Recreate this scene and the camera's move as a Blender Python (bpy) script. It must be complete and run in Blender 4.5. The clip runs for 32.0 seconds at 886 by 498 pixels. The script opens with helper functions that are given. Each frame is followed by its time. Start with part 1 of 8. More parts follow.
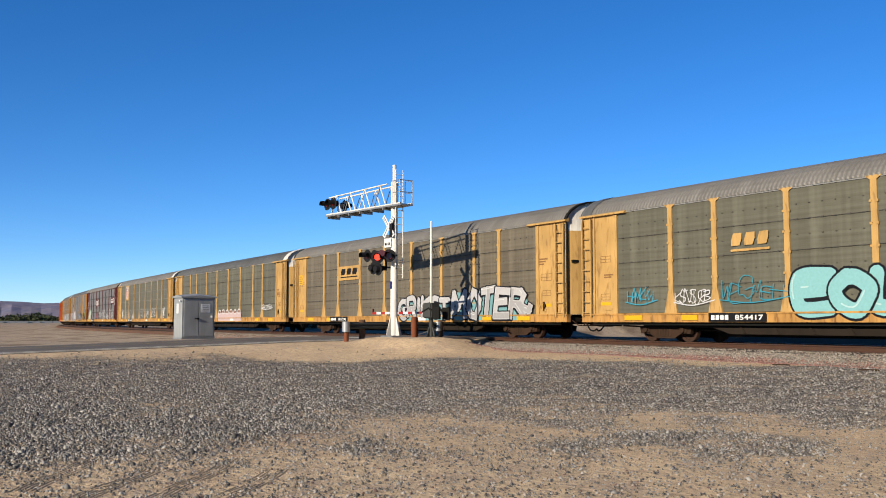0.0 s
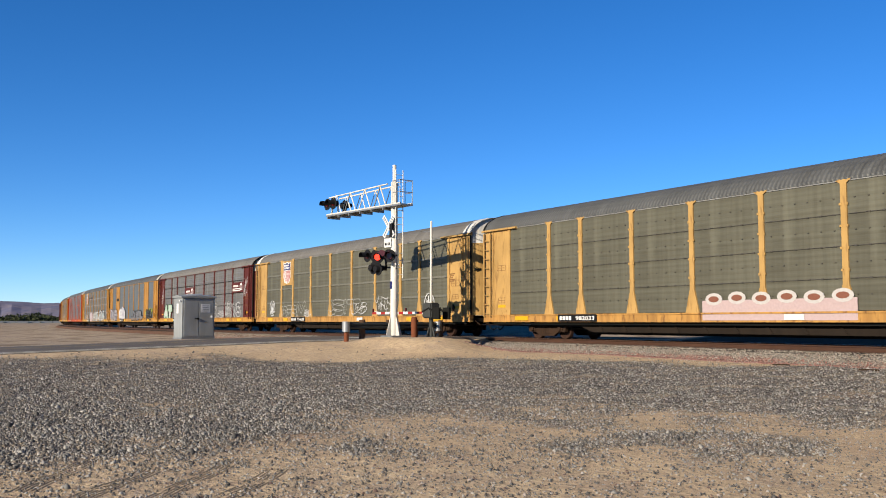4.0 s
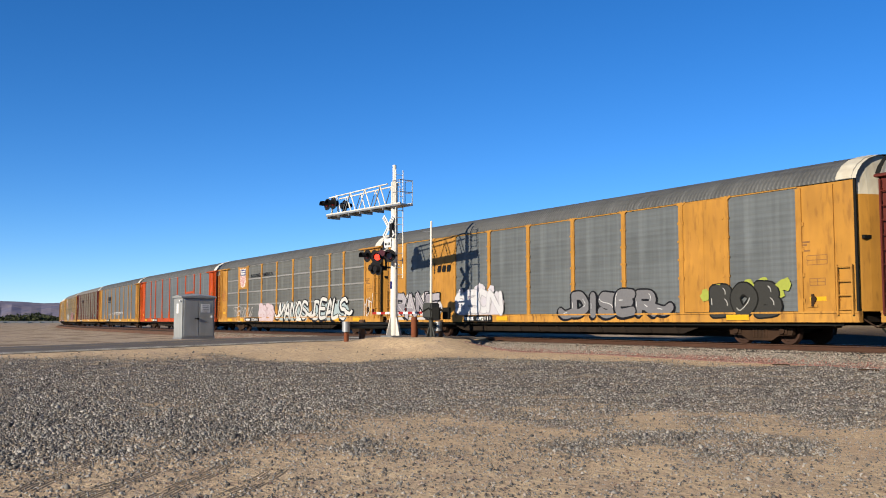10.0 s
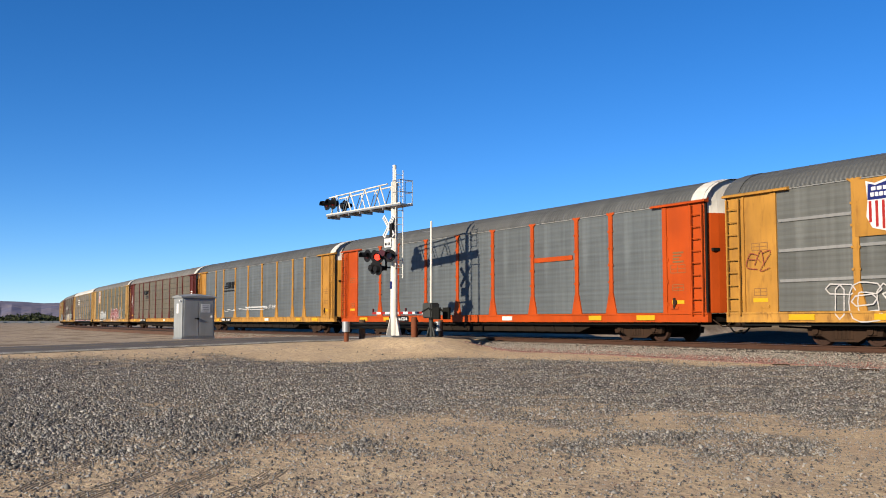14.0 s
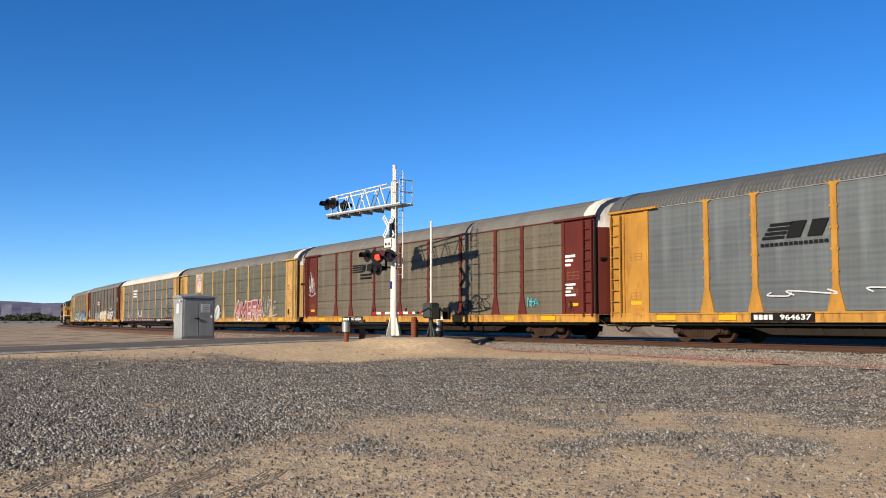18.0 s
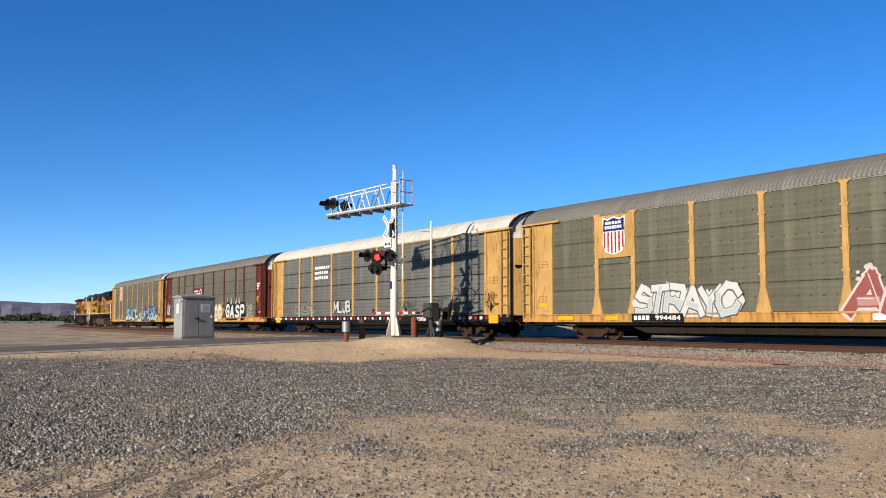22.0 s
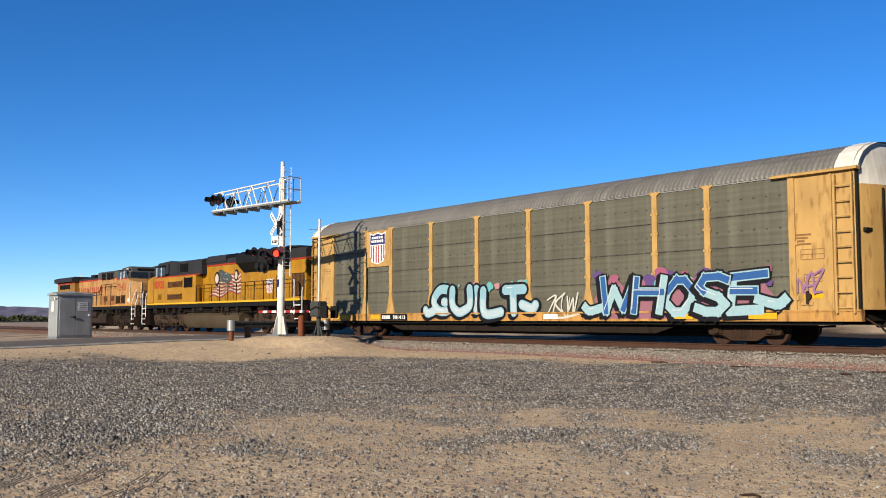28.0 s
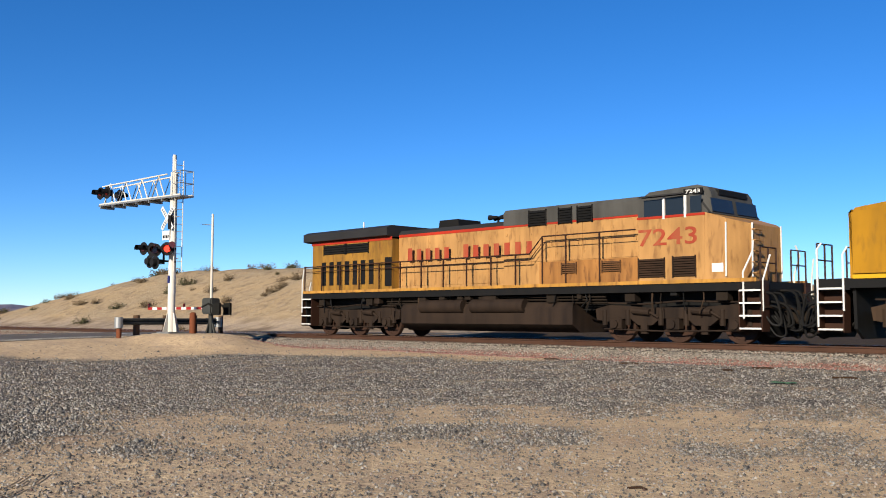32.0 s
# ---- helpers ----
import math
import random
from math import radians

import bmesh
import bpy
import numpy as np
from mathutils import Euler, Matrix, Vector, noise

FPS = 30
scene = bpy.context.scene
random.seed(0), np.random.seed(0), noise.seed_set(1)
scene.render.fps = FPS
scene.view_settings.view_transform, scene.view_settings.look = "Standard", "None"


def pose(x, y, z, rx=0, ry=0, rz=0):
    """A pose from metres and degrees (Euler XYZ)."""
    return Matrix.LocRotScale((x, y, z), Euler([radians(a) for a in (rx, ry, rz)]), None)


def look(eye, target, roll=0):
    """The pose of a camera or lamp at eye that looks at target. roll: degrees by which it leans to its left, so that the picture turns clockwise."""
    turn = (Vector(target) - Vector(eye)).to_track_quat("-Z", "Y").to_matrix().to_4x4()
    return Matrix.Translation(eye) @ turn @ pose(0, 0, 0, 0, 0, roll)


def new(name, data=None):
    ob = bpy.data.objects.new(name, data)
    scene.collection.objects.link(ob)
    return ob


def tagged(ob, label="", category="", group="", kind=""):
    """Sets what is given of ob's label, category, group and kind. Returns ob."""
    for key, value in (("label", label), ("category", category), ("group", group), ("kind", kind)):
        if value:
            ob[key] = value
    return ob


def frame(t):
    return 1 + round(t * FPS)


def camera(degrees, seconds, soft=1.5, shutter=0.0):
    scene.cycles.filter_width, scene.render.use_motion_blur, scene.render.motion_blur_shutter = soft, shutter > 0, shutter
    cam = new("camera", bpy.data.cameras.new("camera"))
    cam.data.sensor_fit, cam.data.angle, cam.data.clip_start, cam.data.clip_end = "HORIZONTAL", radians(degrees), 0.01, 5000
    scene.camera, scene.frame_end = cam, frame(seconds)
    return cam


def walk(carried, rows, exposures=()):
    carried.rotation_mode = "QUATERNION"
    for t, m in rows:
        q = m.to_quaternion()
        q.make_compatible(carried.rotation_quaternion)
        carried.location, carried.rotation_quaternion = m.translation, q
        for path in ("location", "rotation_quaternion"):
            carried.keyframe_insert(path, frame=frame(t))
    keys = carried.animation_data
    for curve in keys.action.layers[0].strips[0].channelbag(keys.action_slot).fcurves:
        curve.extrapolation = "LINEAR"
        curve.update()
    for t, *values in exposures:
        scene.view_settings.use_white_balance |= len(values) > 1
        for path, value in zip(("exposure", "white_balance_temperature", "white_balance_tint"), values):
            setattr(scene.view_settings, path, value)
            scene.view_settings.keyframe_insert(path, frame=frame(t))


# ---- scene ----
# World: x along the straight track (the train runs towards +x), y away from the camera, z = 0 at the rail heads.
EYE = (0.0, 0.0, 0.71)
cam = camera(50.0, 32.0, soft=1.0, shutter=0.03)
# seconds, tilt, roll, turn
TURNS = [
    (0.0, 94.354, 0.0, 58.61), (12.0, 94.354, 0.0, 58.61), (23.5, 94.354, 0.0, 58.61), (24.0, 94.355, 0.0, 58.579),
    (24.5, 94.355, 0.0, 58.525), (25.0, 94.352, 0.015, 58.035), (25.5, 94.352, 0.008, 57.71),
    (27.5, 94.298, -0.034, 53.258), (28.0, 94.28, -0.04, 51.885), (28.5, 94.266, -0.07, 50.833),
    (29.0, 94.243, -0.081, 49.772), (29.5, 94.208, -0.098, 48.361), (30.0, 94.173, -0.144, 46.588),
    (30.5, 94.168, -0.165, 45.607), (31.0, 94.147, -0.13, 45.578), (31.5, 94.132, -0.124, 45.617), (32.0, 94.132, -0.125, 45.628),
]
walk(cam, [(t, pose(*EYE, rx, ry, rz)) for t, rx, ry, rz in TURNS],
     [(0.0, 0.9), (23.2, 0.9), (23.7, 0.82), (25.5, 0.82), (27.5, 0.88), (32.0, 0.88)])

# ---- light ----
SUN_DIR = Vector((-0.31, 1.0, -0.41)).normalized()
world = bpy.data.worlds.new("sky")
scene.world = world
world.use_nodes = True
wn = world.node_tree.nodes
sky = wn.new("ShaderNodeTexSky")
sky.sky_type = "NISHITA"
sky.sun_disc = False
sky.sun_elevation = math.asin(-SUN_DIR.z)
sky.sun_rotation = math.atan2(-SUN_DIR.x, -SUN_DIR.y)
sky.altitude = 700.0
sky.air_density = 0.7
sky.dust_density = 0.0
sky.ozone_density = 5.0
wn["Background"].inputs["Strength"].default_value = 0.082
clear = wn.new("ShaderNodeHueSaturation")  # very dry, deep blue desert air
clear.inputs["Saturation"].default_value = 1.19
clear.inputs["Hue"].default_value = 0.504
world.node_tree.links.new(sky.outputs["Color"], clear.inputs["Color"])
world.node_tree.links.new(clear.outputs["Color"], wn["Background"].inputs["Color"])
sun_data = bpy.data.lights.new("sun", "SUN")
sun_data.energy = 5.0
sun_data.angle = radians(0.53)
sun_data.color = (1.0, 0.89, 0.73)
sun = new("sun", sun_data)
sun.matrix_world = look((0, -20, 60), Vector((0, -20, 60)) + SUN_DIR)
scene.view_settings.exposure = 0.9


# ---- materials ----
def shader(name, rough=0.7, metal=0.0):
    m = bpy.data.materials.new(name)
    m.use_nodes = True
    b = m.node_tree.nodes["Principled BSDF"]
    b.inputs["Roughness"].default_value = rough
    b.inputs["Metallic"].default_value = metal
    b.inputs["Specular IOR Level"].default_value = 0.12 if rough > 0.3 else 0.5  # dust and chalked paint hardly shine
    return m, m.node_tree.nodes, m.node_tree.links, b


def noise_node(n, l, scale, detail=4.0, stretch=None, coords="Object"):
    tc = n.new("ShaderNodeTexCoord")
    nz = n.new("ShaderNodeTexNoise")
    nz.inputs["Scale"].default_value = scale
    nz.inputs["Detail"].default_value = detail
    if stretch:
        mp = n.new("ShaderNodeMapping")
        mp.inputs["Scale"].default_value = stretch
        l.new(tc.outputs[coords], mp.inputs["Vector"])
        l.new(mp.outputs["Vector"], nz.inputs["Vector"])
    else:
        l.new(tc.outputs[coords], nz.inputs["Vector"])
    return nz.outputs["Fac"]


def ramp(n, l, fac, lo, hi):
    r = n.new("ShaderNodeMapRange")
    r.inputs["From Min"].default_value = lo
    r.inputs["From Max"].default_value = hi
    l.new(fac, r.inputs["Value"])
    return r.outputs["Result"]


def mixc(n, l, fac, a, b, kind="MIX"):
    m = n.new("ShaderNodeMix")
    m.data_type = "RGBA"
    m.blend_type = kind
    for sock, val in ((m.inputs["Factor"], fac), (m.inputs["A"], a), (m.inputs["B"], b)):
        if isinstance(val, (int, float)):
            sock.default_value = val
        elif isinstance(val, tuple):
            sock.default_value = (*val, 1.0) if len(val) == 3 else val
        else:
            l.new(val, sock)
    return m.outputs["Result"]


def bump(n, l, b, fac, strength, distance=0.02):
    bp = n.new("ShaderNodeBump")
    bp.inputs["Strength"].default_value = strength
    bp.inputs["Distance"].default_value = distance
    l.new(fac, bp.inputs["Height"])
    l.new(bp.outputs["Normal"], b.inputs["Normal"])


def tint(c, k):
    return tuple(min(1.0, v * k) for v in c)


def painted(name, color, rough=0.55, dirt=(0.071, 0.046, 0.027), amount=0.35, metal=0.0, fade=1.25, piece=0.0, rust=0.0):
    """Weathered paint: broad fading, vertical rain streaks of dirt, fine speckle."""
    m, n, l, b = shader(name, rough, metal)
    broad = noise_node(n, l, 0.7, 3.0)
    streak = noise_node(n, l, 1.0, 9.0, (3.2, 3.2, 0.42))
    fine = noise_node(n, l, 38.0, 3.0)
    c = mixc(n, l, ramp(n, l, broad, 0.3, 0.7), tint(color, 0.86), tint(color, fade))
    s = n.new("ShaderNodeMath")
    s.operation = "MULTIPLY"
    l.new(ramp(n, l, streak, 0.42, 0.80), s.inputs[0])
    s.inputs[1].default_value = amount
    c = mixc(n, l, s.outputs[0], c, dirt)
    c = mixc(n, l, 0.12, c, mixc(n, l, fine, tint(color, 0.5), tint(color, 1.4)))
    if rust:
        patch = noise_node(n, l, 1.0, 10.0, (7.0, 7.0, 1.8))
        q = n.new("ShaderNodeMath")
        q.operation = "MULTIPLY"
        l.new(ramp(n, l, patch, 0.54, 0.70), q.inputs[0])
        q.inputs[1].default_value = rust
        c = mixc(n, l, q.outputs[0], c, (0.081, 0.034, 0.014))
    if piece:
        oi = n.new("ShaderNodeObjectInfo")
        c = mixc(n, l, 1.0, c, mixc(n, l, oi.outputs["Random"], (1 - piece,) * 3, (1.0,) * 3), "MULTIPLY")
    l.new(c, b.inputs["Base Color"])
    bump(n, l, b, fine, 0.15, 0.004)
    return m


def sheet(name, color, dirt, metal=0.25, rough=0.55, band=0.5, seams=0.13):
    """Galvanised or oxidised cladding sheets: horizontal weather bands, grime, a different tone per sheet."""
    m, n, l, b = shader(name, rough, metal)
    oi = n.new("ShaderNodeObjectInfo")
    bands = noise_node(n, l, 1.0, 6.0, (0.25, 0.25, 9.0))
    cols = noise_node(n, l, 1.0, 4.0, (5.5, 1.0, 0.12))
    broad = noise_node(n, l, 0.45, 3.0)
    c = mixc(n, l, ramp(n, l, bands, 0.35, 0.68), dirt, color)
    c = mixc(n, l, band, color, c)
    sm = n.new("ShaderNodeMath")
    sm.operation = "MULTIPLY"
    l.new(ramp(n, l, cols, 0.52, 0.74), sm.inputs[0])
    sm.inputs[1].default_value = 0.45
    c = mixc(n, l, sm.outputs[0], c, tint(dirt, 0.8))
    pale = n.new("ShaderNodeMath")
    pale.operation = "MULTIPLY"
    l.new(ramp(n, l, noise_node(n, l, 1.0, 5.0, (2.6, 1.0, 0.22)), 0.5, 0.72), pale.inputs[0])
    pale.inputs[1].default_value = 0.72
    c = mixc(n, l, pale.outputs[0], c, tint(color, 1.45))
    c = mixc(n, l, ramp(n, l, broad, 0.35, 0.7), c, tint(color, 1.12))
    c = mixc(n, l, 1.0, c, mixc(n, l, oi.outputs["Random"], (0.9,) * 3, (1.0,) * 3), "MULTIPLY")
    tc = n.new("ShaderNodeTexCoord")
    wv = n.new("ShaderNodeTexWave")
    wv.inputs["Scale"].default_value = 1.05
    wv.inputs["Distortion"].default_value = 2.2
    l.new(tc.outputs["Object"], wv.inputs["Vector"])
    lines = n.new("ShaderNodeMath")
    lines.operation = "MULTIPLY"
    l.new(ramp(n, l, wv.outputs["Fac"], 0.55, 0.95), lines.inputs[0])
    lines.inputs[1].default_value = seams
    c = mixc(n, l, lines.outputs[0], c, tint(dirt, 0.75))
    l.new(c, b.inputs["Base Color"])
    bump(n, l, b, bands, 0.2, 0.006)
    return m


def plain(name, color, rough=0.6, metal=0.0, glow=0.0):
    m, n, l, b = shader(name, rough, metal)
    f = noise_node(n, l, 12.0, 4.0)
    l.new(mixc(n, l, f, tint(color, 0.82), tint(color, 1.15)), b.inputs["Base Color"])
    if glow:
        b.inputs["Emission Color"].default_value = (*color, 1)
        b.inputs["Emission Strength"].default_value = glow
    return m


def stones(name, cols, rough=0.9, spot=0.0):
    """Loose stones: a colour per stone."""
    m, n, l, b = shader(name, rough)
    g = n.new("ShaderNodeNewGeometry")
    r = n.new("ShaderNodeValToRGB")
    r.color_ramp.interpolation = "CONSTANT"
    e = r.color_ramp.elements
    e[0].color = (*cols[0], 1)
    e[1].position = 1.0 / len(cols)
    e[1].color = (*cols[1], 1)
    for i in range(2, len(cols)):
        k = e.new(i / len(cols))
        k.color = (*cols[i], 1)
    l.new(g.outputs["Random Per Island"], r.inputs["Fac"])
    f = noise_node(n, l, 30.0, 3.0)
    l.new(mixc(n, l, 0.3, r.outputs["Color"], mixc(n, l, f, (0.043, 0.038, 0.033), (0.271, 0.249, 0.216))), b.inputs["Base Color"])
    return m


M = {}
M["yellow"] = painted("aged yellow paint", (0.303, 0.157, 0.038), 0.5, (0.087, 0.043, 0.019), 0.4, rust=0.5)
M["yellow_pale"] = painted("sun-bleached yellow paint", (0.3, 0.183, 0.062), 0.55, (0.118, 0.069, 0.031), 0.3, rust=0.5)
M["yellow_deep"] = painted("golden yellow paint", (0.273, 0.133, 0.024), 0.5, (0.079, 0.038, 0.024), 0.35, rust=0.35)
M["sill_pale"] = painted("rust-stained yellow sill paint", (0.30, 0.16, 0.045), 0.6, (0.09, 0.04, 0.016), 0.75, rust=0.9)
M["sill_deep"] = painted("rust-stained golden sill paint", (0.31, 0.155, 0.03), 0.6, (0.11, 0.06, 0.03), 0.7, rust=0.8)
M["red"] = painted("oxide red paint", (0.068, 0.014, 0.01), 0.55, (0.038, 0.016, 0.014), 0.4)
M["orange"] = painted("orange paint", (0.281, 0.041, 0.005), 0.5, (0.091, 0.026, 0.011), 0.25)
M["white"] = painted("chalky white paint", (0.448, 0.43, 0.385), 0.6, (0.169, 0.122, 0.081), 0.35)
M["cream"] = painted("cream white paint", (0.358, 0.335, 0.271), 0.6, (0.162, 0.108, 0.054), 0.4)
M["olive"] = sheet("olive grey sheet", (0.098, 0.094, 0.068), (0.053, 0.048, 0.034))
M["olive_warm"] = sheet("brownish grey sheet", (0.116, 0.1, 0.071), (0.06, 0.045, 0.03))
M["galv"] = sheet("galvanised corrugated sheet", (0.133, 0.13, 0.122), (0.06, 0.054, 0.046), 0.3, 0.5, 0.6, 0.1)
M["bluegrey"] = sheet("blue grey sheet", (0.098, 0.108, 0.11), (0.063, 0.068, 0.07))
M["slate"] = sheet("grey sheet", (0.104, 0.106, 0.097), (0.062, 0.06, 0.053))
M["roof"] = sheet("grey roof sheet", (0.136, 0.128, 0.113), (0.089, 0.082, 0.07), 0.3, 0.5, seams=0.0)
M["roof_dark"] = sheet("dark grey roof sheet", (0.084, 0.085, 0.081), (0.051, 0.051, 0.048), 0.3, 0.5, seams=0.0)
M["roof_white"] = sheet("white roof sheet", (0.335, 0.325, 0.298), (0.244, 0.233, 0.206), 0.0, 0.6, 0.3, seams=0.0)
M["black"] = plain("black paint", (0.007, 0.007, 0.007), 0.6)
M["under"] = painted("road grime on steel", (0.013, 0.009, 0.006), 0.85, (0.005, 0.004, 0.003), 0.6)
M["pale_band"] = sheet("pale weathered sheet edge", (0.195, 0.192, 0.181), (0.119, 0.116, 0.108))
M["lap"] = sheet("pale lapped edge of a sheet", (0.125, 0.12, 0.095), (0.09, 0.086, 0.066))
M["seam"] = plain("dark bolt heads", (0.054, 0.05, 0.043), 0.7)
M["rust"] = painted("rusty brown steel", (0.026, 0.014, 0.008), 0.85, (0.008, 0.006, 0.004), 0.6)
M["wheel"] = painted("rusty wheel steel", (0.03, 0.015, 0.01), 0.7, (0.01, 0.008, 0.005), 0.5)
# also colours the strips that stand for shade under the cars
M["dark"] = plain("dark sooty steel", (0.007, 0.007, 0.006), 0.85)
M["marking"] = plain("white marking paint", (0.495, 0.488, 0.462), 0.6)
M["reflector"] = plain("yellow reflective strip", (0.433, 0.244, 0.011), 0.4)
M["stencil"] = plain("faded brown stencil paint", (0.15, 0.075, 0.03), 0.7)
M["bluemark"] = plain("blue emblem paint", (0.011, 0.016, 0.087), 0.5)
M["redmark"] = plain("red emblem paint", (0.227, 0.016, 0.014), 0.5)


# ---- mesh helpers ----
def part(name, bm, material, parent, label="", smooth=False):
    me = bm if isinstance(bm, bpy.types.Mesh) else to_mesh(name, bm, material, smooth)
    ob = new(name, me)
    ob.parent = parent
    if label:
        tagged(ob, label)
    return ob


def part_each(name, bm, material, parent, label=""):
    """Every loose piece of a mesh as a part of its own."""
    left = set(bm.faces)
    while left:
        todo, piece = [left.pop()], []
        while todo:
            f = todo.pop()
            piece.append(f)
            for e in f.edges:
                for g in e.link_faces:
                    if g in left:
                        left.discard(g)
                        todo.append(g)
        index = {}
        faces = [[index.setdefault(v, len(index)) for v in f.verts] for f in piece]
        me = bpy.data.meshes.new(name)
        me.from_pydata([v.co[:] for v in index], [], faces)
        me.materials.append(material)
        part(name, me, None, parent, label)
    bm.free()


def to_mesh(name, bm, material, smooth=False):
    me = bpy.data.meshes.new(name)
    bm.to_mesh(me)
    bm.free()
    for m in material if isinstance(material, (list, tuple)) else [material]:
        me.materials.append(m)
    if smooth:
        me.shade_smooth()
        me.set_sharp_from_angle(angle=radians(38))
    return me


def empty(name, label, category, group="", kind=""):
    e = new(name)
    e.empty_display_size = 0.3
    return tagged(e, label, category, group, kind)


def quads(bm, rows, closed=False, mat=0):
    """A skin over equal rows of points."""
    vs = [[bm.verts.new(p) for p in r] for r in rows]
    for a, b in zip(vs, vs[1:]):
        k = len(a)
        for i in range(k if closed else k - 1):
            f = bm.faces.new((a[i], a[(i + 1) % k], b[(i + 1) % k], b[i]))
            f.material_index = mat
    return vs


def box(bm, x0, x1, y0, y1, z0, z1, mat=0, bevel=0.0):
    v = [bm.verts.new((x, y, z)) for x in (x0, x1) for y in (y0, y1) for z in (z0, z1)]
    fs = []
    for q in ((0, 1, 3, 2), (4, 6, 7, 5), (0, 4, 5, 1), (2, 3, 7, 6), (0, 2, 6, 4), (1, 5, 7, 3)):
        f = bm.faces.new([v[i] for i in q])
        f.material_index = mat
        fs.append(f)
    if bevel:
        es = list({e for f in fs for e in f.edges})
        bmesh.ops.bevel(bm, geom=es, offset=bevel, segments=1, affect="EDGES")
    return v


def prism(bm, pts, axis, a, b, mat=0):
    """A polygon in the two other axes, drawn out along axis from a to b."""
    def at(p, k):
        return {"x": (k, p[0], p[1]), "y": (p[0], k, p[1]), "z": (p[0], p[1], k)}[axis]
    va = [bm.verts.new(at(p, a)) for p in pts]
    vb = [bm.verts.new(at(p, b)) for p in pts]
    k = len(pts)
    for f in ([bm.faces.new(va[::-1]), bm.faces.new(vb)] + [bm.faces.new((va[i], va[(i + 1) % k], vb[(i + 1) % k], vb[i])) for i in range(k)]):
        f.material_index = mat


def tube(bm, p, q, r, seg=8, r2=None, mat=0, caps=True):
    p, q = Vector(p), Vector(q)
    r2 = r if r2 is None else r2
    d = (q - p).normalized()
    u = d.cross(Vector((0, 0, 1)) if abs(d.z) < 0.9 else Vector((1, 0, 0))).normalized()
    w = d.cross(u)
    rows = [[c + (u * math.cos(2 * math.pi * i / seg) + w * math.sin(2 * math.pi * i / seg)) * rr for i in range(seg)] for c, rr in ((p, r), (q, r2))]
    vs = quads(bm, rows, True, mat)
    if caps:
        bm.faces.new(vs[0][::-1]).material_index = mat
        bm.faces.new(vs[1]).material_index = mat


def pipe(bm, pts, r, seg=6, mat=0):
    """One bent tube along the points."""
    ps = [Vector(p) for p in pts]
    rows, u = [], None
    for i, p in enumerate(ps):
        d = (ps[min(i + 1, len(ps) - 1)] - ps[max(i - 1, 0)]).normalized()
        if u is None:
            u = Vector((0, 0, 1)) if abs(d.z) < 0.9 else Vector((1, 0, 0))
        u = (u - d * u.dot(d))
        if u.length < 0.02:
            u = d.orthogonal()
        u = u.normalized()
        w = d.cross(u)
        turn = 1.0
        if 0 < i < len(ps) - 1:
            turn = 1.0 / max(0.6, (ps[i + 1] - p).normalized().dot(d))
        rows.append([p + (u * math.cos(2 * math.pi * k / seg) + w * math.sin(2 * math.pi * k / seg)) * r * min(turn, 1.3) for k in range(seg)])
    vs = quads(bm, rows, True, mat)
    bm.faces.new(vs[0][::-1]).material_index = mat
    bm.faces.new(vs[-1]).material_index = mat


def finish(bm):
    bmesh.ops.recalc_face_normals(bm, faces=bm.faces)
    return bm


# ---- the line of the track ----
TRACK_Y, BEND_X, BEND_R = 25.07, -47.0, 1136.0


def on_track(s, off=0.0, z=0.0):
    """A point at distance s along the track, off metres beyond its middle."""
    if s >= BEND_X:
        return Vector((s, TRACK_Y + off, z))
    a = (BEND_X - s) / BEND_R
    return Vector((BEND_X - (BEND_R - off) * math.sin(a), TRACK_Y + BEND_R - (BEND_R - off) * math.cos(a), z))


def heading(s):
    return 0.0 if s >= BEND_X else -math.degrees((BEND_X - s) / BEND_R)
# ---- ground ----
def step(a, b, v):
    t = min(1.0, max(0.0, (v - a) / (b - a)))
    return t * t * (3 - 2 * t)


ROAD = [(-39.2, -60.0, -0.7), (-39.3, -20.0, -0.56), (-39.45, 4.0, -0.37), (-39.55, 10.0, -0.22), (-39.6, 15.5, -0.06), (-39.65, 21.5, -0.012),
        (-39.7, 25.07, -0.004), (-39.9, 30.0, -0.04), (-42.5, 42.0, -0.3), (-49.0, 70.0, -0.5), (-58.0, 110.0, -0.5), (-80.0, 200.0, -0.5)]
ROAD_HALF = 3.75


def road_at(y):
    for (xa, ya, za), (xb, yb, zb) in zip(ROAD, ROAD[1:]):
        if ya <= y <= yb:
            t = (y - ya) / (yb - ya)
            return xa + (xb - xa) * t, za + (zb - za) * t
    return (ROAD[0][0], ROAD[0][2]) if y < ROAD[0][1] else (ROAD[-1][0], ROAD[-1][2])


def track_off(x, y):
    """Distance of a place beyond the middle of the track."""
    if x >= BEND_X:
        return y - TRACK_Y
    return BEND_R - math.hypot(x - BEND_X, y - TRACK_Y - BEND_R)


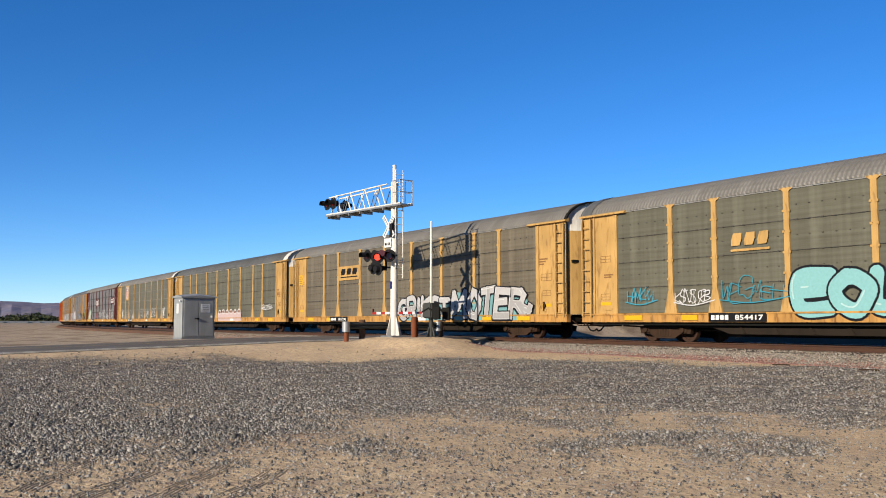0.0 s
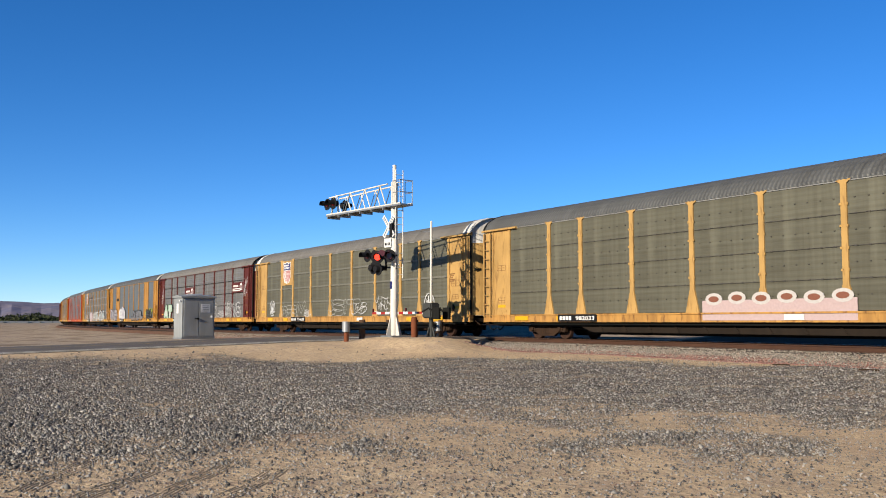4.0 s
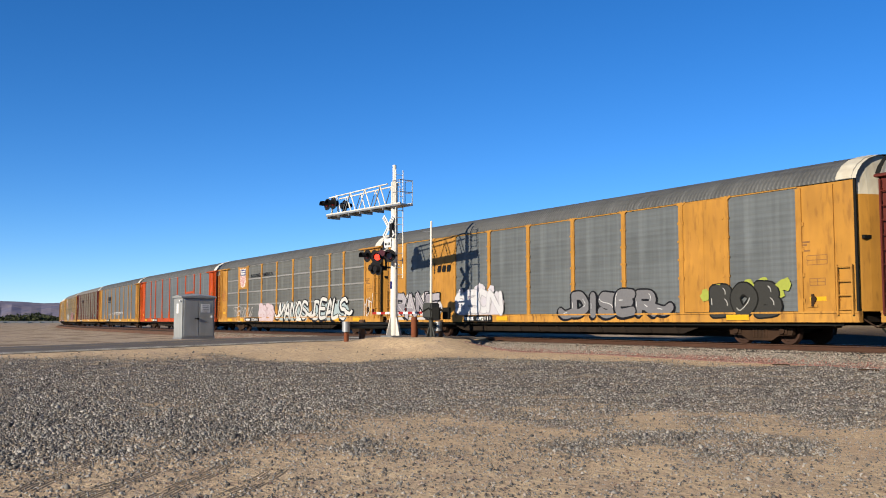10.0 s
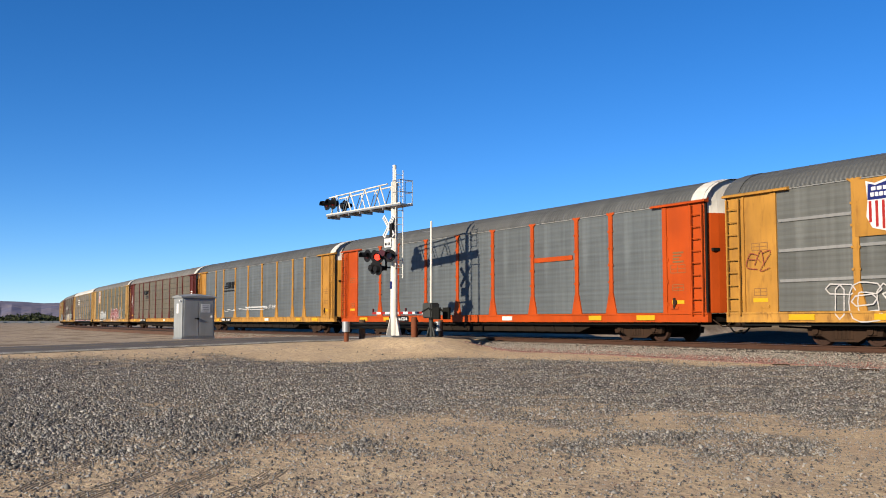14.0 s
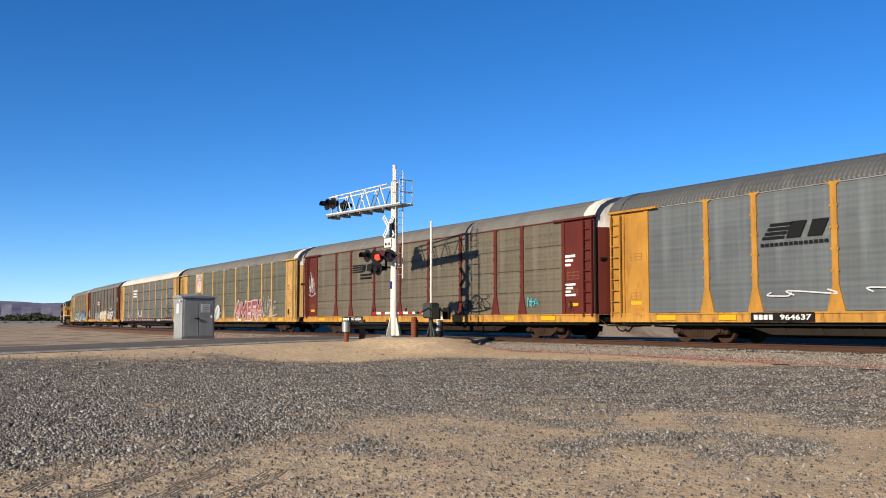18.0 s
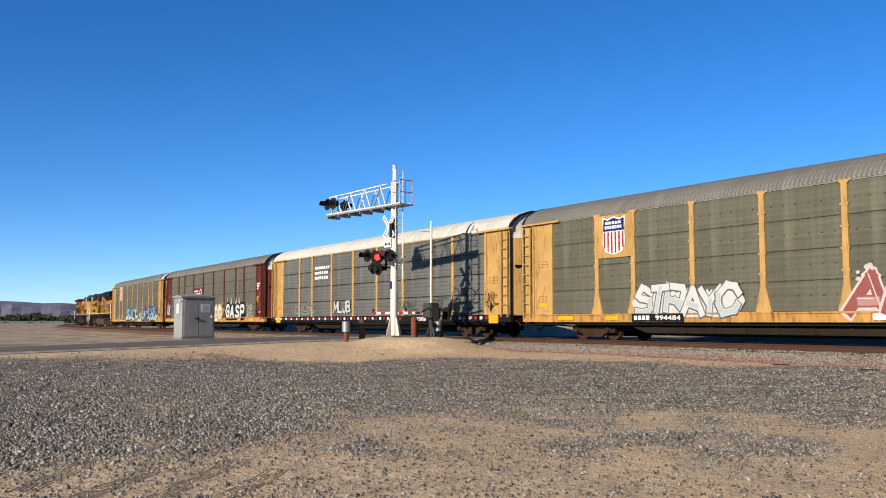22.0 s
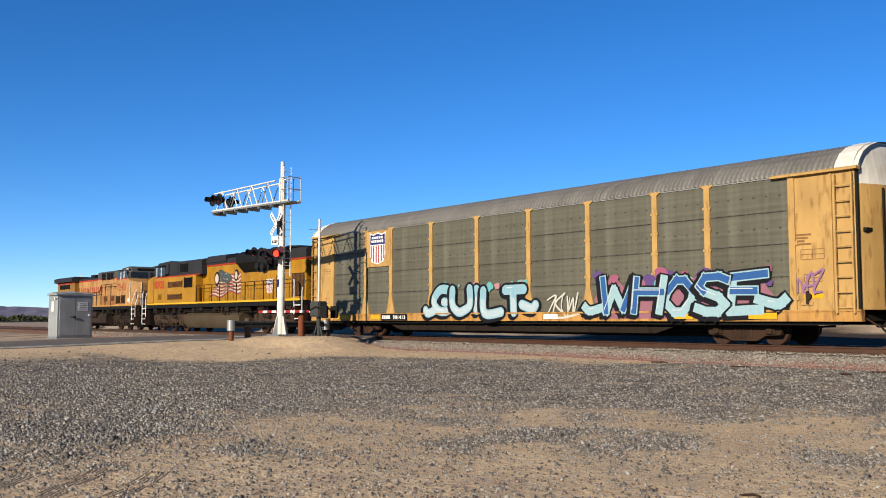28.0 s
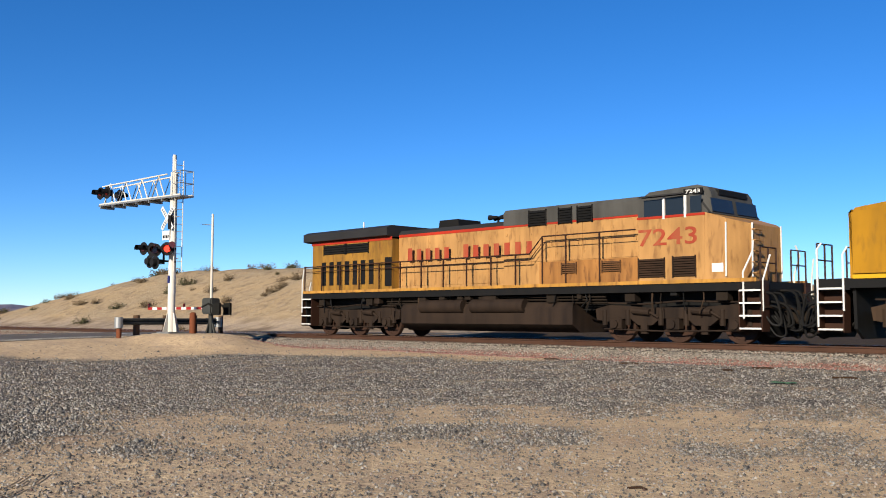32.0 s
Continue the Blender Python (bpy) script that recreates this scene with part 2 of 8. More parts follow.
def ground_z(x, y):
    d = math.hypot(x, y)
    off = track_off(x, y) if x > -900 else 200.0
    z = -0.78 + 0.05 * noise.noise((x * 0.11, y * 0.11, 3.0)) + 0.02 * noise.noise((x * 0.6, y * 0.6, 8.0))
    z += 0.34 * step(-14.0, -3.2, off) if off < 0 else 0.34
    # low hill of bare earth beyond the track
    rise = step(6.5, 27.0, off + 2.2 * noise.noise((x * 0.06, y * 0.06, 1.0)))
    left = step(-172.0, -88.0, x + 5.0 * noise.noise((x * 0.04, y * 0.05, 5.0)))
    right = 1.0 - 0.82 * step(-52.0, -22.0, x)
    back = 1.0 - 0.7 * step(60.0, 130.0, off)
    top = 5.9 + 0.45 * noise.noise((x * 0.03, y * 0.03, 2.0)) + 0.3 * noise.noise((x * 0.11, y * 0.11, 7.0))
    gully = 0.25 * noise.noise((x * 0.25, y * 0.08, 4.0))
    if off > 3.0:
        z += rise * left * right * back * (top + gully)
        z += 0.10 * step(4, 9, off) * noise.noise((x * 0.35, y * 0.35, 6.0))
    # embankment of the road and the mound round the signal
    rx, rz = road_at(y)
    near = 1.0 - step(ROAD_HALF - 0.3, ROAD_HALF + 6.5, abs(x - rx))
    if d < 260:
        z += (rz - 0.05 - z) * near
    m = math.hypot((x + 34.3) / 3.4, (y - 19.3) / 2.2)
    z += (0.05 - z) * (1.0 - step(0.55, 1.25, m))
    # bed of the track
    bed = 1.0 - step(1.6, 3.6, abs(off))
    z += (-0.62 - z) * bed * (1.0 - (1.0 - step(ROAD_HALF - 0.2, ROAD_HALF + 1.2, abs(x - rx))))
    if abs(x - rx) < ROAD_HALF + 0.4 and d < 260:
        z = min(z, rz - 0.06)
    if d > 150:
        z = z + (-0.55 - z) * step(150, 320, d)
    return z


def gravel_amount(x, y):
    """How thickly gravel lies: a ragged apron some way before the camera, thinning to sand."""
    d, az = math.hypot(x, y), math.degrees(math.atan2(x, y))
    if d > 60 or y < -4:
        return 0.0
    inner = 11.4 + 4.2 * step(-74.0, -50.0, az)
    outer = 32.5 - 7.0 * step(-62.0, -40.0, az)
    w = d + 2.6 * noise.noise((x * 0.24, y * 0.24, 5.0)) + 1.2 * noise.noise((x * 0.7, y * 0.7, 9.0))
    g = step(inner - 1.6, inner + 2.2, w) * (1.0 - step(outer, outer + 3.0, w))
    spots = 0.68 * step(-0.35, 0.35, noise.noise((x * 0.85, y * 0.85, 2.0)) + 0.4 * noise.noise((x * 0.3, y * 0.3, 4.0))) * step(9.6, 11.6, d) * (1.0 - step(outer, outer + 3.0, w))
    holes = 0.7 * step(0.22, 0.5, noise.noise((x * 0.55, y * 0.55, 12.0)))
    return max(spots, g * (1.0 - holes * (1.0 - step(17.0, 22.0, d))))


def ground_material():
    m, n, l, b = shader("sandy ground with grey gravel", 0.95)
    tc = n.new("ShaderNodeNewGeometry")
    pos = tc.outputs["Position"]

    def nz(scale, detail=5.0, off=0.0, rough=0.55):
        t = n.new("ShaderNodeTexNoise")
        t.inputs["Scale"].default_value = scale
        t.inputs["Detail"].default_value = detail
        t.inputs["Roughness"].default_value = rough
        mp = n.new("ShaderNodeMapping")
        mp.inputs["Location"].default_value = (off, off, 0)
        l.new(pos, mp.inputs["Vector"])
        l.new(mp.outputs["Vector"], t.inputs["Vector"])
        return t.outputs["Fac"]

    def math_node(op, a, c):
        k = n.new("ShaderNodeMath")
        k.operation = op
        for i, v in enumerate((a, c)):
            if isinstance(v, (int, float)):
                k.inputs[i].default_value = v
            else:
                l.new(v, k.inputs[i])
        return k.outputs[0]

    def cells(scale):
        v = n.new("ShaderNodeTexVoronoi")
        v.inputs["Scale"].default_value = scale
        l.new(pos, v.inputs["Vector"])
        return v

    sand = mixc(n, l, ramp(n, l, nz(0.35), 0.3, 0.7), (0.44, 0.321, 0.19), (0.532, 0.403, 0.247))
    sand = mixc(n, l, ramp(n, l, nz(7.0, 6.0), 0.32, 0.62), (0.342, 0.247, 0.154), sand)
    sand = mixc(n, l, ramp(n, l, nz(1.1, 6.0, 31.0), 0.5, 0.75), sand, (0.318, 0.239, 0.165))
    vo = cells(21.0)
    chips = mixc(n, l, ramp(n, l, vo.outputs["Color"], 0.1, 0.9), (0.089, 0.079, 0.071), (0.284, 0.256, 0.22))
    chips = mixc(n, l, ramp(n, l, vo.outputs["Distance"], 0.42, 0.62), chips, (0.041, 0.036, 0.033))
    vb = cells(6.0)
    chips = mixc(n, l, ramp(n, l, vb.outputs["Distance"], 0.16, 0.1), chips, (0.372, 0.353, 0.339))
    chips = mixc(n, l, ramp(n, l, nz(1.3, 4.0, 11.0), 0.45, 0.75), chips, (0.297, 0.232, 0.162))
    at = n.new("ShaderNodeAttribute")
    at.attribute_name = "gravel"
    ragged = math_node("ADD", at.outputs["Fac"], math_node("MULTIPLY", math_node("SUBTRACT", nz(3.5, 6.0, 3.0, 0.7), 0.5), 1.3))
    band = ramp(n, l, ragged, 0.25, 0.85)
    c = mixc(n, l, band, sand, chips)
    vs = cells(15.0)
    stray = math_node("MULTIPLY", ramp(n, l, vs.outputs["Distance"], 0.26, 0.18), math_node("MULTIPLY", ramp(n, l, nz(0.9, 4.0, 21.0), 0.46, 0.66), 0.6))
    c = mixc(n, l, stray, c, (0.081, 0.068, 0.057))
    flecks = cells(34.0)
    fl = math_node("MULTIPLY", ramp(n, l, flecks.outputs["Distance"], 0.24, 0.16), ramp(n, l, flecks.outputs["Color"], 0.45, 0.6))
    c = mixc(n, l, fl, c, mixc(n, l, ramp(n, l, nz(2.0, 3.0, 41.0), 0.4, 0.6), (0.065, 0.052, 0.041), (0.325, 0.287, 0.233)))
    rosy = math_node("MULTIPLY", ramp(n, l, nz(0.8, 5.0, 57.0), 0.58, 0.72), 0.3)
    c = mixc(n, l, rosy, c, (0.227, 0.135, 0.092))
    sx = n.new("ShaderNodeSeparateXYZ")
    l.new(pos, sx.inputs[0])
    # trodden dark soil across the road
    beyond = math_node("MULTIPLY", ramp(n, l, sx.outputs["X"], -43.5, -45.0), math_node("ADD", math_node("MULTIPLY", nz(0.8, 6.0, 33.0, 0.7), 0.9), 0.1))
    c = mixc(n, l, beyond, c, (0.21, 0.18, 0.15))
    soil = math_node("MULTIPLY", math_node("MULTIPLY", ramp(n, l, nz(0.3, 5.0, 91.0, 0.6), 0.47, 0.60), ramp(n, l, sx.outputs["X"], -42.0, -46.0)), 0.75)
    c = mixc(n, l, soil, c, (0.108, 0.073, 0.046))
    # dark gravel strip beyond the track: the train's shade put into the colour
    far_shade = math_node("MULTIPLY", math_node("MULTIPLY", ramp(n, l, sx.outputs["Y"], 25.5, 27.0), ramp(n, l, math_node("ADD", sx.outputs["Y"], math_node("MULTIPLY", nz(0.5, 4.0, 95.0), 6.0)), 47.0, 44.0)), ramp(n, l, sx.outputs["X"], -36.0, -34.0))
    c = mixc(n, l, far_shade, c, mixc(n, l, ramp(n, l, vo.outputs["Color"], 0.1, 0.9), (0.016, 0.011, 0.007), (0.054, 0.037, 0.021)))
    # the hill: bare yellow earth, broken rock and rills
    hill = math_node("MULTIPLY", ramp(n, l, sx.outputs["Z"], 0.15, 0.9), ramp(n, l, sx.outputs["Y"], 28.0, 32.0))
    earth = mixc(n, l, ramp(n, l, nz(0.16, 5.0, 71.0), 0.38, 0.62), (0.325, 0.235, 0.133), (0.281, 0.216, 0.135))
    earth = mixc(n, l, ramp(n, l, nz(0.9, 8.0, 77.0, 0.7), 0.5, 0.64), earth, (0.195, 0.143, 0.092))
    earth = mixc(n, l, ramp(n, l, nz(2.6, 6.0, 83.0, 0.7), 0.58, 0.68), earth, (0.358, 0.303, 0.222))
    c = mixc(n, l, hill, c, earth)
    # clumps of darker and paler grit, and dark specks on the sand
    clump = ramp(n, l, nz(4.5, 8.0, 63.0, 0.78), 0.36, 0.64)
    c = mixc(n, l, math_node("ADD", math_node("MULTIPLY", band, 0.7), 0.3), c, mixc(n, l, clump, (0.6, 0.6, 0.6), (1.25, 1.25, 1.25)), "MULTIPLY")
    vd = cells(26.0)
    speck = math_node("MULTIPLY", ramp(n, l, vd.outputs["Distance"], 0.3, 0.2), ramp(n, l, vd.outputs["Color"], 0.52, 0.66))
    c = mixc(n, l, math_node("MULTIPLY", speck, math_node("SUBTRACT", 1.0, hill)), c, (0.045, 0.034, 0.027))
    l.new(c, b.inputs["Base Color"])
    rock = math_node("MULTIPLY", math_node("MULTIPLY", nz(0.9, 8.0, 77.0, 0.7), hill), 7.0)
    h = math_node("ADD", rock, math_node("ADD", math_node("MULTIPLY", vo.outputs["Distance"], math_node("MULTIPLY", band, -0.7)), math_node("MULTIPLY", nz(14.0, 6.0), 0.8)))
    bump(n, l, b, h, 0.9, 0.05)
    return m


def axis_steps(spans):
    out = []
    for a, b, d in spans:
        k = max(1, round((b - a) / d))
        out += [a + (b - a) * i / k for i in range(k)]
    return out + [spans[-1][1]]


gx = axis_steps([(-4900, -1500, 500), (-1500, -500, 100), (-500, -200, 20), (-200, -130, 5), (-130, -60, 1.4), (-60, -14, 0.55), (-14, 6, 0.4), (6, 40, 2.5), (40, 120, 8), (120, 600, 60), (600, 4900, 600)])
gy = axis_steps([(-4900, -600, 600), (-600, -100, 60), (-100, -8, 6), (-8, 0, 1.0), (0, 32, 0.5), (32, 62, 1.2), (62, 140, 4), (140, 500, 30), (500, 4900, 500)])
bm = bmesh.new()
quads(bm, [[(x, y, ground_z(x, y)) for x in gx] for y in gy])
finish(bm)
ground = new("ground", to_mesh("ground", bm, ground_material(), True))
layer = ground.data.attributes.new("gravel", "FLOAT", "POINT")
GRAVEL = np.array([[gravel_amount(x, y) for x in gx] for y in gy])
HEIGHT = np.array([v.co.z for v in ground.data.vertices]).reshape(len(gy), len(gx))
layer.data.foreach_set("value", GRAVEL.ravel())
GX, GY = np.array(gx), np.array(gy)


def sample(grid, x, y):
    """Values of a ground grid at many places at once."""
    i = np.clip(np.searchsorted(GX, x) - 1, 0, len(GX) - 2)
    j = np.clip(np.searchsorted(GY, y) - 1, 0, len(GY) - 2)
    u, v = (x - GX[i]) / (GX[i + 1] - GX[i]), (y - GY[j]) / (GY[j + 1] - GY[j])
    return (grid[j, i] * (1 - u) + grid[j, i + 1] * u) * (1 - v) + (grid[j + 1, i] * (1 - u) + grid[j + 1, i + 1] * u) * v


tagged(ground, "sandy ground with grey gravel and a low bare hill", "ground", kind="structure")

# ---- road ----
asphalt, n_, l_, b_ = shader("worn asphalt", 0.9)
na = noise_node(n_, l_, 0.8, 5.0)
nb = noise_node(n_, l_, 60.0, 3.0)
ca = mixc(n_, l_, ramp(n_, l_, na, 0.3, 0.7), (0.067, 0.058, 0.051), (0.119, 0.102, 0.088))
l_.new(mixc(n_, l_, 0.35, ca, mixc(n_, l_, nb, (0.028, 0.026, 0.025), (0.189, 0.168, 0.146))), b_.inputs["Base Color"])
bump(n_, l_, b_, nb, 0.5, 0.01)
M["line"] = painted("worn road paint", (0.335, 0.325, 0.292), 0.8, (0.108, 0.092, 0.071), 0.5)
M["line_yellow"] = painted("worn yellow road paint", (0.271, 0.173, 0.033), 0.8, (0.108, 0.092, 0.071), 0.5)


def road_strip(name, x0, x1, lift, material, y0, y1, d=1.5):
    b = bmesh.new()
    k = int((y1 - y0) / d)
    rows = []
    for i in range(k + 1):
        y = y0 + (y1 - y0) * i / k
        rx, rz = road_at(y)
        rows.append([(rx + x0, y, rz + lift - 0.16), (rx + x0, y, rz + lift), (rx + (x0 + x1) / 2, y, rz + lift + 0.02 * (abs(x0 + x1) < 1)), (rx + x1, y, rz + lift), (rx + x1, y, rz + lift - 0.16)])
    quads(b, rows)
    finish(b)
    return to_mesh(name, b, material)


def road_mark(name, x0, x1, material, y0, y1, d=1.5):
    b = bmesh.new()
    k = max(2, int((y1 - y0) / d))
    rows = []
    for i in range(k + 1):
        y = y0 + (y1 - y0) * i / k
        rx, rz = road_at(y)
        crown = 0.02
        rows.append([(rx + x, y, rz + crown * (1 - abs(x) / ROAD_HALF) + 0.006) for x in (x0, x1)])
    quads(b, rows)
    return to_mesh(name, b, material)


road = new("road", road_strip("road", -ROAD_HALF, ROAD_HALF, 0.0, asphalt, -60, 23.6))
tagged(road, "worn grey asphalt road leading to the level crossing", "road", kind="structure")
far_road = new("road", road_strip("road", -ROAD_HALF, ROAD_HALF, 0.0, asphalt, 26.6, 190))
tagged(far_road, "worn grey asphalt road beyond the track", "road", kind="structure")
b = bmesh.new()
edge = []
for i in range(54):
    y = -60 + 79.0 * i / 53
    rx, rz = road_at(y)
    edge.append([(rx + ROAD_HALF - 0.16, y, rz + 0.008), (rx + ROAD_HALF - 0.02, y, rz + 0.006), (rx + ROAD_HALF + 0.012, y, rz - 0.03)])
quads(b, edge)
part("edge_line", to_mesh("edge_line", b, M["line"]), None, road, "worn white edge line")
part("edge_line", road_mark("edge_line", -ROAD_HALF + 0.2, -ROAD_HALF + 0.32, M["line"], -60, 19.0), None, road, "worn white edge line")
part("centre_line", road_mark("centre_line", -0.06, 0.06, M["line_yellow"], -60, 19.0), None, road, "faded yellow centre line")
part("stop_line", road_mark("stop_line", 0.3, ROAD_HALF - 0.35, M["line"], 18.6, 19.1, 0.25), None, road, "worn white stop line")

# ---- track ----
rail_m = painted("brown rusted rail", (0.065, 0.033, 0.021), 0.6, (0.027, 0.016, 0.011), 0.4, 0.4)
rail_top, n_, l_, b_ = shader("polished rail head", 0.3, 1.0)
b_.inputs["Base Color"].default_value = (0.36, 0.34, 0.31, 1)


def sweep(prof, s0, s1, ds, off=0.0, material=None, mats=None):
    b = bmesh.new()
    k = max(1, round((s1 - s0) / ds))
    rows = []
    for i in range(k + 1):
        s = s0 + (s1 - s0) * i / k
        rows.append([on_track(s, off + o, z) for o, z in prof])
    vs = quads(b, rows, True)
    if mats:
        for f in b.faces:
            if f.calc_center_median().z > -0.012:
                f.material_index = 1
    b.faces.new(vs[0])
    b.faces.new(vs[-1][::-1])
    finish(b)
    return b


RAIL = [(-0.036, 0.0), (0.036, 0.0), (0.036, -0.035), (0.009, -0.05), (0.009, -0.145), (0.07, -0.158), (0.07, -0.172), (-0.07, -0.172), (-0.07, -0.158), (-0.009, -0.145), (-0.009, -0.05), (-0.036, -0.035)]
track = empty("railway_track", "single railway track of brown rusted rails on ballast", "railway track", kind="structure")
for o in (-0.753, 0.753):
    part("rail", sweep(RAIL, -720, 470, 10.0, o, mats=True), [rail_m, rail_top], track)

BALLAST = [(-2.95, -0.80), (-1.75, -0.215), (-1.35, -0.19), (1.35, -0.19), (1.75, -0.215), (2.95, -0.80)]
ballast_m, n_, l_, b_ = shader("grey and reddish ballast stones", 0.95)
geo = n_.new("ShaderNodeNewGeometry")
vo = n_.new("ShaderNodeTexVoronoi")
vo.inputs["Scale"].default_value = 17.0
l_.new(geo.outputs["Position"], vo.inputs["Vector"])
big = n_.new("ShaderNodeTexNoise")
big.inputs["Scale"].default_value = 0.32
l_.new(geo.outputs["Position"], big.inputs["Vector"])
sep = n_.new("ShaderNodeSeparateXYZ")
l_.new(geo.outputs["Position"], sep.inputs[0])
grey = mixc(n_, l_, ramp(n_, l_, vo.outputs["Color"], 0.1, 0.9), (0.081, 0.071, 0.06), (0.281, 0.249, 0.206))
redd = mixc(n_, l_, ramp(n_, l_, vo.outputs["Color"], 0.1, 0.9), (0.071, 0.033, 0.025), (0.238, 0.125, 0.098))
low = ramp(n_, l_, sep.outputs["Z"], -0.32, -0.46)
mk = n_.new("ShaderNodeMath")
mk.operation = "MULTIPLY"
l_.new(low, mk.inputs[0])
l_.new(ramp(n_, l_, big.outputs["Fac"], 0.40, 0.56), mk.inputs[1])
# bed top near black: oil staining and the train's shade put into the colour
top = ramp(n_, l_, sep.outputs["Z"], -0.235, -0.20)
oily_shade = mixc(n_, l_, ramp(n_, l_, vo.outputs["Color"], 0.1, 0.9), (0.016, 0.014, 0.012), (0.065, 0.054, 0.043))
bank = mixc(n_, l_, big.outputs["Fac"], (0.087, 0.046, 0.03), (0.141, 0.081, 0.054))
stone_c = mixc(n_, l_, ramp(n_, l_, sep.outputs["X"], -44.0, -50.0), mixc(n_, l_, mk.outputs[0], grey, redd), bank)
l_.new(mixc(n_, l_, top, stone_c, oily_shade), b_.inputs["Base Color"])
bump(n_, l_, b_, vo.outputs["Distance"], 1.0, 0.05)


def ballast_bed(s0, s1, ds):
    """The bed, with an uneven shoulder."""
    b = bmesh.new()
    k = round((s1 - s0) / ds)
    rows = []
    for i in range(k + 1):
        s = s0 + (s1 - s0) * i / k
        prof = []
        for j in range(len(BALLAST) - 1):
            (oa, za), (ob, zb) = BALLAST[j], BALLAST[j + 1]
            m = 9 if j in (0, 4) else 3
            for q in range(m):
                o, z = oa + (ob - oa) * q / m, za + (zb - za) * q / m
                prof.append((o, z))
        prof.append(BALLAST[-1])
        rows.append([on_track(s, o + 0.05 * noise.noise((s * 1.7, o * 2, 1.0)), z + 0.045 * noise.noise((s * 2.3, o * 3.1, 4.0)) + 0.03 * noise.noise((s * 6, o * 6, 2.0))) for o, z in prof])
    quads(b, rows)
    return finish(b)


for s0, s1, ds in ((-720, -110, 6.0), (-110, -43.6, 0.6), (-35.8, 12, 0.3), (12, 470, 6.0)):
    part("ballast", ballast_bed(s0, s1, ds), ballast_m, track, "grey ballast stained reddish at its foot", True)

# sleepers: single ones by the crossing, joined further off
sleeper_m = painted("weathered dark sleeper wood", (0.046, 0.035, 0.027), 0.9, (0.021, 0.016, 0.014), 0.5)
bm = bmesh.new()
box(bm, -0.115, 0.115, -1.3, 1.3, -0.36, -0.172)
sleeper_mesh = to_mesh("sleeper", bm, sleeper_m)
far_sleepers = bmesh.new()
for i in range(-240, 140):
    s = i * 0.52
    if -43.7 < s < -35.7:
        continue
    if -62 < s < 8:
        ob = part("sleeper", sleeper_mesh, None, track)
        ob.matrix_basis = Matrix.Translation(on_track(s)) @ pose(0, 0, 0, 0, 0, heading(s))
    else:
        m = Matrix.Translation(on_track(s)) @ pose(0, 0, 0, 0, 0, heading(s))
        bmesh.ops.transform(far_sleepers, matrix=m, verts=box(far_sleepers, -0.115, 0.115, -1.3, 1.3, -0.36, -0.172))
tagged(part("far_sleepers", far_sleepers, sleeper_m, track), kind="stuff")

# crossing panels between and beside the rails
panel_m = painted("grey concrete crossing panel", (0.146, 0.135, 0.119), 0.9, (0.065, 0.054, 0.043), 0.4)
for k in range(4):
    x0 = -43.46 + k * 1.88
    for a, c in ((-1.48, -0.85), (-0.66, 0.66), (0.85, 1.48)):
        bm = bmesh.new()
        box(bm, x0 + 0.01, x0 + 1.86, TRACK_Y + a, TRACK_Y + c, -0.2, -0.012, bevel=0.015)
        part("crossing_panel", bm, panel_m, track)
# ---- painted lettering and graffiti ----
LETTERS = {}


def lettering(word, offset=0.0, shear=0.0):
    """The outline of a word as a flat mesh one unit high, as points and faces."""
    key = (word, offset, shear)
    if key not in LETTERS:
        c = bpy.data.curves.new("word", "FONT")
        c.body, c.size, c.offset, c.shear, c.resolution_u = word, 1.0, offset, shear, 3
        o = bpy.data.objects.new("word", c)
        scene.collection.objects.link(o)
        me = bpy.data.meshes.new_from_object(o.evaluated_get(bpy.context.evaluated_depsgraph_get()))
        pts = [tuple(v.co) for v in me.vertices]
        faces = [tuple(p.vertices) for p in me.polygons]
        bpy.data.objects.remove(o)
        bpy.data.curves.remove(c)
        bpy.data.meshes.remove(me)
        LETTERS[key] = (pts, faces)
    return LETTERS[key]


def lay(bm, word, x0, x1, z0, z1, y, offset=0.0, shear=0.0, box_of=None, wave=0.0):
    """Letters fitted into a box on a wall that faces -y."""
    pts, faces = lettering(word, offset, shear)
    ref = lettering(word, 0.0, shear)[0] if box_of is None else box_of
    ax, bx = min(p[0] for p in ref), max(p[0] for p in ref)
    az, bz = min(p[1] for p in ref), max(p[1] for p in ref)
    kx, kz = (x1 - x0) / (bx - ax), (z1 - z0) / (bz - az)
    vs = []
    for p in pts:
        x = x0 + (p[0] - ax) * kx
        z = z0 + (p[1] - az) * kz
        if wave:
            z += wave * math.sin(x * 2.3 + z0) * (0.4 + (z - z0))
            x += wave * 0.5 * math.sin(z * 4.0 + x)
        vs.append(bm.verts.new((x, y, z)))
    for f in faces:
        try:
            bm.faces.new([vs[i] for i in f])
        except ValueError:
            pass


def backing(bm, x0, x1, z0, z1, y, rng):
    """Thin sprayed colour with a ragged upper edge."""
    k = max(20, int((x1 - x0) * 11))
    rows, top = [], 0.8
    for i in range(k + 1):
        x = x0 + (x1 - x0) * i / k
        e = math.sin(math.pi / 2 * min(1.0, min(i, k - i) / (k * 0.1)))
        top += 0.5 * (0.78 - top) + rng.uniform(-0.1, 0.1)
        h = z1 - z0
        rows.append([(x, y, z0 + h * (0.4 - 0.38 * e)), (x, y, z0 + h * (0.45 + e * (min(1.0, top) - 0.45)))])
    quads(bm, rows)


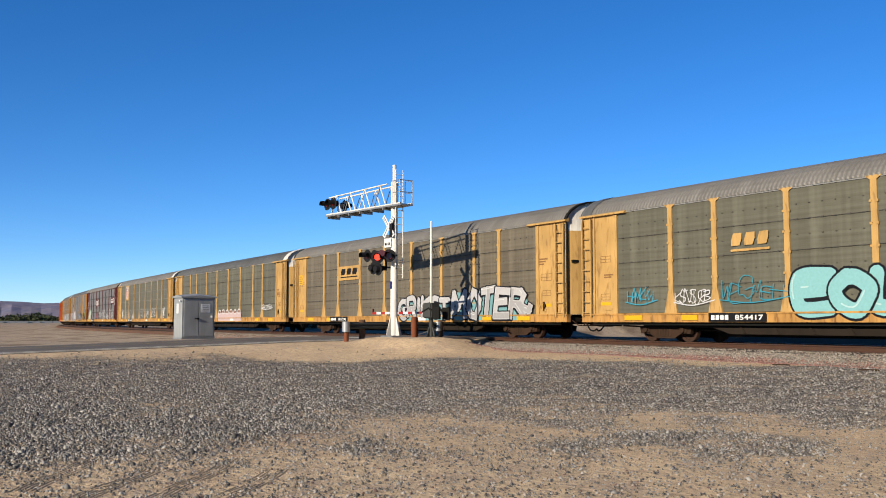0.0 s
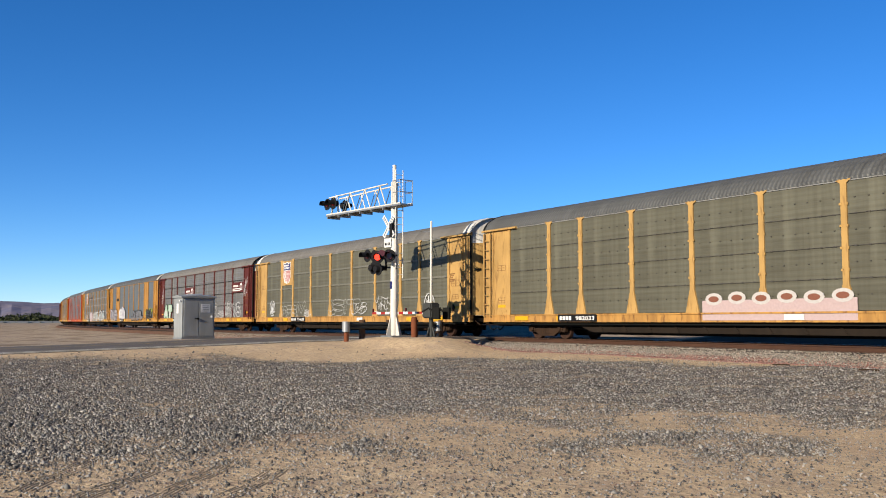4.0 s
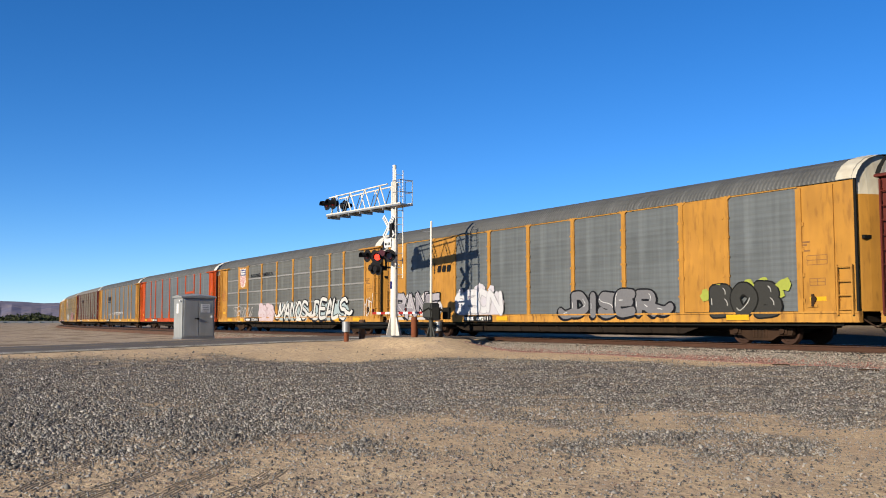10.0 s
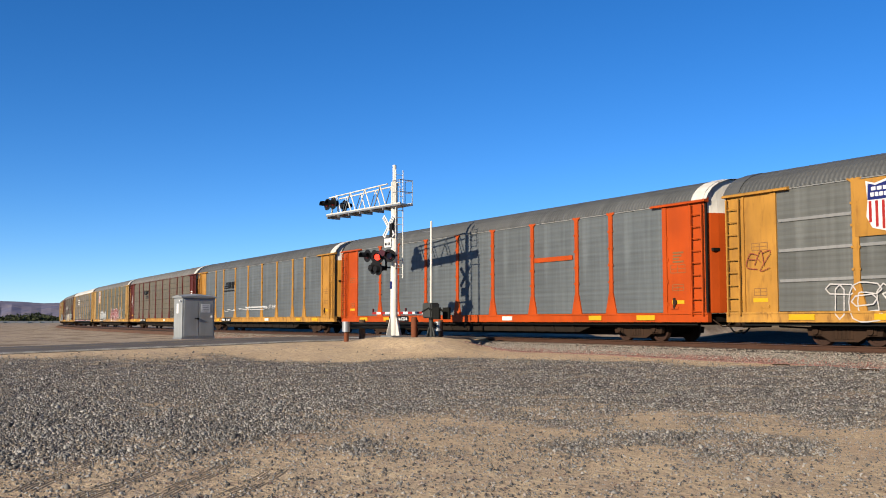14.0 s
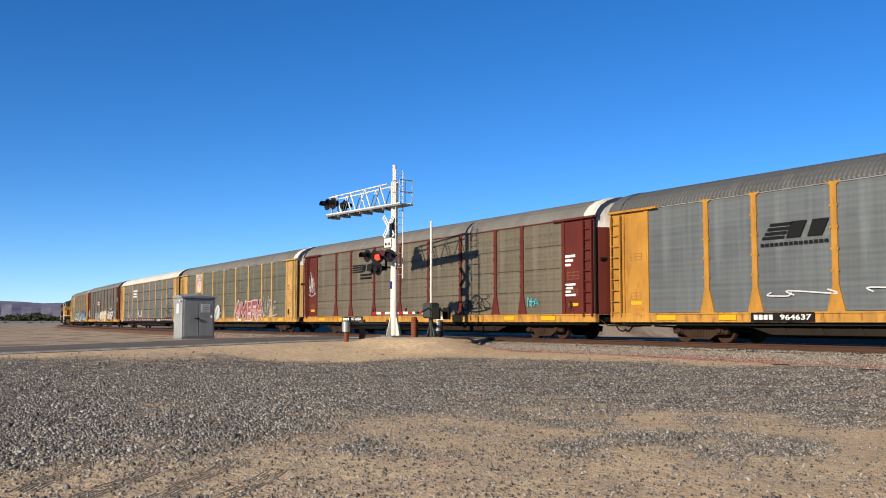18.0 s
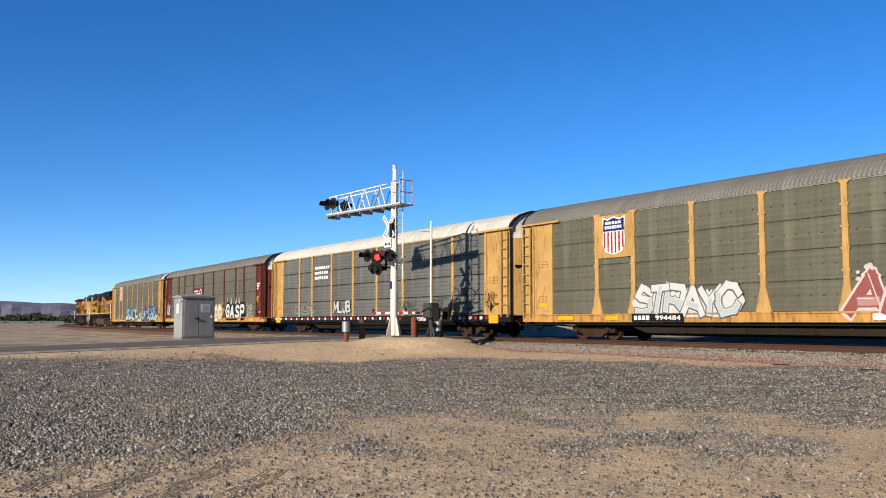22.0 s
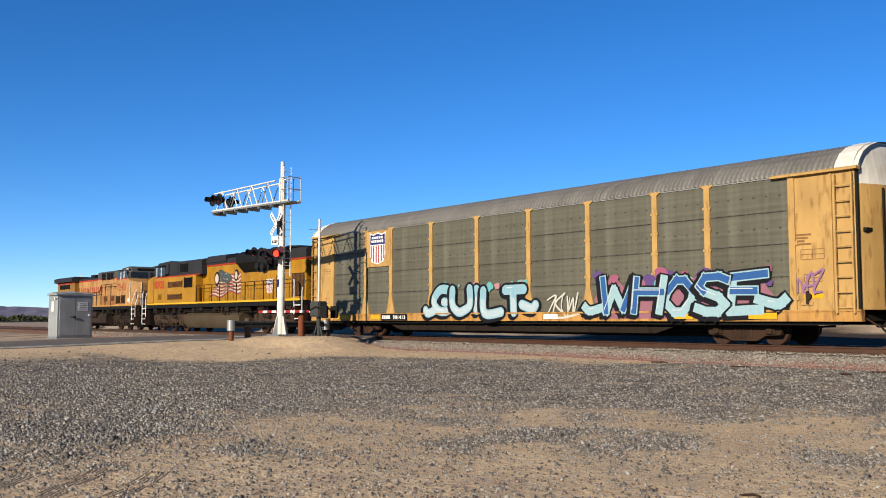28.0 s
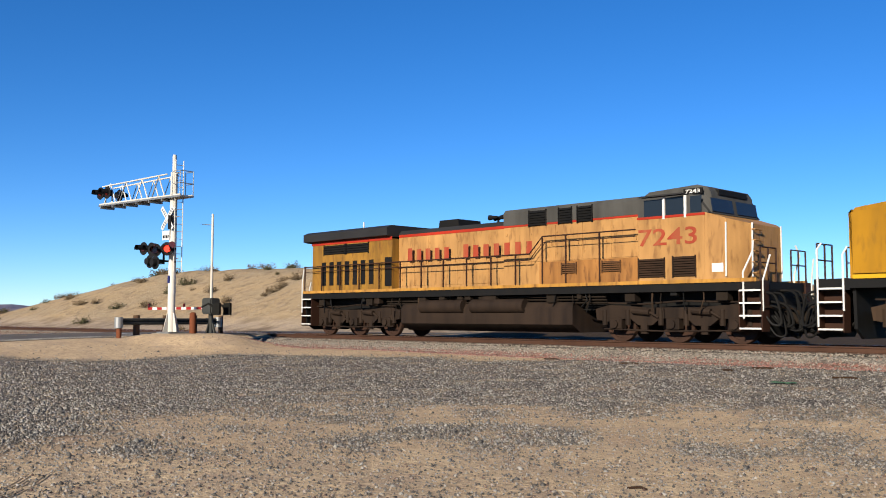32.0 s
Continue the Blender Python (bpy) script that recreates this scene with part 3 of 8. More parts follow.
def stroke(bm, pts, w, y):
    """A painted line through points (x, z)."""
    rows = []
    for i, (x, z) in enumerate(pts):
        a = pts[max(0, i - 1)]
        b = pts[min(len(pts) - 1, i + 1)]
        d = Vector((b[0] - a[0], b[1] - a[1]))
        d = d.normalized() if d.length else Vector((1, 0))
        q = w * (0.75 + 0.35 * math.sin(i * 0.9))
        rows.append([(x - d.y * q / 2, y, z + d.x * q / 2), (x + d.y * q / 2, y, z - d.x * q / 2)])
    quads(bm, rows)


SPRAY = {}


def spray(c):
    if c not in SPRAY:
        SPRAY[c] = plain("spray paint", tint(c, 0.52), 0.6)
    return SPRAY[c]


WHITE, INK, CYAN = (0.72, 0.72, 0.70), (0.012, 0.012, 0.015), (0.10, 0.52, 0.56)
FACE = -1.575


# hand-drawn letters: strokes through points of a nine by nine square, two digits a point
STROKES = {
    "A": "004990 2373", "B": "0009 09798605 05849100", "C": "9779390603307092", "D": "0009 095996935000", "E": "99090090 0575",
    "G": "97793906033070929454", "H": "0009 9099 0595", "I": "4049", "J": "8983502003", "K": "0009 990490", "L": "090090",
    "M": "0019438990", "N": "00099099", "O": "390603306093966939", "P": "0009 0979977404", "R": "0009 0979977404 4490",
    "S": "98692907257492703001", "T": "0999 4940", "U": "090330609399", "V": "094099", "W": "0920467099", "X": "0990 0099",
    "Y": "094499 4440", "Z": "09990090",
}


def smooth(pts, k=4):
    """Points on a soft curve through the given ones."""
    out = []
    for i in range(len(pts) - 1):
        p0, p1, p2, p3 = (Vector(pts[max(0, min(len(pts) - 1, j))]) for j in (i - 1, i, i + 1, i + 2))
        for q in range(k):
            t = q / k
            out.append(0.5 * (2 * p1 + (p2 - p0) * t + (2 * p0 - 5 * p1 + 4 * p2 - p3) * t * t + (3 * p1 - p0 - 3 * p2 + p3) * t ** 3))
    return out + [Vector(pts[-1])]


def glyph(ch, box_, pad, rng, jig, lean, round_):
    """The strokes of one letter inside a box, drawn by an unsteady hand."""
    x0, x1, z0, z1 = box_
    out = []
    for s in STROKES[ch].split():
        pts = []
        for i in range(0, len(s), 2):
            u, v = int(s[i]) / 9 + rng.uniform(-jig, jig), int(s[i + 1]) / 9 + rng.uniform(-jig, jig)
            pts.append((x0 + pad + (x1 - x0 - 2 * pad) * u + lean * (v - 0.5) * (z1 - z0), z0 + pad + (z1 - z0 - 2 * pad) * v))
        out.append(smooth(pts) if round_ else [Vector(p) for p in pts])
    return out


def brush(bm, line, w, y, round_=True):
    """A broad line of paint w wide; each pass lies a hair before the last."""
    for i, (p, q) in enumerate(zip(line, line[1:])):
        d = (q - p)
        if d.length < 1e-4:
            continue
        d.normalize()
        n = Vector((-d.y, d.x)) * w / 2
        e = d * (0.0 if round_ else w * 0.42)
        y -= 0.00003
        bm.faces.new([bm.verts.new((v.x, y, v.y)) for v in (p - e - n, q + e - n, q + e + n, p - e + n)])
        if round_:
            for c in ((p, q) if i == 0 else (q,)):
                y -= 0.00003
                bm.faces.new([bm.verts.new((c.x + w / 2 * math.cos(k * 0.6283), y, c.y + w / 2 * math.sin(k * 0.6283))) for k in range(10)])
    return y


def letter(car, lines, w, rim, y, fill, line, label, round_, block=0.0, two=None, two_low=True):
    """One letter: its dark block, its outline and its fill, in one or two colours."""
    if fill is None:
        b = bmesh.new()
        yy = y
        for ln in lines:
            ring = []
            for side in (1, -1):
                pts = ln if side > 0 else ln[::-1]
                for i, p in enumerate(pts):
                    d = (pts[min(i + 1, len(pts) - 1)] - pts[max(i - 1, 0)])
                    d = d.normalized() if d.length > 1e-5 else Vector((1, 0))
                    if i == 0:
                        ring.append(p - d * w * 0.5)
                    ring.append(p + Vector((-d.y, d.x)) * w / 2)
            yy = brush(b, ring + ring[:1], 2 * rim, yy)
        return part("graffiti_letter", b, spray(line), car, label)
    if block:
        b = bmesh.new()
        yy = y + 0.004
        for k in (1.0, 0.5):
            for ln in lines:
                yy = brush(b, [p + Vector((-block * k, -block * 0.6 * k)) for p in ln], w + 2 * rim, yy, round_)
        part("letter_block", b, spray(line), car)
    b = bmesh.new()
    yy = y
    for ln in lines:
        yy = brush(b, ln, w + 2 * rim, yy, round_)
    outer = part("graffiti_letter", b, spray(line), car, label)
    b = bmesh.new()
    yy = y - 0.006
    for ln in lines:
        yy = brush(b, ln, w, yy, round_)
    part("letter_fill", b, spray(fill), outer)
    if two:
        zs = [p.y for ln in lines for p in ln]
        mid = (min(zs) + max(zs)) / 2
        b = bmesh.new()
        yy = y - 0.011
        for ln in lines:
            for p, q in zip(ln, ln[1:]):
                if ((p.y + q.y) / 2 < mid) == two_low:
                    yy = brush(b, [p, q], w * 0.72, yy, round_)
        if len(b.faces):
            part("letter_shade", b, spray(two), outer)
        else:
            b.free()
    return outer


def graffiti(car, word, x0, x1, z0, z1, fill, line, glow=None, seed=1, fat=0.34, rim=0.05, lap=0.08, lean=0.0, jig=0.05, round_=True, block=0.0, shine=None, two=None, two_low=True, tails=0, label="large outlined graffiti letter", splash=()):
    """A sprayed piece: colour behind, then swollen letters one by one, each with its block, outline, fill and shine."""
    rng = random.Random(seed)
    y = FACE
    if glow:
        b = bmesh.new()
        backing(b, x0 - 0.25, x1 + 0.25, z0 - 0.02, z1 + 0.12, y, rng)
        part("sprayed_patch", b, spray(glow), car, "sprayed colour behind graffiti")
        y -= 0.004
    for c_, k_ in splash:
        for _ in range(k_):
            x, z, r0 = rng.uniform(x0 - 0.3, x1 + 0.3), z1 + rng.uniform(-0.5, 0.1), rng.uniform(0.05, 0.26)
            b = bmesh.new()
            prism(b, [(x + r0 * rng.uniform(0.75, 1.3) * math.cos(i * 0.524), z + r0 * rng.uniform(0.6, 1.0) * math.sin(i * 0.524)) for i in range(12)], "y", y - 0.003, y + 0.002)
            part("sprayed_spot", b, spray(c_), car)
            y -= 0.0004
    if block:
        y -= 0.006
    share = [0.6 if ch == "I" else 1.25 if ch in "MW" else 1.0 for ch in word]
    unit = (x1 - x0) / sum(share)
    at = x0
    for i, (ch, sh) in enumerate(zip(word, share)):
        w = unit * sh
        lift = rng.uniform(-0.04, 0.07) * (z1 - z0)
        box_ = (at - lap * w, at + w * (1 + lap), z0 + max(0, lift), z1 + lift)
        broad = fat * min(unit, (z1 - z0))
        lines = glyph(ch, box_, broad / 2 + rim, rng, jig, lean, round_)
        if tails and i in (0, len(word) - 1):
            sx = -1 if i == 0 else 1
            cx, zz = (box_[0], z0 + 0.3 * (z1 - z0)) if i == 0 else (box_[1], z0 + 0.4 * (z1 - z0))
            lines.append(smooth([(cx - sx * 0.3 * w, zz), (cx + sx * tails * 0.5, zz - 0.15), (cx + sx * tails, zz - 0.02)], 3))
        yy = y - 0.016 * (i % 2)
        outer = letter(car, lines, broad, rim, yy, fill, line, label, round_, block, two, two_low)
        if shine:
            b = bmesh.new()
            ys = yy - 0.016
            for ln in lines:
                k = len(ln)
                ys = brush(b, [p + Vector((-broad * 0.28, broad * 0.22)) for p in ln[k // 3:max(k // 3 + 2, 2 * k // 3)]], max(0.025, broad * 0.1), ys, True)
            part("letter_shine", b, spray(shine), outer)
        at += w


def tag(car, x0, x1, z0, z1, color, seed, w=0.045, letters=6, y=None):
    """A hurried tag that cannot be read: leaning loops and hooks."""
    rng = random.Random(seed)
    yy = FACE - 0.002 if y is None else y
    step_ = (x1 - x0) / letters
    for i in range(letters):
        cx, h = x0 + step_ * i, (z1 - z0) * rng.uniform(0.65, 1.0)
        lo = z0 + rng.uniform(0.0, 0.2) * (z1 - z0)
        b = bmesh.new()
        for ln in glyph(rng.choice("ABCEGHKMNRSUWYZ"), (cx - 0.15 * step_, cx + 1.1 * step_, lo, lo + h), 0.0, rng, 0.16, 0.12, True):
            yy = brush(b, ln, w * rng.uniform(0.5, 0.75), yy)
        part("graffiti_stroke", b, spray(color), car, "thin scrawled graffiti tag")
    if letters > 3:
        b = bmesh.new()
        brush(b, smooth([(x0 - 0.1, z0 + 0.05), ((x0 + x1) / 2, z0 - 0.06), (x1 + 0.2, z0 + 0.1)]), w * 0.7, yy)
        part("graffiti_stroke", b, spray(color), car, "thin scrawled graffiti tag")


def bars(bm, x0, x1, z0, z1, y, k, gap=0.25):
    w = (x1 - x0) / k
    for i in range(k):
        box(bm, x0 + i * w, x0 + (i + 1 - gap) * w, y - 0.003, y, z0, z1)


# ---- autorack freight cars ----
HALF, BAY = 13.86, 11.9
RIBS = [-9.17, -7.2, -4.35, -1.45, 1.45, 4.35, 7.2, 9.17]
SILL0, SILL1, EAVE = 0.68, 0.99, 4.72
CACHE = {}


def cached(key, build):
    if key not in CACHE:
        CACHE[key] = build()
    return CACHE[key]


def sheet_mesh(w, z0, z1, material, waves, deep):
    """One cladding sheet of w metres: horizontal corrugations, its lower hem proud."""
    def make():
        b = bmesh.new()
        k = waves * 4
        rows = []
        for i in range(k + 1):
            z = z0 + (z1 - z0) * i / k
            y = -1.515 + (0.022 if deep > 0.01 else 0.003) * i / k - deep * (0.5 + 0.5 * math.cos(i * math.pi / 2 + 0.5))
            rows.append([(-w / 2, y, z), (w / 2, y, z)])
        if deep > 0.01:
            rows.insert(0, [(-w / 2, -1.49, z0), (w / 2, -1.49, z0)])
            rows.append([(-w / 2, -1.48, z1), (w / 2, -1.48, z1)])
        quads(b, rows)
        return to_mesh("side_panel", b, material)
    return cached(("sheet", round(w, 3), z0, z1, material.name, waves, deep), make)


def rib_mesh(material, gusset):
    def make():
        b = bmesh.new()
        prism(b, [(-0.1, SILL1), (0.1, SILL1), (0.1, EAVE - 0.12), (0.24, EAVE - 0.03), (0.24, EAVE), (-0.24, EAVE), (-0.24, EAVE - 0.03), (-0.1, EAVE - 0.12)], "y", -1.565, -1.45)
        if gusset:
            prism(b, [(-0.3, SILL1 - 0.02), (0.3, SILL1 - 0.02), (0.11, SILL1 + 0.75), (-0.11, SILL1 + 0.75)], "y", -1.572, -1.5)
        for z in [1.5 + 0.62 * i for i in range(5)]:
            for sx in (-1, 1):
                box(b, sx * 0.1 - 0.04, sx * 0.1 + 0.04, -1.578, -1.55, z, z + 0.07)
        return to_mesh("rib", finish(b), material)
    return cached(("rib", material.name, gusset), make)


ARCH = [(-1.56, 4.70), (-1.56, 4.76), (-1.46, 4.93), (-1.27, 5.13), (-0.95, 5.32), (-0.5, 5.46), (0.0, 5.52), (0.5, 5.46), (0.95, 5.32), (1.27, 5.13), (1.46, 4.93), (1.56, 4.76), (1.56, 4.70)]


def roof_mesh(material):
    def make():
        b = bmesh.new()
        rows = []
        d = 0.04
        k = round(2 * (HALF - 0.06) / d)
        for i in range(k + 1):
            x = -HALF + 0.06 + i * d
            r = 0.011 * (1, 1, -0.4, -0.4)[i % 4]
            rows.append([(x, y * (1 + r * 0.5), z + (r if 0 < j < len(ARCH) - 1 else 0)) for j, (y, z) in enumerate(ARCH)])
        quads(b, rows)
        return to_mesh("roof", finish(b), material)
    return cached(("roof", material.name), make)


def end_mesh(lower, upper, sign):
    """End of a car: curved doors below, a pale hood of the roof above."""
    def make():
        b = bmesh.new()
        ys = [-1.5, -1.46, -1.3, -1.05, -0.7, -0.35, -0.03, 0.03, 0.35, 0.7, 1.05, 1.3, 1.46, 1.5]
        bulge = [0.02] + [0.36 * (1 - (abs(y) / 1.52) ** 2.2) for y in ys[1:-1]] + [0.02]
        rows = []
        for z in (SILL1, 2.6, 4.28):
            rows.append([(sign * (HALF - 0.14 + g), y, z) for y, g in zip(ys, bulge)])
        quads(b, rows, mat=0)
        low = [(sign * (HALF - 0.135 + g * 0.9), y, 4.28) for y, g in zip(ys, bulge)]
        mid = [(sign * (HALF - 0.14 + g * 0.7), y, 4.72) for y, g in zip(ys, bulge)]
        crown = [(sign * (HALF - 0.14 + g * 0.2), y * 0.98, 4.74 + 0.74 * math.sqrt(max(0, 1 - (y / 1.56) ** 2))) for y, g in zip(ys, bulge)]
        quads(b, [low, mid, crown], mat=1)
        # the two leaves' locking bars and seams
        for y in (-0.62, -0.06, 0.06, 0.62):
            e = HALF + 0.2 - 0.05 * (abs(y) > 0.3)
            box(b, *sorted((sign * e, sign * (e + 0.06))), y - 0.025, y + 0.025, SILL1 + 0.1, 4.2, 2)
        for z in (1.9, 3.1):
            box(b, *sorted((sign * (HALF + 0.2), sign * (HALF + 0.25))), -0.5, 0.5, z, z + 0.1, 2)
        for y in (-1.1, 1.1):
            e = HALF - 0.14 + 0.36 * (1 - (1.1 / 1.52) ** 2.2)
            box(b, *sorted((sign * (e - 0.06), sign * (e + 0.03))), y - 0.22, y + 0.22, 3.02, 3.12, 2)
        return to_mesh("end_door", finish(b), [lower, upper, M["dark"]])
    return cached(("end", lower.name, upper.name, sign), make)


def rim_mesh(sign):
    """Dark trim round the end of the roof."""
    def make():
        b = bmesh.new()
        rows = []
        for x in (HALF - 0.12, HALF + 0.02):
            rows.append([(sign * x, y * 1.012, z + 0.015) for y, z in ARCH])
            rows.append([(sign * x, y * 0.985, z - 0.05) for y, z in ARCH])
        quads(b, [rows[1], rows[0], rows[2], rows[3]])
        return to_mesh("roof_trim", finish(b), M["dark"])
    return cached(("rim", sign), make)


def cap_mesh(sign, material):
    """Moulded cap over the last metre of the roof."""
    def make():
        b = bmesh.new()
        rows = [[(sign * x, y * 1.01, z + 0.02) for y, z in ARCH] for x in (HALF - 0.62, HALF - 0.22)]
        rows.append([(sign * (HALF + 0.03), y * 1.0, 4.70 + (z - 4.70) * 0.99) for y, z in ARCH])
        quads(b, rows)
        return to_mesh("roof_cap", finish(b), material)
    return cached(("cap", sign, material.name), make)


def joint_mesh(w, material, deep, ticks):
    """Overlap of two cladding sheets: a thin line with bolt heads."""
    def make():
        b = bmesh.new()
        k = max(3, round(w / 0.45))
        h = 0.045 if material.name.startswith("pale") else 0.013 if deep else 0.007
        top = [(-w / 2, h)]
        for i in range(k):
            x = -w / 2 + w * (i + 0.5) / k
            if ticks:
                top += [(x - 0.05, h), (x - 0.05, 0.024), (x + 0.05, 0.024), (x + 0.05, h)]
        top.append((w / 2, h))
        low = [(x, -z) for x, z in reversed(top)]
        prism(b, top + low, "y", -1.55, -1.52)
        return to_mesh("sheet_joint", finish(b), material)
    return cached(("joint", round(w, 3), material.name, deep, ticks), make)


def bolts_mesh(bays, material):
    """Rows of small bolt heads that hold the cladding."""
    def make():
        b = bmesh.new()
        for a, c in bays:
            k = max(3, round((c - a - 0.24) / 0.45))
            for i in range(k):
                x = a + 0.12 + (c - a - 0.24) * (i + 0.5) / k
                for j in range(1, 8):
                    z = SILL1 + 0.02 + (EAVE - 0.1 - SILL1) * j / 8
                    h, v = (0.045, 0.02) if j % 2 == 0 else (0.024, 0.011)
                    box(b, x - h, x + h, -1.545, -1.51, z - v, z + v)
        return to_mesh("bolts", finish(b), material)
    return cached(("bolts", bays, material.name), make)


def bay_mesh(material, sign, cap):
    """Smooth end bay of the side, with its hood plate and raised frame."""
    def make():
        b = bmesh.new()
        a, c = sorted((sign * BAY, sign * (HALF - 0.1)))
        box(b, a, c, -1.53, -1.46, SILL1, EAVE - 0.04)
        e = sign * BAY
        box(b, *sorted((e - sign * 0.05, e + sign * 0.14)), -1.572, -1.5, SILL1, EAVE - 0.1)
        for z in (1.25, 2.0, 2.75, 3.5):
            box(b, *sorted((e + sign * 0.14, e + sign * 0.20)), -1.56, -1.51, z, z + 0.12)
        e2 = sign * (HALF - 0.78)
        box(b, *sorted((e2, e2 + sign * 0.05)), -1.575, -1.5, SILL1, EAVE - 0.1)
        box(b, *sorted((sign * (BAY + 0.28), sign * (BAY + 0.62))), -1.56, -1.5, 1.12, 1.2)
        if cap:
            prism(b, [(-1.66, EAVE - 0.02), (-1.66, EAVE - 0.08), (-1.45, EAVE - 0.1), (-1.45, EAVE + 0.06)], "x", *sorted((sign * (BAY - 0.55), sign * (HALF + 0.02))))
        return to_mesh("end_bay", finish(b), material)
    return cached(("bay", material.name, sign, cap), make)


def ladder_mesh(material, sign, tall):
    def make():
        b = bmesh.new()
        x0, x1 = sign * (HALF - 0.62), sign * (HALF - 0.14)
        top = EAVE - 0.15 if tall else 2.3
        for x in (x0, x1):
            box(b, x - 0.025, x + 0.025, -1.66, -1.6, SILL1 - 0.1, top)
            for z in (SILL1 + 0.3, top - 0.3):
                box(b, x - 0.02, x + 0.02, -1.62, -1.5, z, z + 0.05)
        z = SILL1 + 0.05
        while z < top:
            tube(b, (x0, -1.63, z), (x1, -1.63, z), 0.018, 6)
            z += 0.4
        return to_mesh("ladder", finish(b), material)
    return cached(("ladder", material.name, sign, tall), make)


def wheel_mesh(r, seg=24):
    def make():
        b = bmesh.new()
        prof = [(0.0, -0.05), (0.11, -0.06), (0.13, -0.02), (r * 0.45, 0.0), (r * 0.78, -0.02), (r * 0.8, -0.055), (r, -0.06), (r + 0.028, 0.04), (r + 0.028, 0.07), (r * 0.8, 0.07), (0.1, 0.05)]
        rows = []
        for i in range(seg):
            a = 2 * math.pi * i / seg
            rows.append([(q * math.cos(a), y, q * math.sin(a)) for q, y in prof])
        rows.append(rows[0])
        quads(b, rows)
        bmesh.ops.remove_doubles(b, verts=b.verts, dist=1e-5)
        return to_mesh("wheel", finish(b), M["wheel"], True)
    return cached(("wheel", r), make)


def bogie_frame_mesh(y, r):
    def make():
        b = bmesh.new()
        s = -1 if y < 0 else 1
        prism(b, [(-1.25, r + 0.09), (-1.2, r - 0.13), (-0.72, r - 0.15), (-0.45, r - 0.3), (0.45, r - 0.3), (0.72, r - 0.15), (1.2, r - 0.13), (1.25, r + 0.09), (0.85, r + 0.14), (0.5, r + 0.26), (-0.5, r + 0.26), (-0.85, r + 0.14)], "y", y - 0.07, y + 0.07)
        for x in (-0.89, 0.89):
            box(b, x - 0.16, x + 0.16, y - 0.12, y + 0.12, r - 0.12, r + 0.12, bevel=0.03)
            tube(b, (x, y, r), (x, y + s * 0.17, r), 0.1, 10)
        for i in range(-2, 3):
            tube(b, (i * 0.13, y + s * 0.05, r - 0.22), (i * 0.13, y + s * 0.05, r + 0.1), 0.055, 8)
        box(b, -0.1, 0.1, y - 0.1, y + 0.12, r + 0.02, r + 0.2)
        return to_mesh("side_frame", finish(b), M["rust"])
    return cached(("frame", y, r), make)


def bogie(car, x):
    r = 0.42
    b = bmesh.new()
    box(b, -0.28, 0.28, -1.0, 1.0, r - 0.1, r + 0.25, bevel=0.04)
    for ax in (-0.89, 0.89):
        tube(b, (ax, -0.9, r), (ax, 0.9, r), 0.075, 10)
    holder = part("bogie", cached("bolster", lambda: to_mesh("bogie", finish(b), M["under"])), None, car, "rusty two-axle bogie")
    holder.location = (x, 0, 0)
    for y in (-0.98, 0.98):
        part("side_frame", bogie_frame_mesh(y, r), None, holder)
    for ax in (-0.89, 0.89):
        for s in (-1, 1):
            w = part("wheel", wheel_mesh(r), None, holder)
            w.location = (ax, s * 0.75, r)
            if s > 0:
                w.rotation_euler = (0, 0, math.pi)
    return holder


def under_mesh():
    def make():
        b = bmesh.new()
        prism(b, [(-8.7, 0.66), (-8.2, 0.2), (8.2, 0.2), (8.7, 0.66)], "y", -0.35, 0.35)
        for i in range(-6, 7):
            prism(b, [(-1.4, 0.66), (1.4, 0.66), (0.4, 0.42), (-0.4, 0.42)], "x", i * 1.12 - 0.04, i * 1.12 + 0.04)
        prism(b, [(-7.6, 0.5), (-6.9, 0.3), (6.9, 0.3), (7.6, 0.5)], "y", -1.22, -1.16)
        for i in range(-5, 6):
            prism(b, [(i * 1.3 - 0.05, 0.56), (i * 1.3 + 0.05, 0.56), (i * 1.3 + 0.25, 0.33), (i * 1.3 + 0.15, 0.33)], "y", -1.25, -1.22)
        tube(b, (-2.6, -0.75, 0.45), (-1.0, -0.75, 0.45), 0.16, 10)
        box(b, 1.2, 1.9, -1.1, -0.6, 0.3, 0.62, bevel=0.03)
        pipe(b, [(-12.6, -0.6, 0.55), (-8, -0.8, 0.4), (8, -0.8, 0.4), (12.6, -0.6, 0.55)], 0.03)
        return to_mesh("underframe", finish(b), M["under"])
    return cached("under", make)


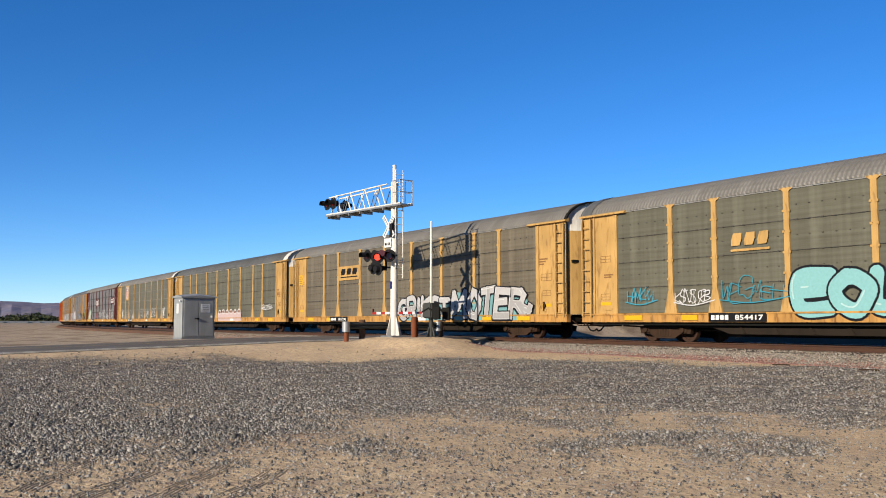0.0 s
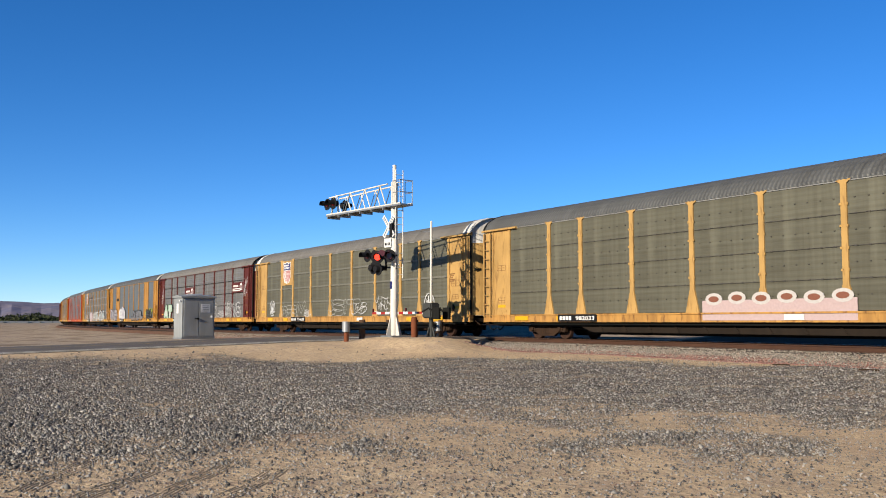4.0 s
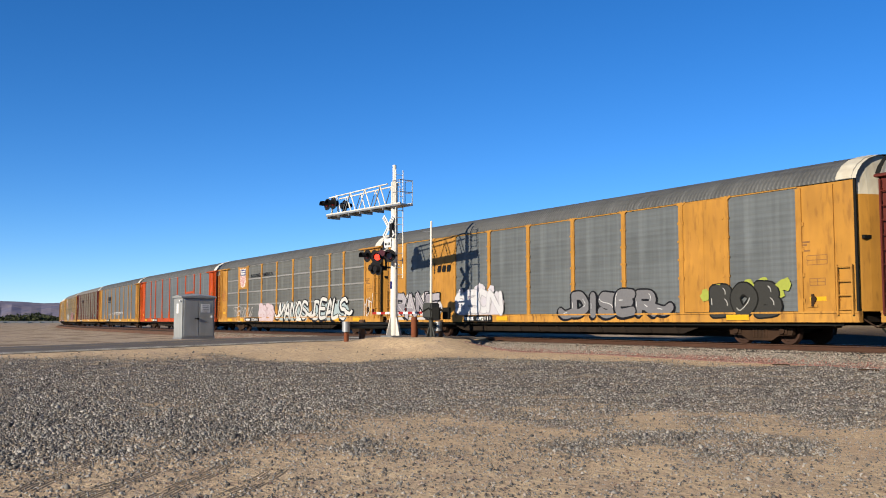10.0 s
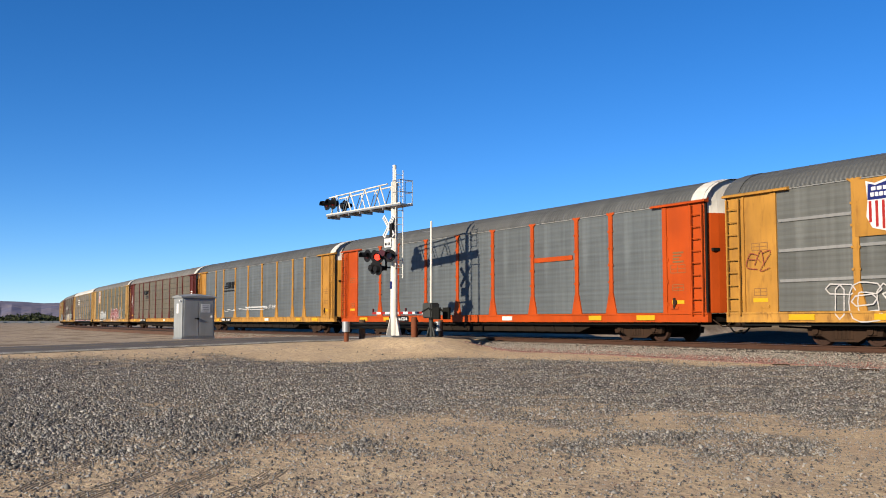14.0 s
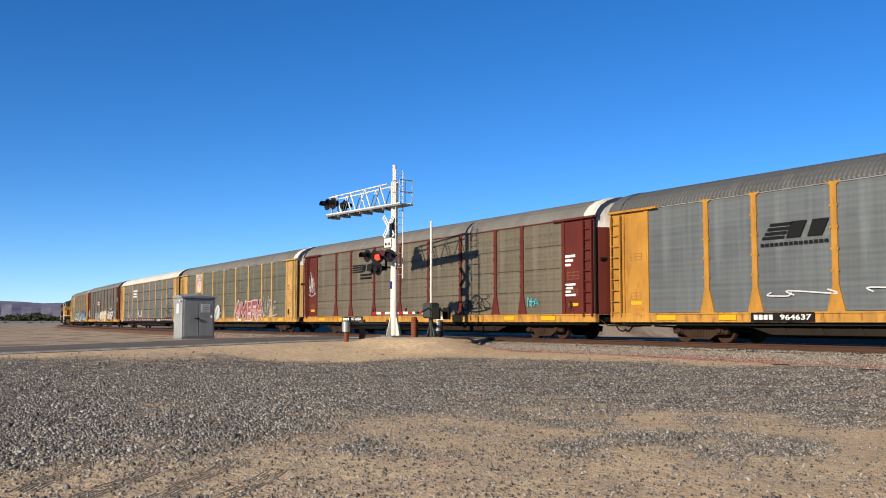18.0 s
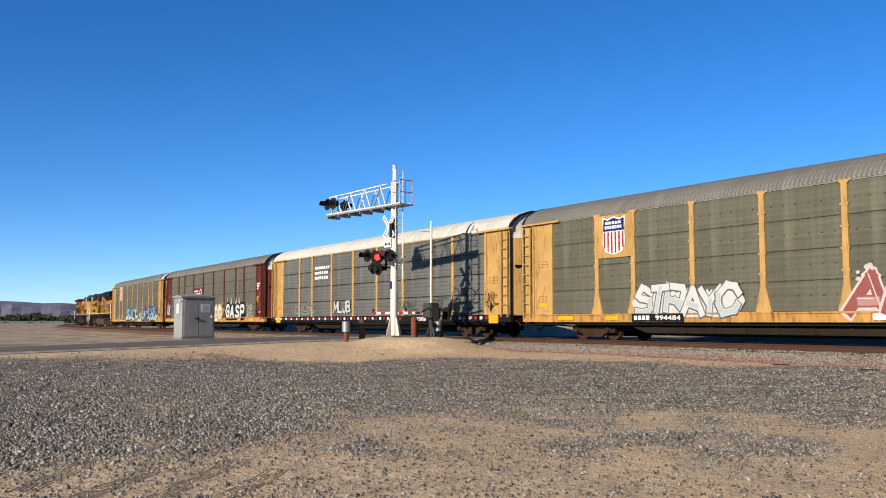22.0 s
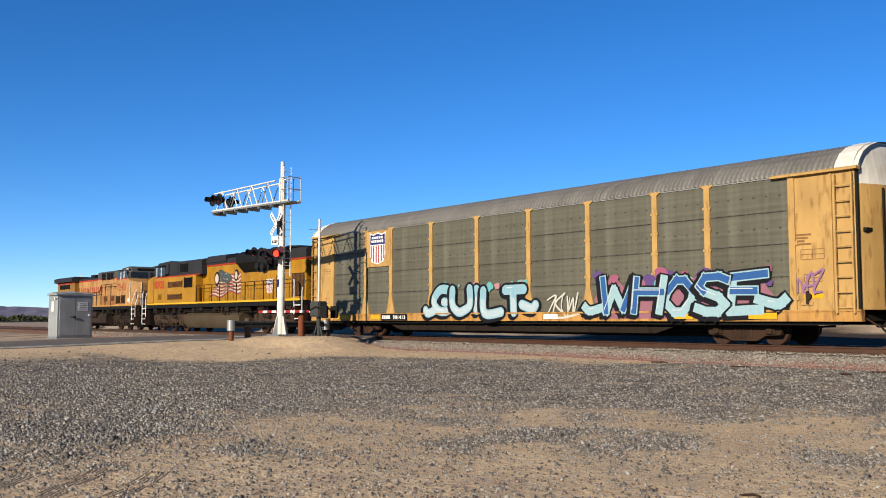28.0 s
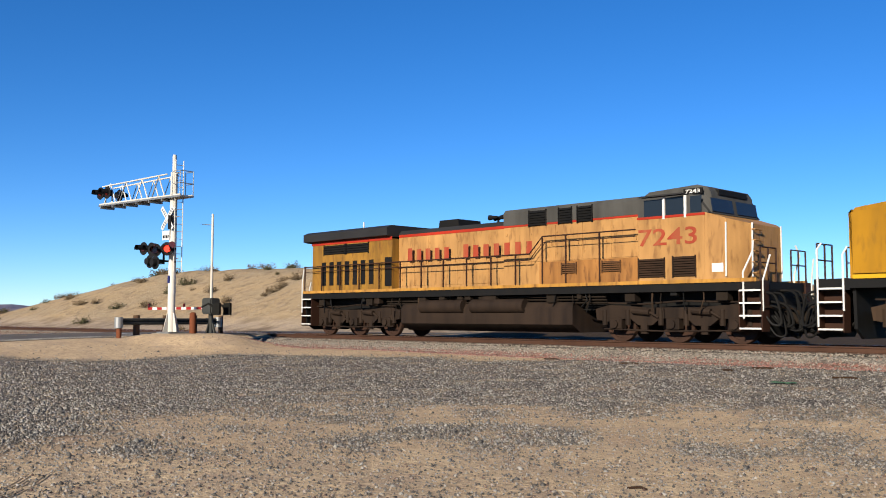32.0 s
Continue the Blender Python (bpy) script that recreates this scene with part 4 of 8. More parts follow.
def coupler_parts(car, sign):
    """Knuckle coupler with its air hose and cut lever."""
    def knuckle():
        b = bmesh.new()
        box(b, *sorted((sign * (HALF - 0.4), sign * (HALF + 0.3))), -0.12, 0.12, 0.52, 0.76, bevel=0.03)
        box(b, *sorted((sign * (HALF + 0.15), sign * (HALF + 0.47))), -0.2, 0.2, 0.5, 0.8, bevel=0.05)
        return to_mesh("coupler", finish(b), M["under"])

    def hose():
        b = bmesh.new()
        pipe(b, smooth([(sign * (HALF - 0.1), -0.5, 0.62), (sign * (HALF + 0.1), -0.52, 0.4), (sign * (HALF + 0.3), -0.5, 0.34), (sign * (HALF + 0.44), -0.46, 0.42)], 3), 0.03)
        return to_mesh("air_hose", finish(b), M["dark"])

    def lever():
        b = bmesh.new()
        pipe(b, [(sign * (HALF - 0.1), -1.3, 0.8), (sign * (HALF + 0.3), -1.25, 0.55), (sign * (HALF + 0.3), -0.4, 0.55), (sign * (HALF + 0.1), -0.2, 0.7)], 0.02)
        return to_mesh("cut_lever", finish(b), M["rust"])

    for nm, build in (("coupler", knuckle), ("air_hose", hose), ("cut_lever", lever)):
        part(nm, cached((nm, sign), build), None, car)


def shield(car, x, z, w, h, y=-1.58):
    """Shield emblem: blue chief with a pale bar, red and white stripes."""
    edge = [(-0.5, 0.5), (-0.28, 0.44), (0.0, 0.5), (0.28, 0.44), (0.5, 0.5), (0.46, 0.1), (0.5, -0.2), (0.36, -0.42), (0.0, -0.5), (-0.36, -0.42), (-0.5, -0.2), (-0.46, 0.1)]
    b = bmesh.new()
    prism(b, [(x + p * w, z + q * h) for p, q in edge], "y", y - 0.002, y)
    base = part("emblem", b, M["marking"], car, "shield emblem in blue, white and red")
    b = bmesh.new()
    prism(b, [(x + p * w * 0.92, z + q * h) for p, q in [(-0.5, 0.12), (-0.48, 0.45), (-0.28, 0.40), (0, 0.46), (0.28, 0.40), (0.48, 0.45), (0.5, 0.12)]], "y", y - 0.006, y - 0.003)
    part("emblem_field", b, M["bluemark"], base)
    b = bmesh.new()
    bars(b, x - w * 0.36, x + w * 0.36, z + h * 0.30, z + h * 0.37, y - 0.007, 5)
    bars(b, x - w * 0.38, x + w * 0.38, z + h * 0.18, z + h * 0.26, y - 0.007, 7)
    part_each("emblem_lettering", b, M["marking"], base)
    for i in range(6):
        px = x + w * (-0.40 + 0.16 * i)
        low = z - h * (0.46 - 0.9 * abs(-0.40 + 0.16 * i) ** 2)
        b = bmesh.new()
        box(b, px - w * 0.035, px + w * 0.035, y - 0.006, y - 0.003, low, z + h * 0.1)
        part("emblem_stripe", b, M["redmark"], base)


def far_side(ob):
    """The same piece on the other side of the car."""
    o = new(ob.name.split(".")[0], ob.data)
    o.parent = ob.parent
    o.matrix_basis = pose(0, 0, 0, 0, 0, 180) @ ob.matrix_basis
    if o.name.startswith("bolts"):
        tagged(o, kind="stuff")
    return o


def autorack(label, frame_c, panel_c, roof_c, top=("white", "white"), solid=(), sill=None, gusset=True, deep=0.008, tall=True, cap=True, plates=(), joint=("seam", False, True), caps=(None, None)):
    car = empty("autorack_car", label, "freight car", "cars of the train")
    fm, pm, rm = M[frame_c], M[panel_c], M[roof_c]
    edges = [-BAY] + RIBS + [BAY]
    both = []
    zs = [SILL1 + 0.02 + (EAVE - 0.1 - SILL1) * i / 4 for i in range(5)]
    for a, c in zip(edges, edges[1:]):
        w = c - a - 0.02
        mid = (a + c) / 2
        if any(a < s < c for s in solid):
            bm = bmesh.new()
            box(bm, -w / 2, w / 2, -1.54, -1.46, zs[0], EAVE - 0.06)
            box(bm, -0.02, 0.02, -1.55, -1.54, zs[0], EAVE - 0.06)
            ob = part("side_panel", bm, fm, car)
            ob.location.x = mid
            both.append(ob)
            continue
        for z0, z1 in zip(zs, zs[1:]):
            ob = part("side_panel", sheet_mesh(w, round(z0, 3), round(z1 + 0.01, 3), pm, 5, deep), None, car)
            ob.location.x = mid
            both.append(ob)
    for a, c in zip(edges, edges[1:]):
        if not any(a < s < c for s in solid):
            # without a set joint, a thin dark strip stands for the lap's shadow line
            for z in zs[1:4] if joint[1] or joint[2] else ():
                ob = part("sheet_joint", joint_mesh(c - a - 0.24, M[joint[0] if joint[1] else "seam"], joint[1], joint[1] and joint[2]), None, car)
                ob.location = ((a + c) / 2, 0, z)
                both.append(ob)
    if not joint[1] and joint[2]:
        bays = tuple((a, c) for a, c in zip(edges, edges[1:]) if not any(a < s < c for s in solid))
        both.append(tagged(part("bolts", bolts_mesh(bays, M[joint[0]]), None, car), kind="stuff"))
    for x in RIBS:
        ob = part("rib", rib_mesh(fm, gusset), None, car)
        ob.location.x = x
        both.append(ob)
    bm = bmesh.new()
    box(bm, -HALF, HALF, -1.57, -1.4, SILL0, SILL1)
    box(bm, -HALF, HALF, -1.6, -1.5, SILL1 - 0.05, SILL1 + 0.005)
    sill_c = {"yellow_pale": "sill_pale", "yellow": "sill_pale", "yellow_deep": "sill_deep"}.get(sill or frame_c, sill or frame_c)
    both.append(part("side_sill", finish(bm), M[sill_c], car))
    bm = bmesh.new()
    box(bm, -BAY, BAY, -1.545, -1.42, EAVE - 0.06, EAVE + 0.02)
    both.append(part("top_rail", bm, M["pale_band"] if sill is None and cap else fm, car))
    for s in (-1, 1):
        both.append(part("end_bay", bay_mesh(fm, s, cap), None, car))
        both.append(part("ladder", ladder_mesh(fm, s, tall), None, car))
    part("end_door", end_mesh(fm, M[top[0]], -1), None, car)
    part("end_door", end_mesh(fm, M[top[1]], 1), None, car)
    for ob in both:
        far_side(ob)
    part("roof", roof_mesh(rm), None, car)
    for s, k in zip((-1, 1), caps):
        if k:
            part("roof_cap", cap_mesh(s, M[k]), None, car)
        else:
            part("roof_trim", rim_mesh(s), None, car)
    # hand-brake wheel at one end, dark seams at the corners
    bm = bmesh.new()
    tube(bm, (BAY + 0.5, -1.59, 1.35), (BAY + 0.5, -1.53, 1.35), 0.085, 10)
    box(bm, BAY + 0.42, BAY + 0.5, -1.58, -1.52, 1.14, 1.5)
    part("brake_gear", finish(bm), M["rust"], car)
    for s in (-1, 1):
        bm = bmesh.new()
        box(bm, *sorted((s * (HALF - 0.1), s * (HALF - 0.03))), -1.52, -1.47, SILL1, EAVE)
        part("corner_seam", bm, M["dark"], car)
    bm = bmesh.new()
    box(bm, -HALF + 0.1, HALF - 0.1, -1.45, 1.45, 0.70, 0.86)
    part("deck", bm, M["under"], car)
    part("underframe", under_mesh(), None, car)
    # black plate added to stand for the shade under the deck
    bm = bmesh.new()
    box(bm, -11.0, 11.0, -1.12, -1.06, 0.5, 0.7)
    part("side_bearer", bm, M["dark"], car)
    # black strips added for the shade below both side sills
    for y in (-1.42, 1.36):
        bm = bmesh.new()
        box(bm, -HALF + 0.6, HALF - 0.6, y, y + 0.06, 0.58, 0.69)
        part("sill_flange", bm, M["dark"], car, "black strip for the shade below the sill")
    for s in (-1, 1):
        coupler_parts(car, s)
        bogie(car, s * 10.0)
    # framed service panels and a yellow label on the end bays
    for s in (-1, 1):
        xa = s * (BAY + 0.62)
        rows = [(2.35, 2.62, 0.34), (1.75, 1.95, 0.26)] if s > 0 else [(2.9, 3.12, 0.3), (1.5, 1.72, 0.24)]
        for za, zb, hw in rows:
            bm = bmesh.new()
            for z in (za, zb, (za + zb) / 2):
                box(bm, xa - hw, xa + hw, -1.5345, -1.5305, z - 0.009, z + 0.009)
            for x in (xa - hw, xa, xa + hw):
                box(bm, x - 0.009, x + 0.009, -1.5345, -1.5305, za, zb)
            part("service_panel", bm, M["stencil"], car, "framed service stencil")
        bm = bmesh.new()
        box(bm, xa - 0.28, xa + 0.28, -1.536, -1.5305, 1.3, 1.42)
        part("label_plate", bm, M["reflector"], car, "small yellow label")
    # small plates on the sill
    for x, w, kind in plates:
        bm = bmesh.new()
        box(bm, x - w / 2, x + w / 2, -1.606, -1.575, SILL0 + 0.07, SILL1 - 0.07)
        part("reflector_strip", bm, M[kind], car)
    return car


def numbering(car, x, digits, w=2.3):
    """Black plate with the car's reporting mark as bars and its number."""
    bm = bmesh.new()
    box(bm, x - w / 2, x + w / 2, -1.612, -1.57, SILL0 + 0.02, SILL1 - 0.01)
    plate = part("number_plate", bm, M["black"], car, "black number board with white lettering")
    bm = bmesh.new()
    bars(bm, x - w * 0.45, x - w * 0.12, SILL0 + 0.08, SILL1 - 0.08, -1.613, 4)
    part_each("reporting_mark", bm, M["marking"], plate)
    bm = bmesh.new()
    lay(bm, digits, x - w * 0.02, x + w * 0.45, SILL0 + 0.08, SILL1 - 0.08, -1.615, 0.02)
    part("number", bm, M["marking"], plate)


def stencil(car, x, z, w, h, k, color="stencil", y=-1.535):
    """Small stencilled notes, too small to read."""
    bm = bmesh.new()
    for i in range(k):
        box(bm, x, x + w * (1 - 0.2 * (i % 3)), y - 0.003, y, z - i * h * 1.7, z - i * h * 1.7 + h)
    part("stencil", bm, M[color], car)


def logo_box(car, x0, x1, z0, z1, ground_c, ink_c, word_bars=3, under=True):
    """A painted company panel: a field with plain blocks for the lettering."""
    y = -1.57
    base = None
    if ground_c:
        bm = bmesh.new()
        box(bm, x0, x1, y - 0.003, y + 0.03, z0, z1)
        base = part("company_panel", bm, M[ground_c], car, "painted company panel with plain blocks")
        y -= 0.004
    bm = bmesh.new()
    w, h = x1 - x0, z1 - z0
    zb = z0 + h * (0.38 if under else 0.22)
    k = (w * 0.8) / word_bars
    for i in range(word_bars):
        a = x0 + w * 0.1 + i * k
        prism(bm, [(a + 0.06 * k, zb), (a + 0.7 * k, zb), (a + 0.86 * k, zb + h * 0.24), (a + 0.86 * k, zb + h * 0.44), (a + 0.22 * k, zb + h * 0.44), (a + 0.06 * k, zb + h * 0.2)], "y", y - 0.003, y)
    if under:
        box(bm, x0 + w * 0.1, x1 - w * 0.12, y - 0.003, y, z0 + h * 0.18, z0 + h * 0.26)
    part_each("company_mark", bm, M[ink_c], base or car, "plain blocks in the company's colour")


def ring_mark(car, x0, x1, z0, z1, y=-1.575):
    """A red panel with a white mark: two long bars that end in a half wheel, and a short row of blocks."""
    bm = bmesh.new()
    box(bm, x0, x1, y - 0.003, y + 0.03, z0, z1)
    base = part("company_panel", bm, M["red"], car, "painted company panel with plain blocks")
    w, h = x1 - x0, z1 - z0
    bm = bmesh.new()
    for k in range(2):
        box(bm, x0 + 0.04 * w, x0 + (0.74 - 0.04 * k) * w, y - 0.007, y - 0.004, z0 + h * (0.14 + 0.17 * k), z0 + h * (0.24 + 0.17 * k))
    bars(bm, x0 + 0.1 * w, x0 + 0.55 * w, z0 + 0.55 * h, z0 + 0.74 * h, y - 0.004, 6, 0.2)
    cx, cz = x0 + 0.8 * w, z0 + 0.52 * h
    brush(bm, [Vector((cx + 0.3 * h * math.cos(a * 0.3), cz + 0.3 * h * math.sin(a * 0.3))) for a in range(-3, 15)], 0.16 * h, y - 0.005, False)
    part_each("company_mark", bm, M["marking"], base, "plain white shapes")


# ---- the cars, from the first to the last ----
CARS = []
std = ((-11.0, 0.9, "reflector"), (-8.3, 0.7, "reflector"), (8.3, 0.7, "reflector"), (11.0, 0.9, "reflector"), (2.6, 0.7, "marking"))

c = autorack("yellow autorack car with olive grey panels and cyan graffiti", "yellow_pale", "olive", "roof", plates=std[:3], caps=("roof_dark", None))
logo_box(c, -6.7, -4.75, 2.75, 3.65, None, "yellow_pale")
numbering(c, -6.3, "854417")
tag(c, -11.3, -10.0, 1.35, 1.85, (0.06, 0.38, 0.5), 3)
tag(c, -8.9, -7.4, 1.3, 1.75, WHITE, 4, 0.05, 7)
tag(c, -6.9, -4.5, 1.35, 1.95, (0.05, 0.32, 0.42), 5)
graffiti(c, "EOLS", -4.05, 0.95, 0.74, 2.25, (0.27, 0.56, 0.56), INK, None, 6, 0.36, 0.07, 0.14, shine=(0.5, 0.72, 0.7))
stencil(c, -12.6, 2.4, 0.5, 0.05, 2)
CARS.append(c)

c = autorack("yellow autorack car with grey panels and silver graffiti", "yellow_pale", "olive_warm", "roof", ("white", "white"), plates=std)
logo_box(c, -7.1, -4.3, 3.05, 3.85, "yellow_pale", "black")
numbering(c, -7.0, "981096")
graffiti(c, "GRIKST", 0.25, 5.2, 0.75, 1.95, (0.55, 0.54, 0.53), INK, (0.2, 0.42, 0.43), 11, 0.3, 0.05, 0.12, shine=WHITE, block=0.05, two=(0.42, 0.41, 0.40))
graffiti(c, "MOTER", 5.35, 11.1, 0.75, 2.2, (0.55, 0.54, 0.53), INK, (0.2, 0.42, 0.43), 12, 0.3, 0.05, 0.1, lean=0.08, round_=False, shine=WHITE, block=0.06, two=(0.42, 0.41, 0.40), tails=0.25)
stencil(c, 12.0, 3.2, 0.6, 0.06, 3)
bm = bmesh.new()
box(bm, -13.0, -12.45, -1.538, -1.53, 3.0, 3.6)
notice = part("notice", bm, M["reflector"], c, "orange notice plate")
bm = bmesh.new()
for k in range(4):
    box(bm, -12.95, -12.5 - 0.08 * (k % 2), -1.541, -1.538, 3.08 + 0.13 * k, 3.13 + 0.13 * k)
part_each("notice_line", bm, M["stencil"], notice)
CARS.append(c)

c = autorack("yellow autorack car with grey panels and faded pink graffiti", "yellow_pale", "olive", "roof_dark", plates=std, caps=(None, "white"))
tag(c, 9.2, 11.2, 1.55, 1.85, WHITE, 21, 0.05, 9)
bm = bmesh.new()
box(bm, -1.0, 4.7, FACE - 0.003, FACE + 0.02, 0.74, 1.38)
patch = part("sprayed_patch", bm, spray((0.62, 0.47, 0.45)), c, "pale pink sprayed block with brown spots")
for k in range(6):
    x, z = -0.5 + 0.95 * k, 1.42 + 0.03 * (k % 2)
    bm = bmesh.new()
    prism(bm, [(x + 0.36 * math.cos(i * 0.5236), z + 0.2 * math.sin(i * 0.5236)) for i in range(12)], "y", FACE - 0.006 - 0.001 * k, FACE - 0.004)
    spot = part("sprayed_spot", bm, spray((0.66, 0.62, 0.58)), patch)
    bm = bmesh.new()
    prism(bm, [(x + 0.22 * math.cos(i * 0.5236), z + 0.1 * math.sin(i * 0.5236)) for i in range(12)], "y", FACE - 0.016, FACE - 0.013)
    part("sprayed_spot", bm, spray((0.28, 0.11, 0.07)), patch)
stencil(c, 12.0, 2.8, 0.5, 0.05, 5)
numbering(c, -7.4, "982033")
CARS.append(c)

c = autorack("yellow autorack car with olive panels and a shield emblem", "yellow_pale", "olive", "roof", plates=std, joint=("lap", True, False), caps=("white", "white"))
bm = bmesh.new()
box(bm, -9.17, -7.2, -1.575, -1.5, 3.05, EAVE - 0.08)
part("company_panel", bm, M["yellow_pale"], c)
shield(c, -8.18, 3.86, 1.24, 1.42)
numbering(c, -6.2, "994658")
graffiti(c, "DES", -8.9, -6.5, 0.95, 1.75, None, (0.5, 0.5, 0.46), None, 31, 0.3, 0.014, 0.12)
graffiti(c, "M", -6.4, -5.0, 1.0, 2.0, None, (0.5, 0.5, 0.46), None, 32, 0.24, 0.014)
tag(c, -5.2, -4.4, 1.05, 1.4, WHITE, 37, 0.04, 5)
graffiti(c, "SIT", -0.9, 2.4, 1.02, 1.95, None, (0.5, 0.5, 0.46), None, 33, 0.28, 0.014, 0.15, tails=0.5)
tag(c, 1.6, 3.4, 1.05, 1.7, WHITE, 38, 0.05, 3)
tag(c, 4.5, 6.6, 1.2, 2.0, WHITE, 34, 0.05, 6)
bm = bmesh.new()
stroke(bm, [(10.2 + 0.46 * math.cos(i * 0.3), 1.58 + 0.5 * math.sin(i * 0.3)) for i in range(22)], 0.07, FACE - 0.002)
part("graffiti", bm, spray(WHITE), c, "white sprayed ring")
tag(c, 9.95, 10.45, 1.3, 1.85, WHITE, 35, 0.07, 5)
bm = bmesh.new()
stroke(bm, [(-10.7 + 0.46 * math.cos(i * 0.3), 1.58 + 0.5 * math.sin(i * 0.3)) for i in range(22)], 0.07, FACE - 0.002)
part("graffiti", bm, spray(WHITE), c, "white sprayed ring")
tag(c, -10.95, -10.45, 1.3, 1.85, WHITE, 35, 0.07, 5)
stencil(c, 12.0, 2.9, 0.5, 0.05, 5)
CARS.append(c)

c = autorack("oxide red autorack car with galvanised corrugated panels and white graffiti", "red", "galv", "roof", ("cream", "cream"), sill="yellow_deep", gusset=False, deep=0.018, plates=std, joint=("dark", True, True))
ring_mark(c, -4.25, -1.5, 2.72, 3.6)
ring_mark(c, 9.25, 11.85, 2.85, 3.6)
numbering(c, -7.1, "975627")
graffiti(c, "AT", -11.7, -8.7, 0.82, 2.25, (0.42, 0.58, 0.42), INK, None, 41, 0.44, 0.05, 0.06, lean=0.06, round_=False, two=(0.6, 0.62, 0.56))
graffiti(c, "AUGS", -4.35, -2.1, 1.02, 1.8, (0.36, 0.16, 0.16), INK, None, 42, 0.32, 0.045, 0.08)
tag(c, -1.3, 1.2, 1.4, 2.0, WHITE, 43, 0.05, 7)
graffiti(c, "PNLOS", 1.6, 5.3, 1.02, 2.2, None, (0.62, 0.62, 0.6), None, 44, 0.36, 0.024, 0.12)
tag(c, 5.7, 7.1, 1.05, 1.55, WHITE, 45, 0.05, 6)
graffiti(c, "WBS", 7.5, 9.2, 1.02, 2.1, None, (0.6, 0.6, 0.58), None, 46, 0.3, 0.02, 0.12)
graffiti(c, "VS", 9.4, 11.3, 1.02, 2.1, None, (0.66, 0.66, 0.64), None, 47, 0.3, 0.032, 0.06)
tag(c, 12.0, 12.8, 2.6, 3.9, WHITE, 48, 0.05, 3)
tag(c, -12.7, -12.0, 2.2, 3.7, WHITE, 49, 0.05, 3)
CARS.append(c)

c = autorack("golden yellow autorack car with blue grey panels and graffiti", "yellow_deep", "bluegrey", "roof_dark", ("yellow", "cream"), solid=(-8.0, 8.0), gusset=False, tall=False, cap=False, joint=("seam", False, False), plates=((-3.3, 0.8, "reflector"), (9.6, 0.9, "reflector")), caps=(None, "cream"))
logo_box(c, -8.9, -7.3, 2.9, 3.6, None, "black", 3, False)
bm = bmesh.new()
for x in (-9.0, -7.2):
    box(bm, x - 0.03, x + 0.03, -1.556, -1.545, 3.0, 3.5)
part_each("company_mark", bm, M["black"], c)
numbering(c, -5.2, "692111")
graffiti(c, "RANE", -12.9, -8.5, 0.78, 2.1, (0.44, 0.41, 0.44), INK, (0.6, 0.58, 0.58), 51, 0.3, 0.05, 0.1, round_=False, block=0.06, shine=(0.62, 0.6, 0.6), two=(0.3, 0.28, 0.31))
graffiti(c, "SBON", -6.9, -3.4, 1.0, 2.1, (0.68, 0.68, 0.7), (0.42, 0.41, 0.44), (0.62, 0.6, 0.64), 52, 0.3, 0.03, 0.2, jig=0.09, splash=(((0.62, 0.6, 0.66), 9), ((0.55, 0.4, 0.56), 4)))
graffiti(c, "DISER", 1.4, 6.0, 0.78, 1.85, (0.2, 0.2, 0.21), INK, None, 53, 0.32, 0.06, 0.08, block=0.05, shine=(0.6, 0.6, 0.6), tails=0.6)
graffiti(c, "BOB", 8.5, 11.2, 0.78, 1.95, (0.05, 0.05, 0.045), (0.012, 0.012, 0.01), None, 54, 0.4, 0.05, 0.1, shine=(0.45, 0.45, 0.42), splash=(((0.4, 0.45, 0.08), 14),))
stencil(c, 11.8, 3.0, 0.5, 0.05, 4)
CARS.append(c)

c = autorack("yellow autorack car with ridged grey panels and big graffiti", "yellow_deep", "slate", "roof_dark", plates=std, joint=("pale_band", True, False), caps=("roof_dark", "white"))
bm = bmesh.new()
box(bm, -9.17, -7.2, -1.575, -1.5, 3.05, EAVE - 0.08)
part("company_panel", bm, M["yellow_deep"], c)
shield(c, -8.18, 3.86, 1.24, 1.42)
bm = bmesh.new()
lay(bm, "BUILDING", -6.5, -4.6, 3.84, 4.06, -1.575, 0.02)
lay(bm, "AMERICA", -4.05, -2.2, 3.84, 4.06, -1.575, 0.02)
part("lettering", bm, M["black"], c, "black slogan lettering")
numbering(c, -6.1, "253654", 2.7)
graffiti(c, "TENNY", -10.1, -6.0, 0.74, 1.75, None, (0.66, 0.62, 0.58), None, 61, 0.34, 0.018, 0.12)
graffiti(c, "BSPS", -4.6, -1.9, 0.72, 1.9, (0.66, 0.55, 0.57), (0.5, 0.3, 0.32), (0.68, 0.56, 0.58), 62, 0.4, 0.022, 0.14, shine=WHITE)
graffiti(c, "MANOS", -0.9, 4.0, 0.75, 2.0, (0.7, 0.7, 0.66), INK, (0.42, 0.52, 0.53), 63, 0.22, 0.06, 0.1, lean=0.2, block=0.1, tails=0.5)
graffiti(c, "DEALS", 5.0, 9.7, 0.75, 2.1, (0.7, 0.7, 0.66), INK, (0.42, 0.52, 0.53), 64, 0.22, 0.06, 0.1, lean=0.2, block=0.1, tails=0.6)
tag(c, 11.9, 12.8, 1.0, 2.1, WHITE, 65, 0.07, 3)
tag(c, -12.9, -12.1, 2.3, 2.9, (0.35, 0.08, 0.05), 66, 0.04, 3)
stencil(c, 12.0, 3.0, 0.5, 0.05, 4)
CARS.append(c)

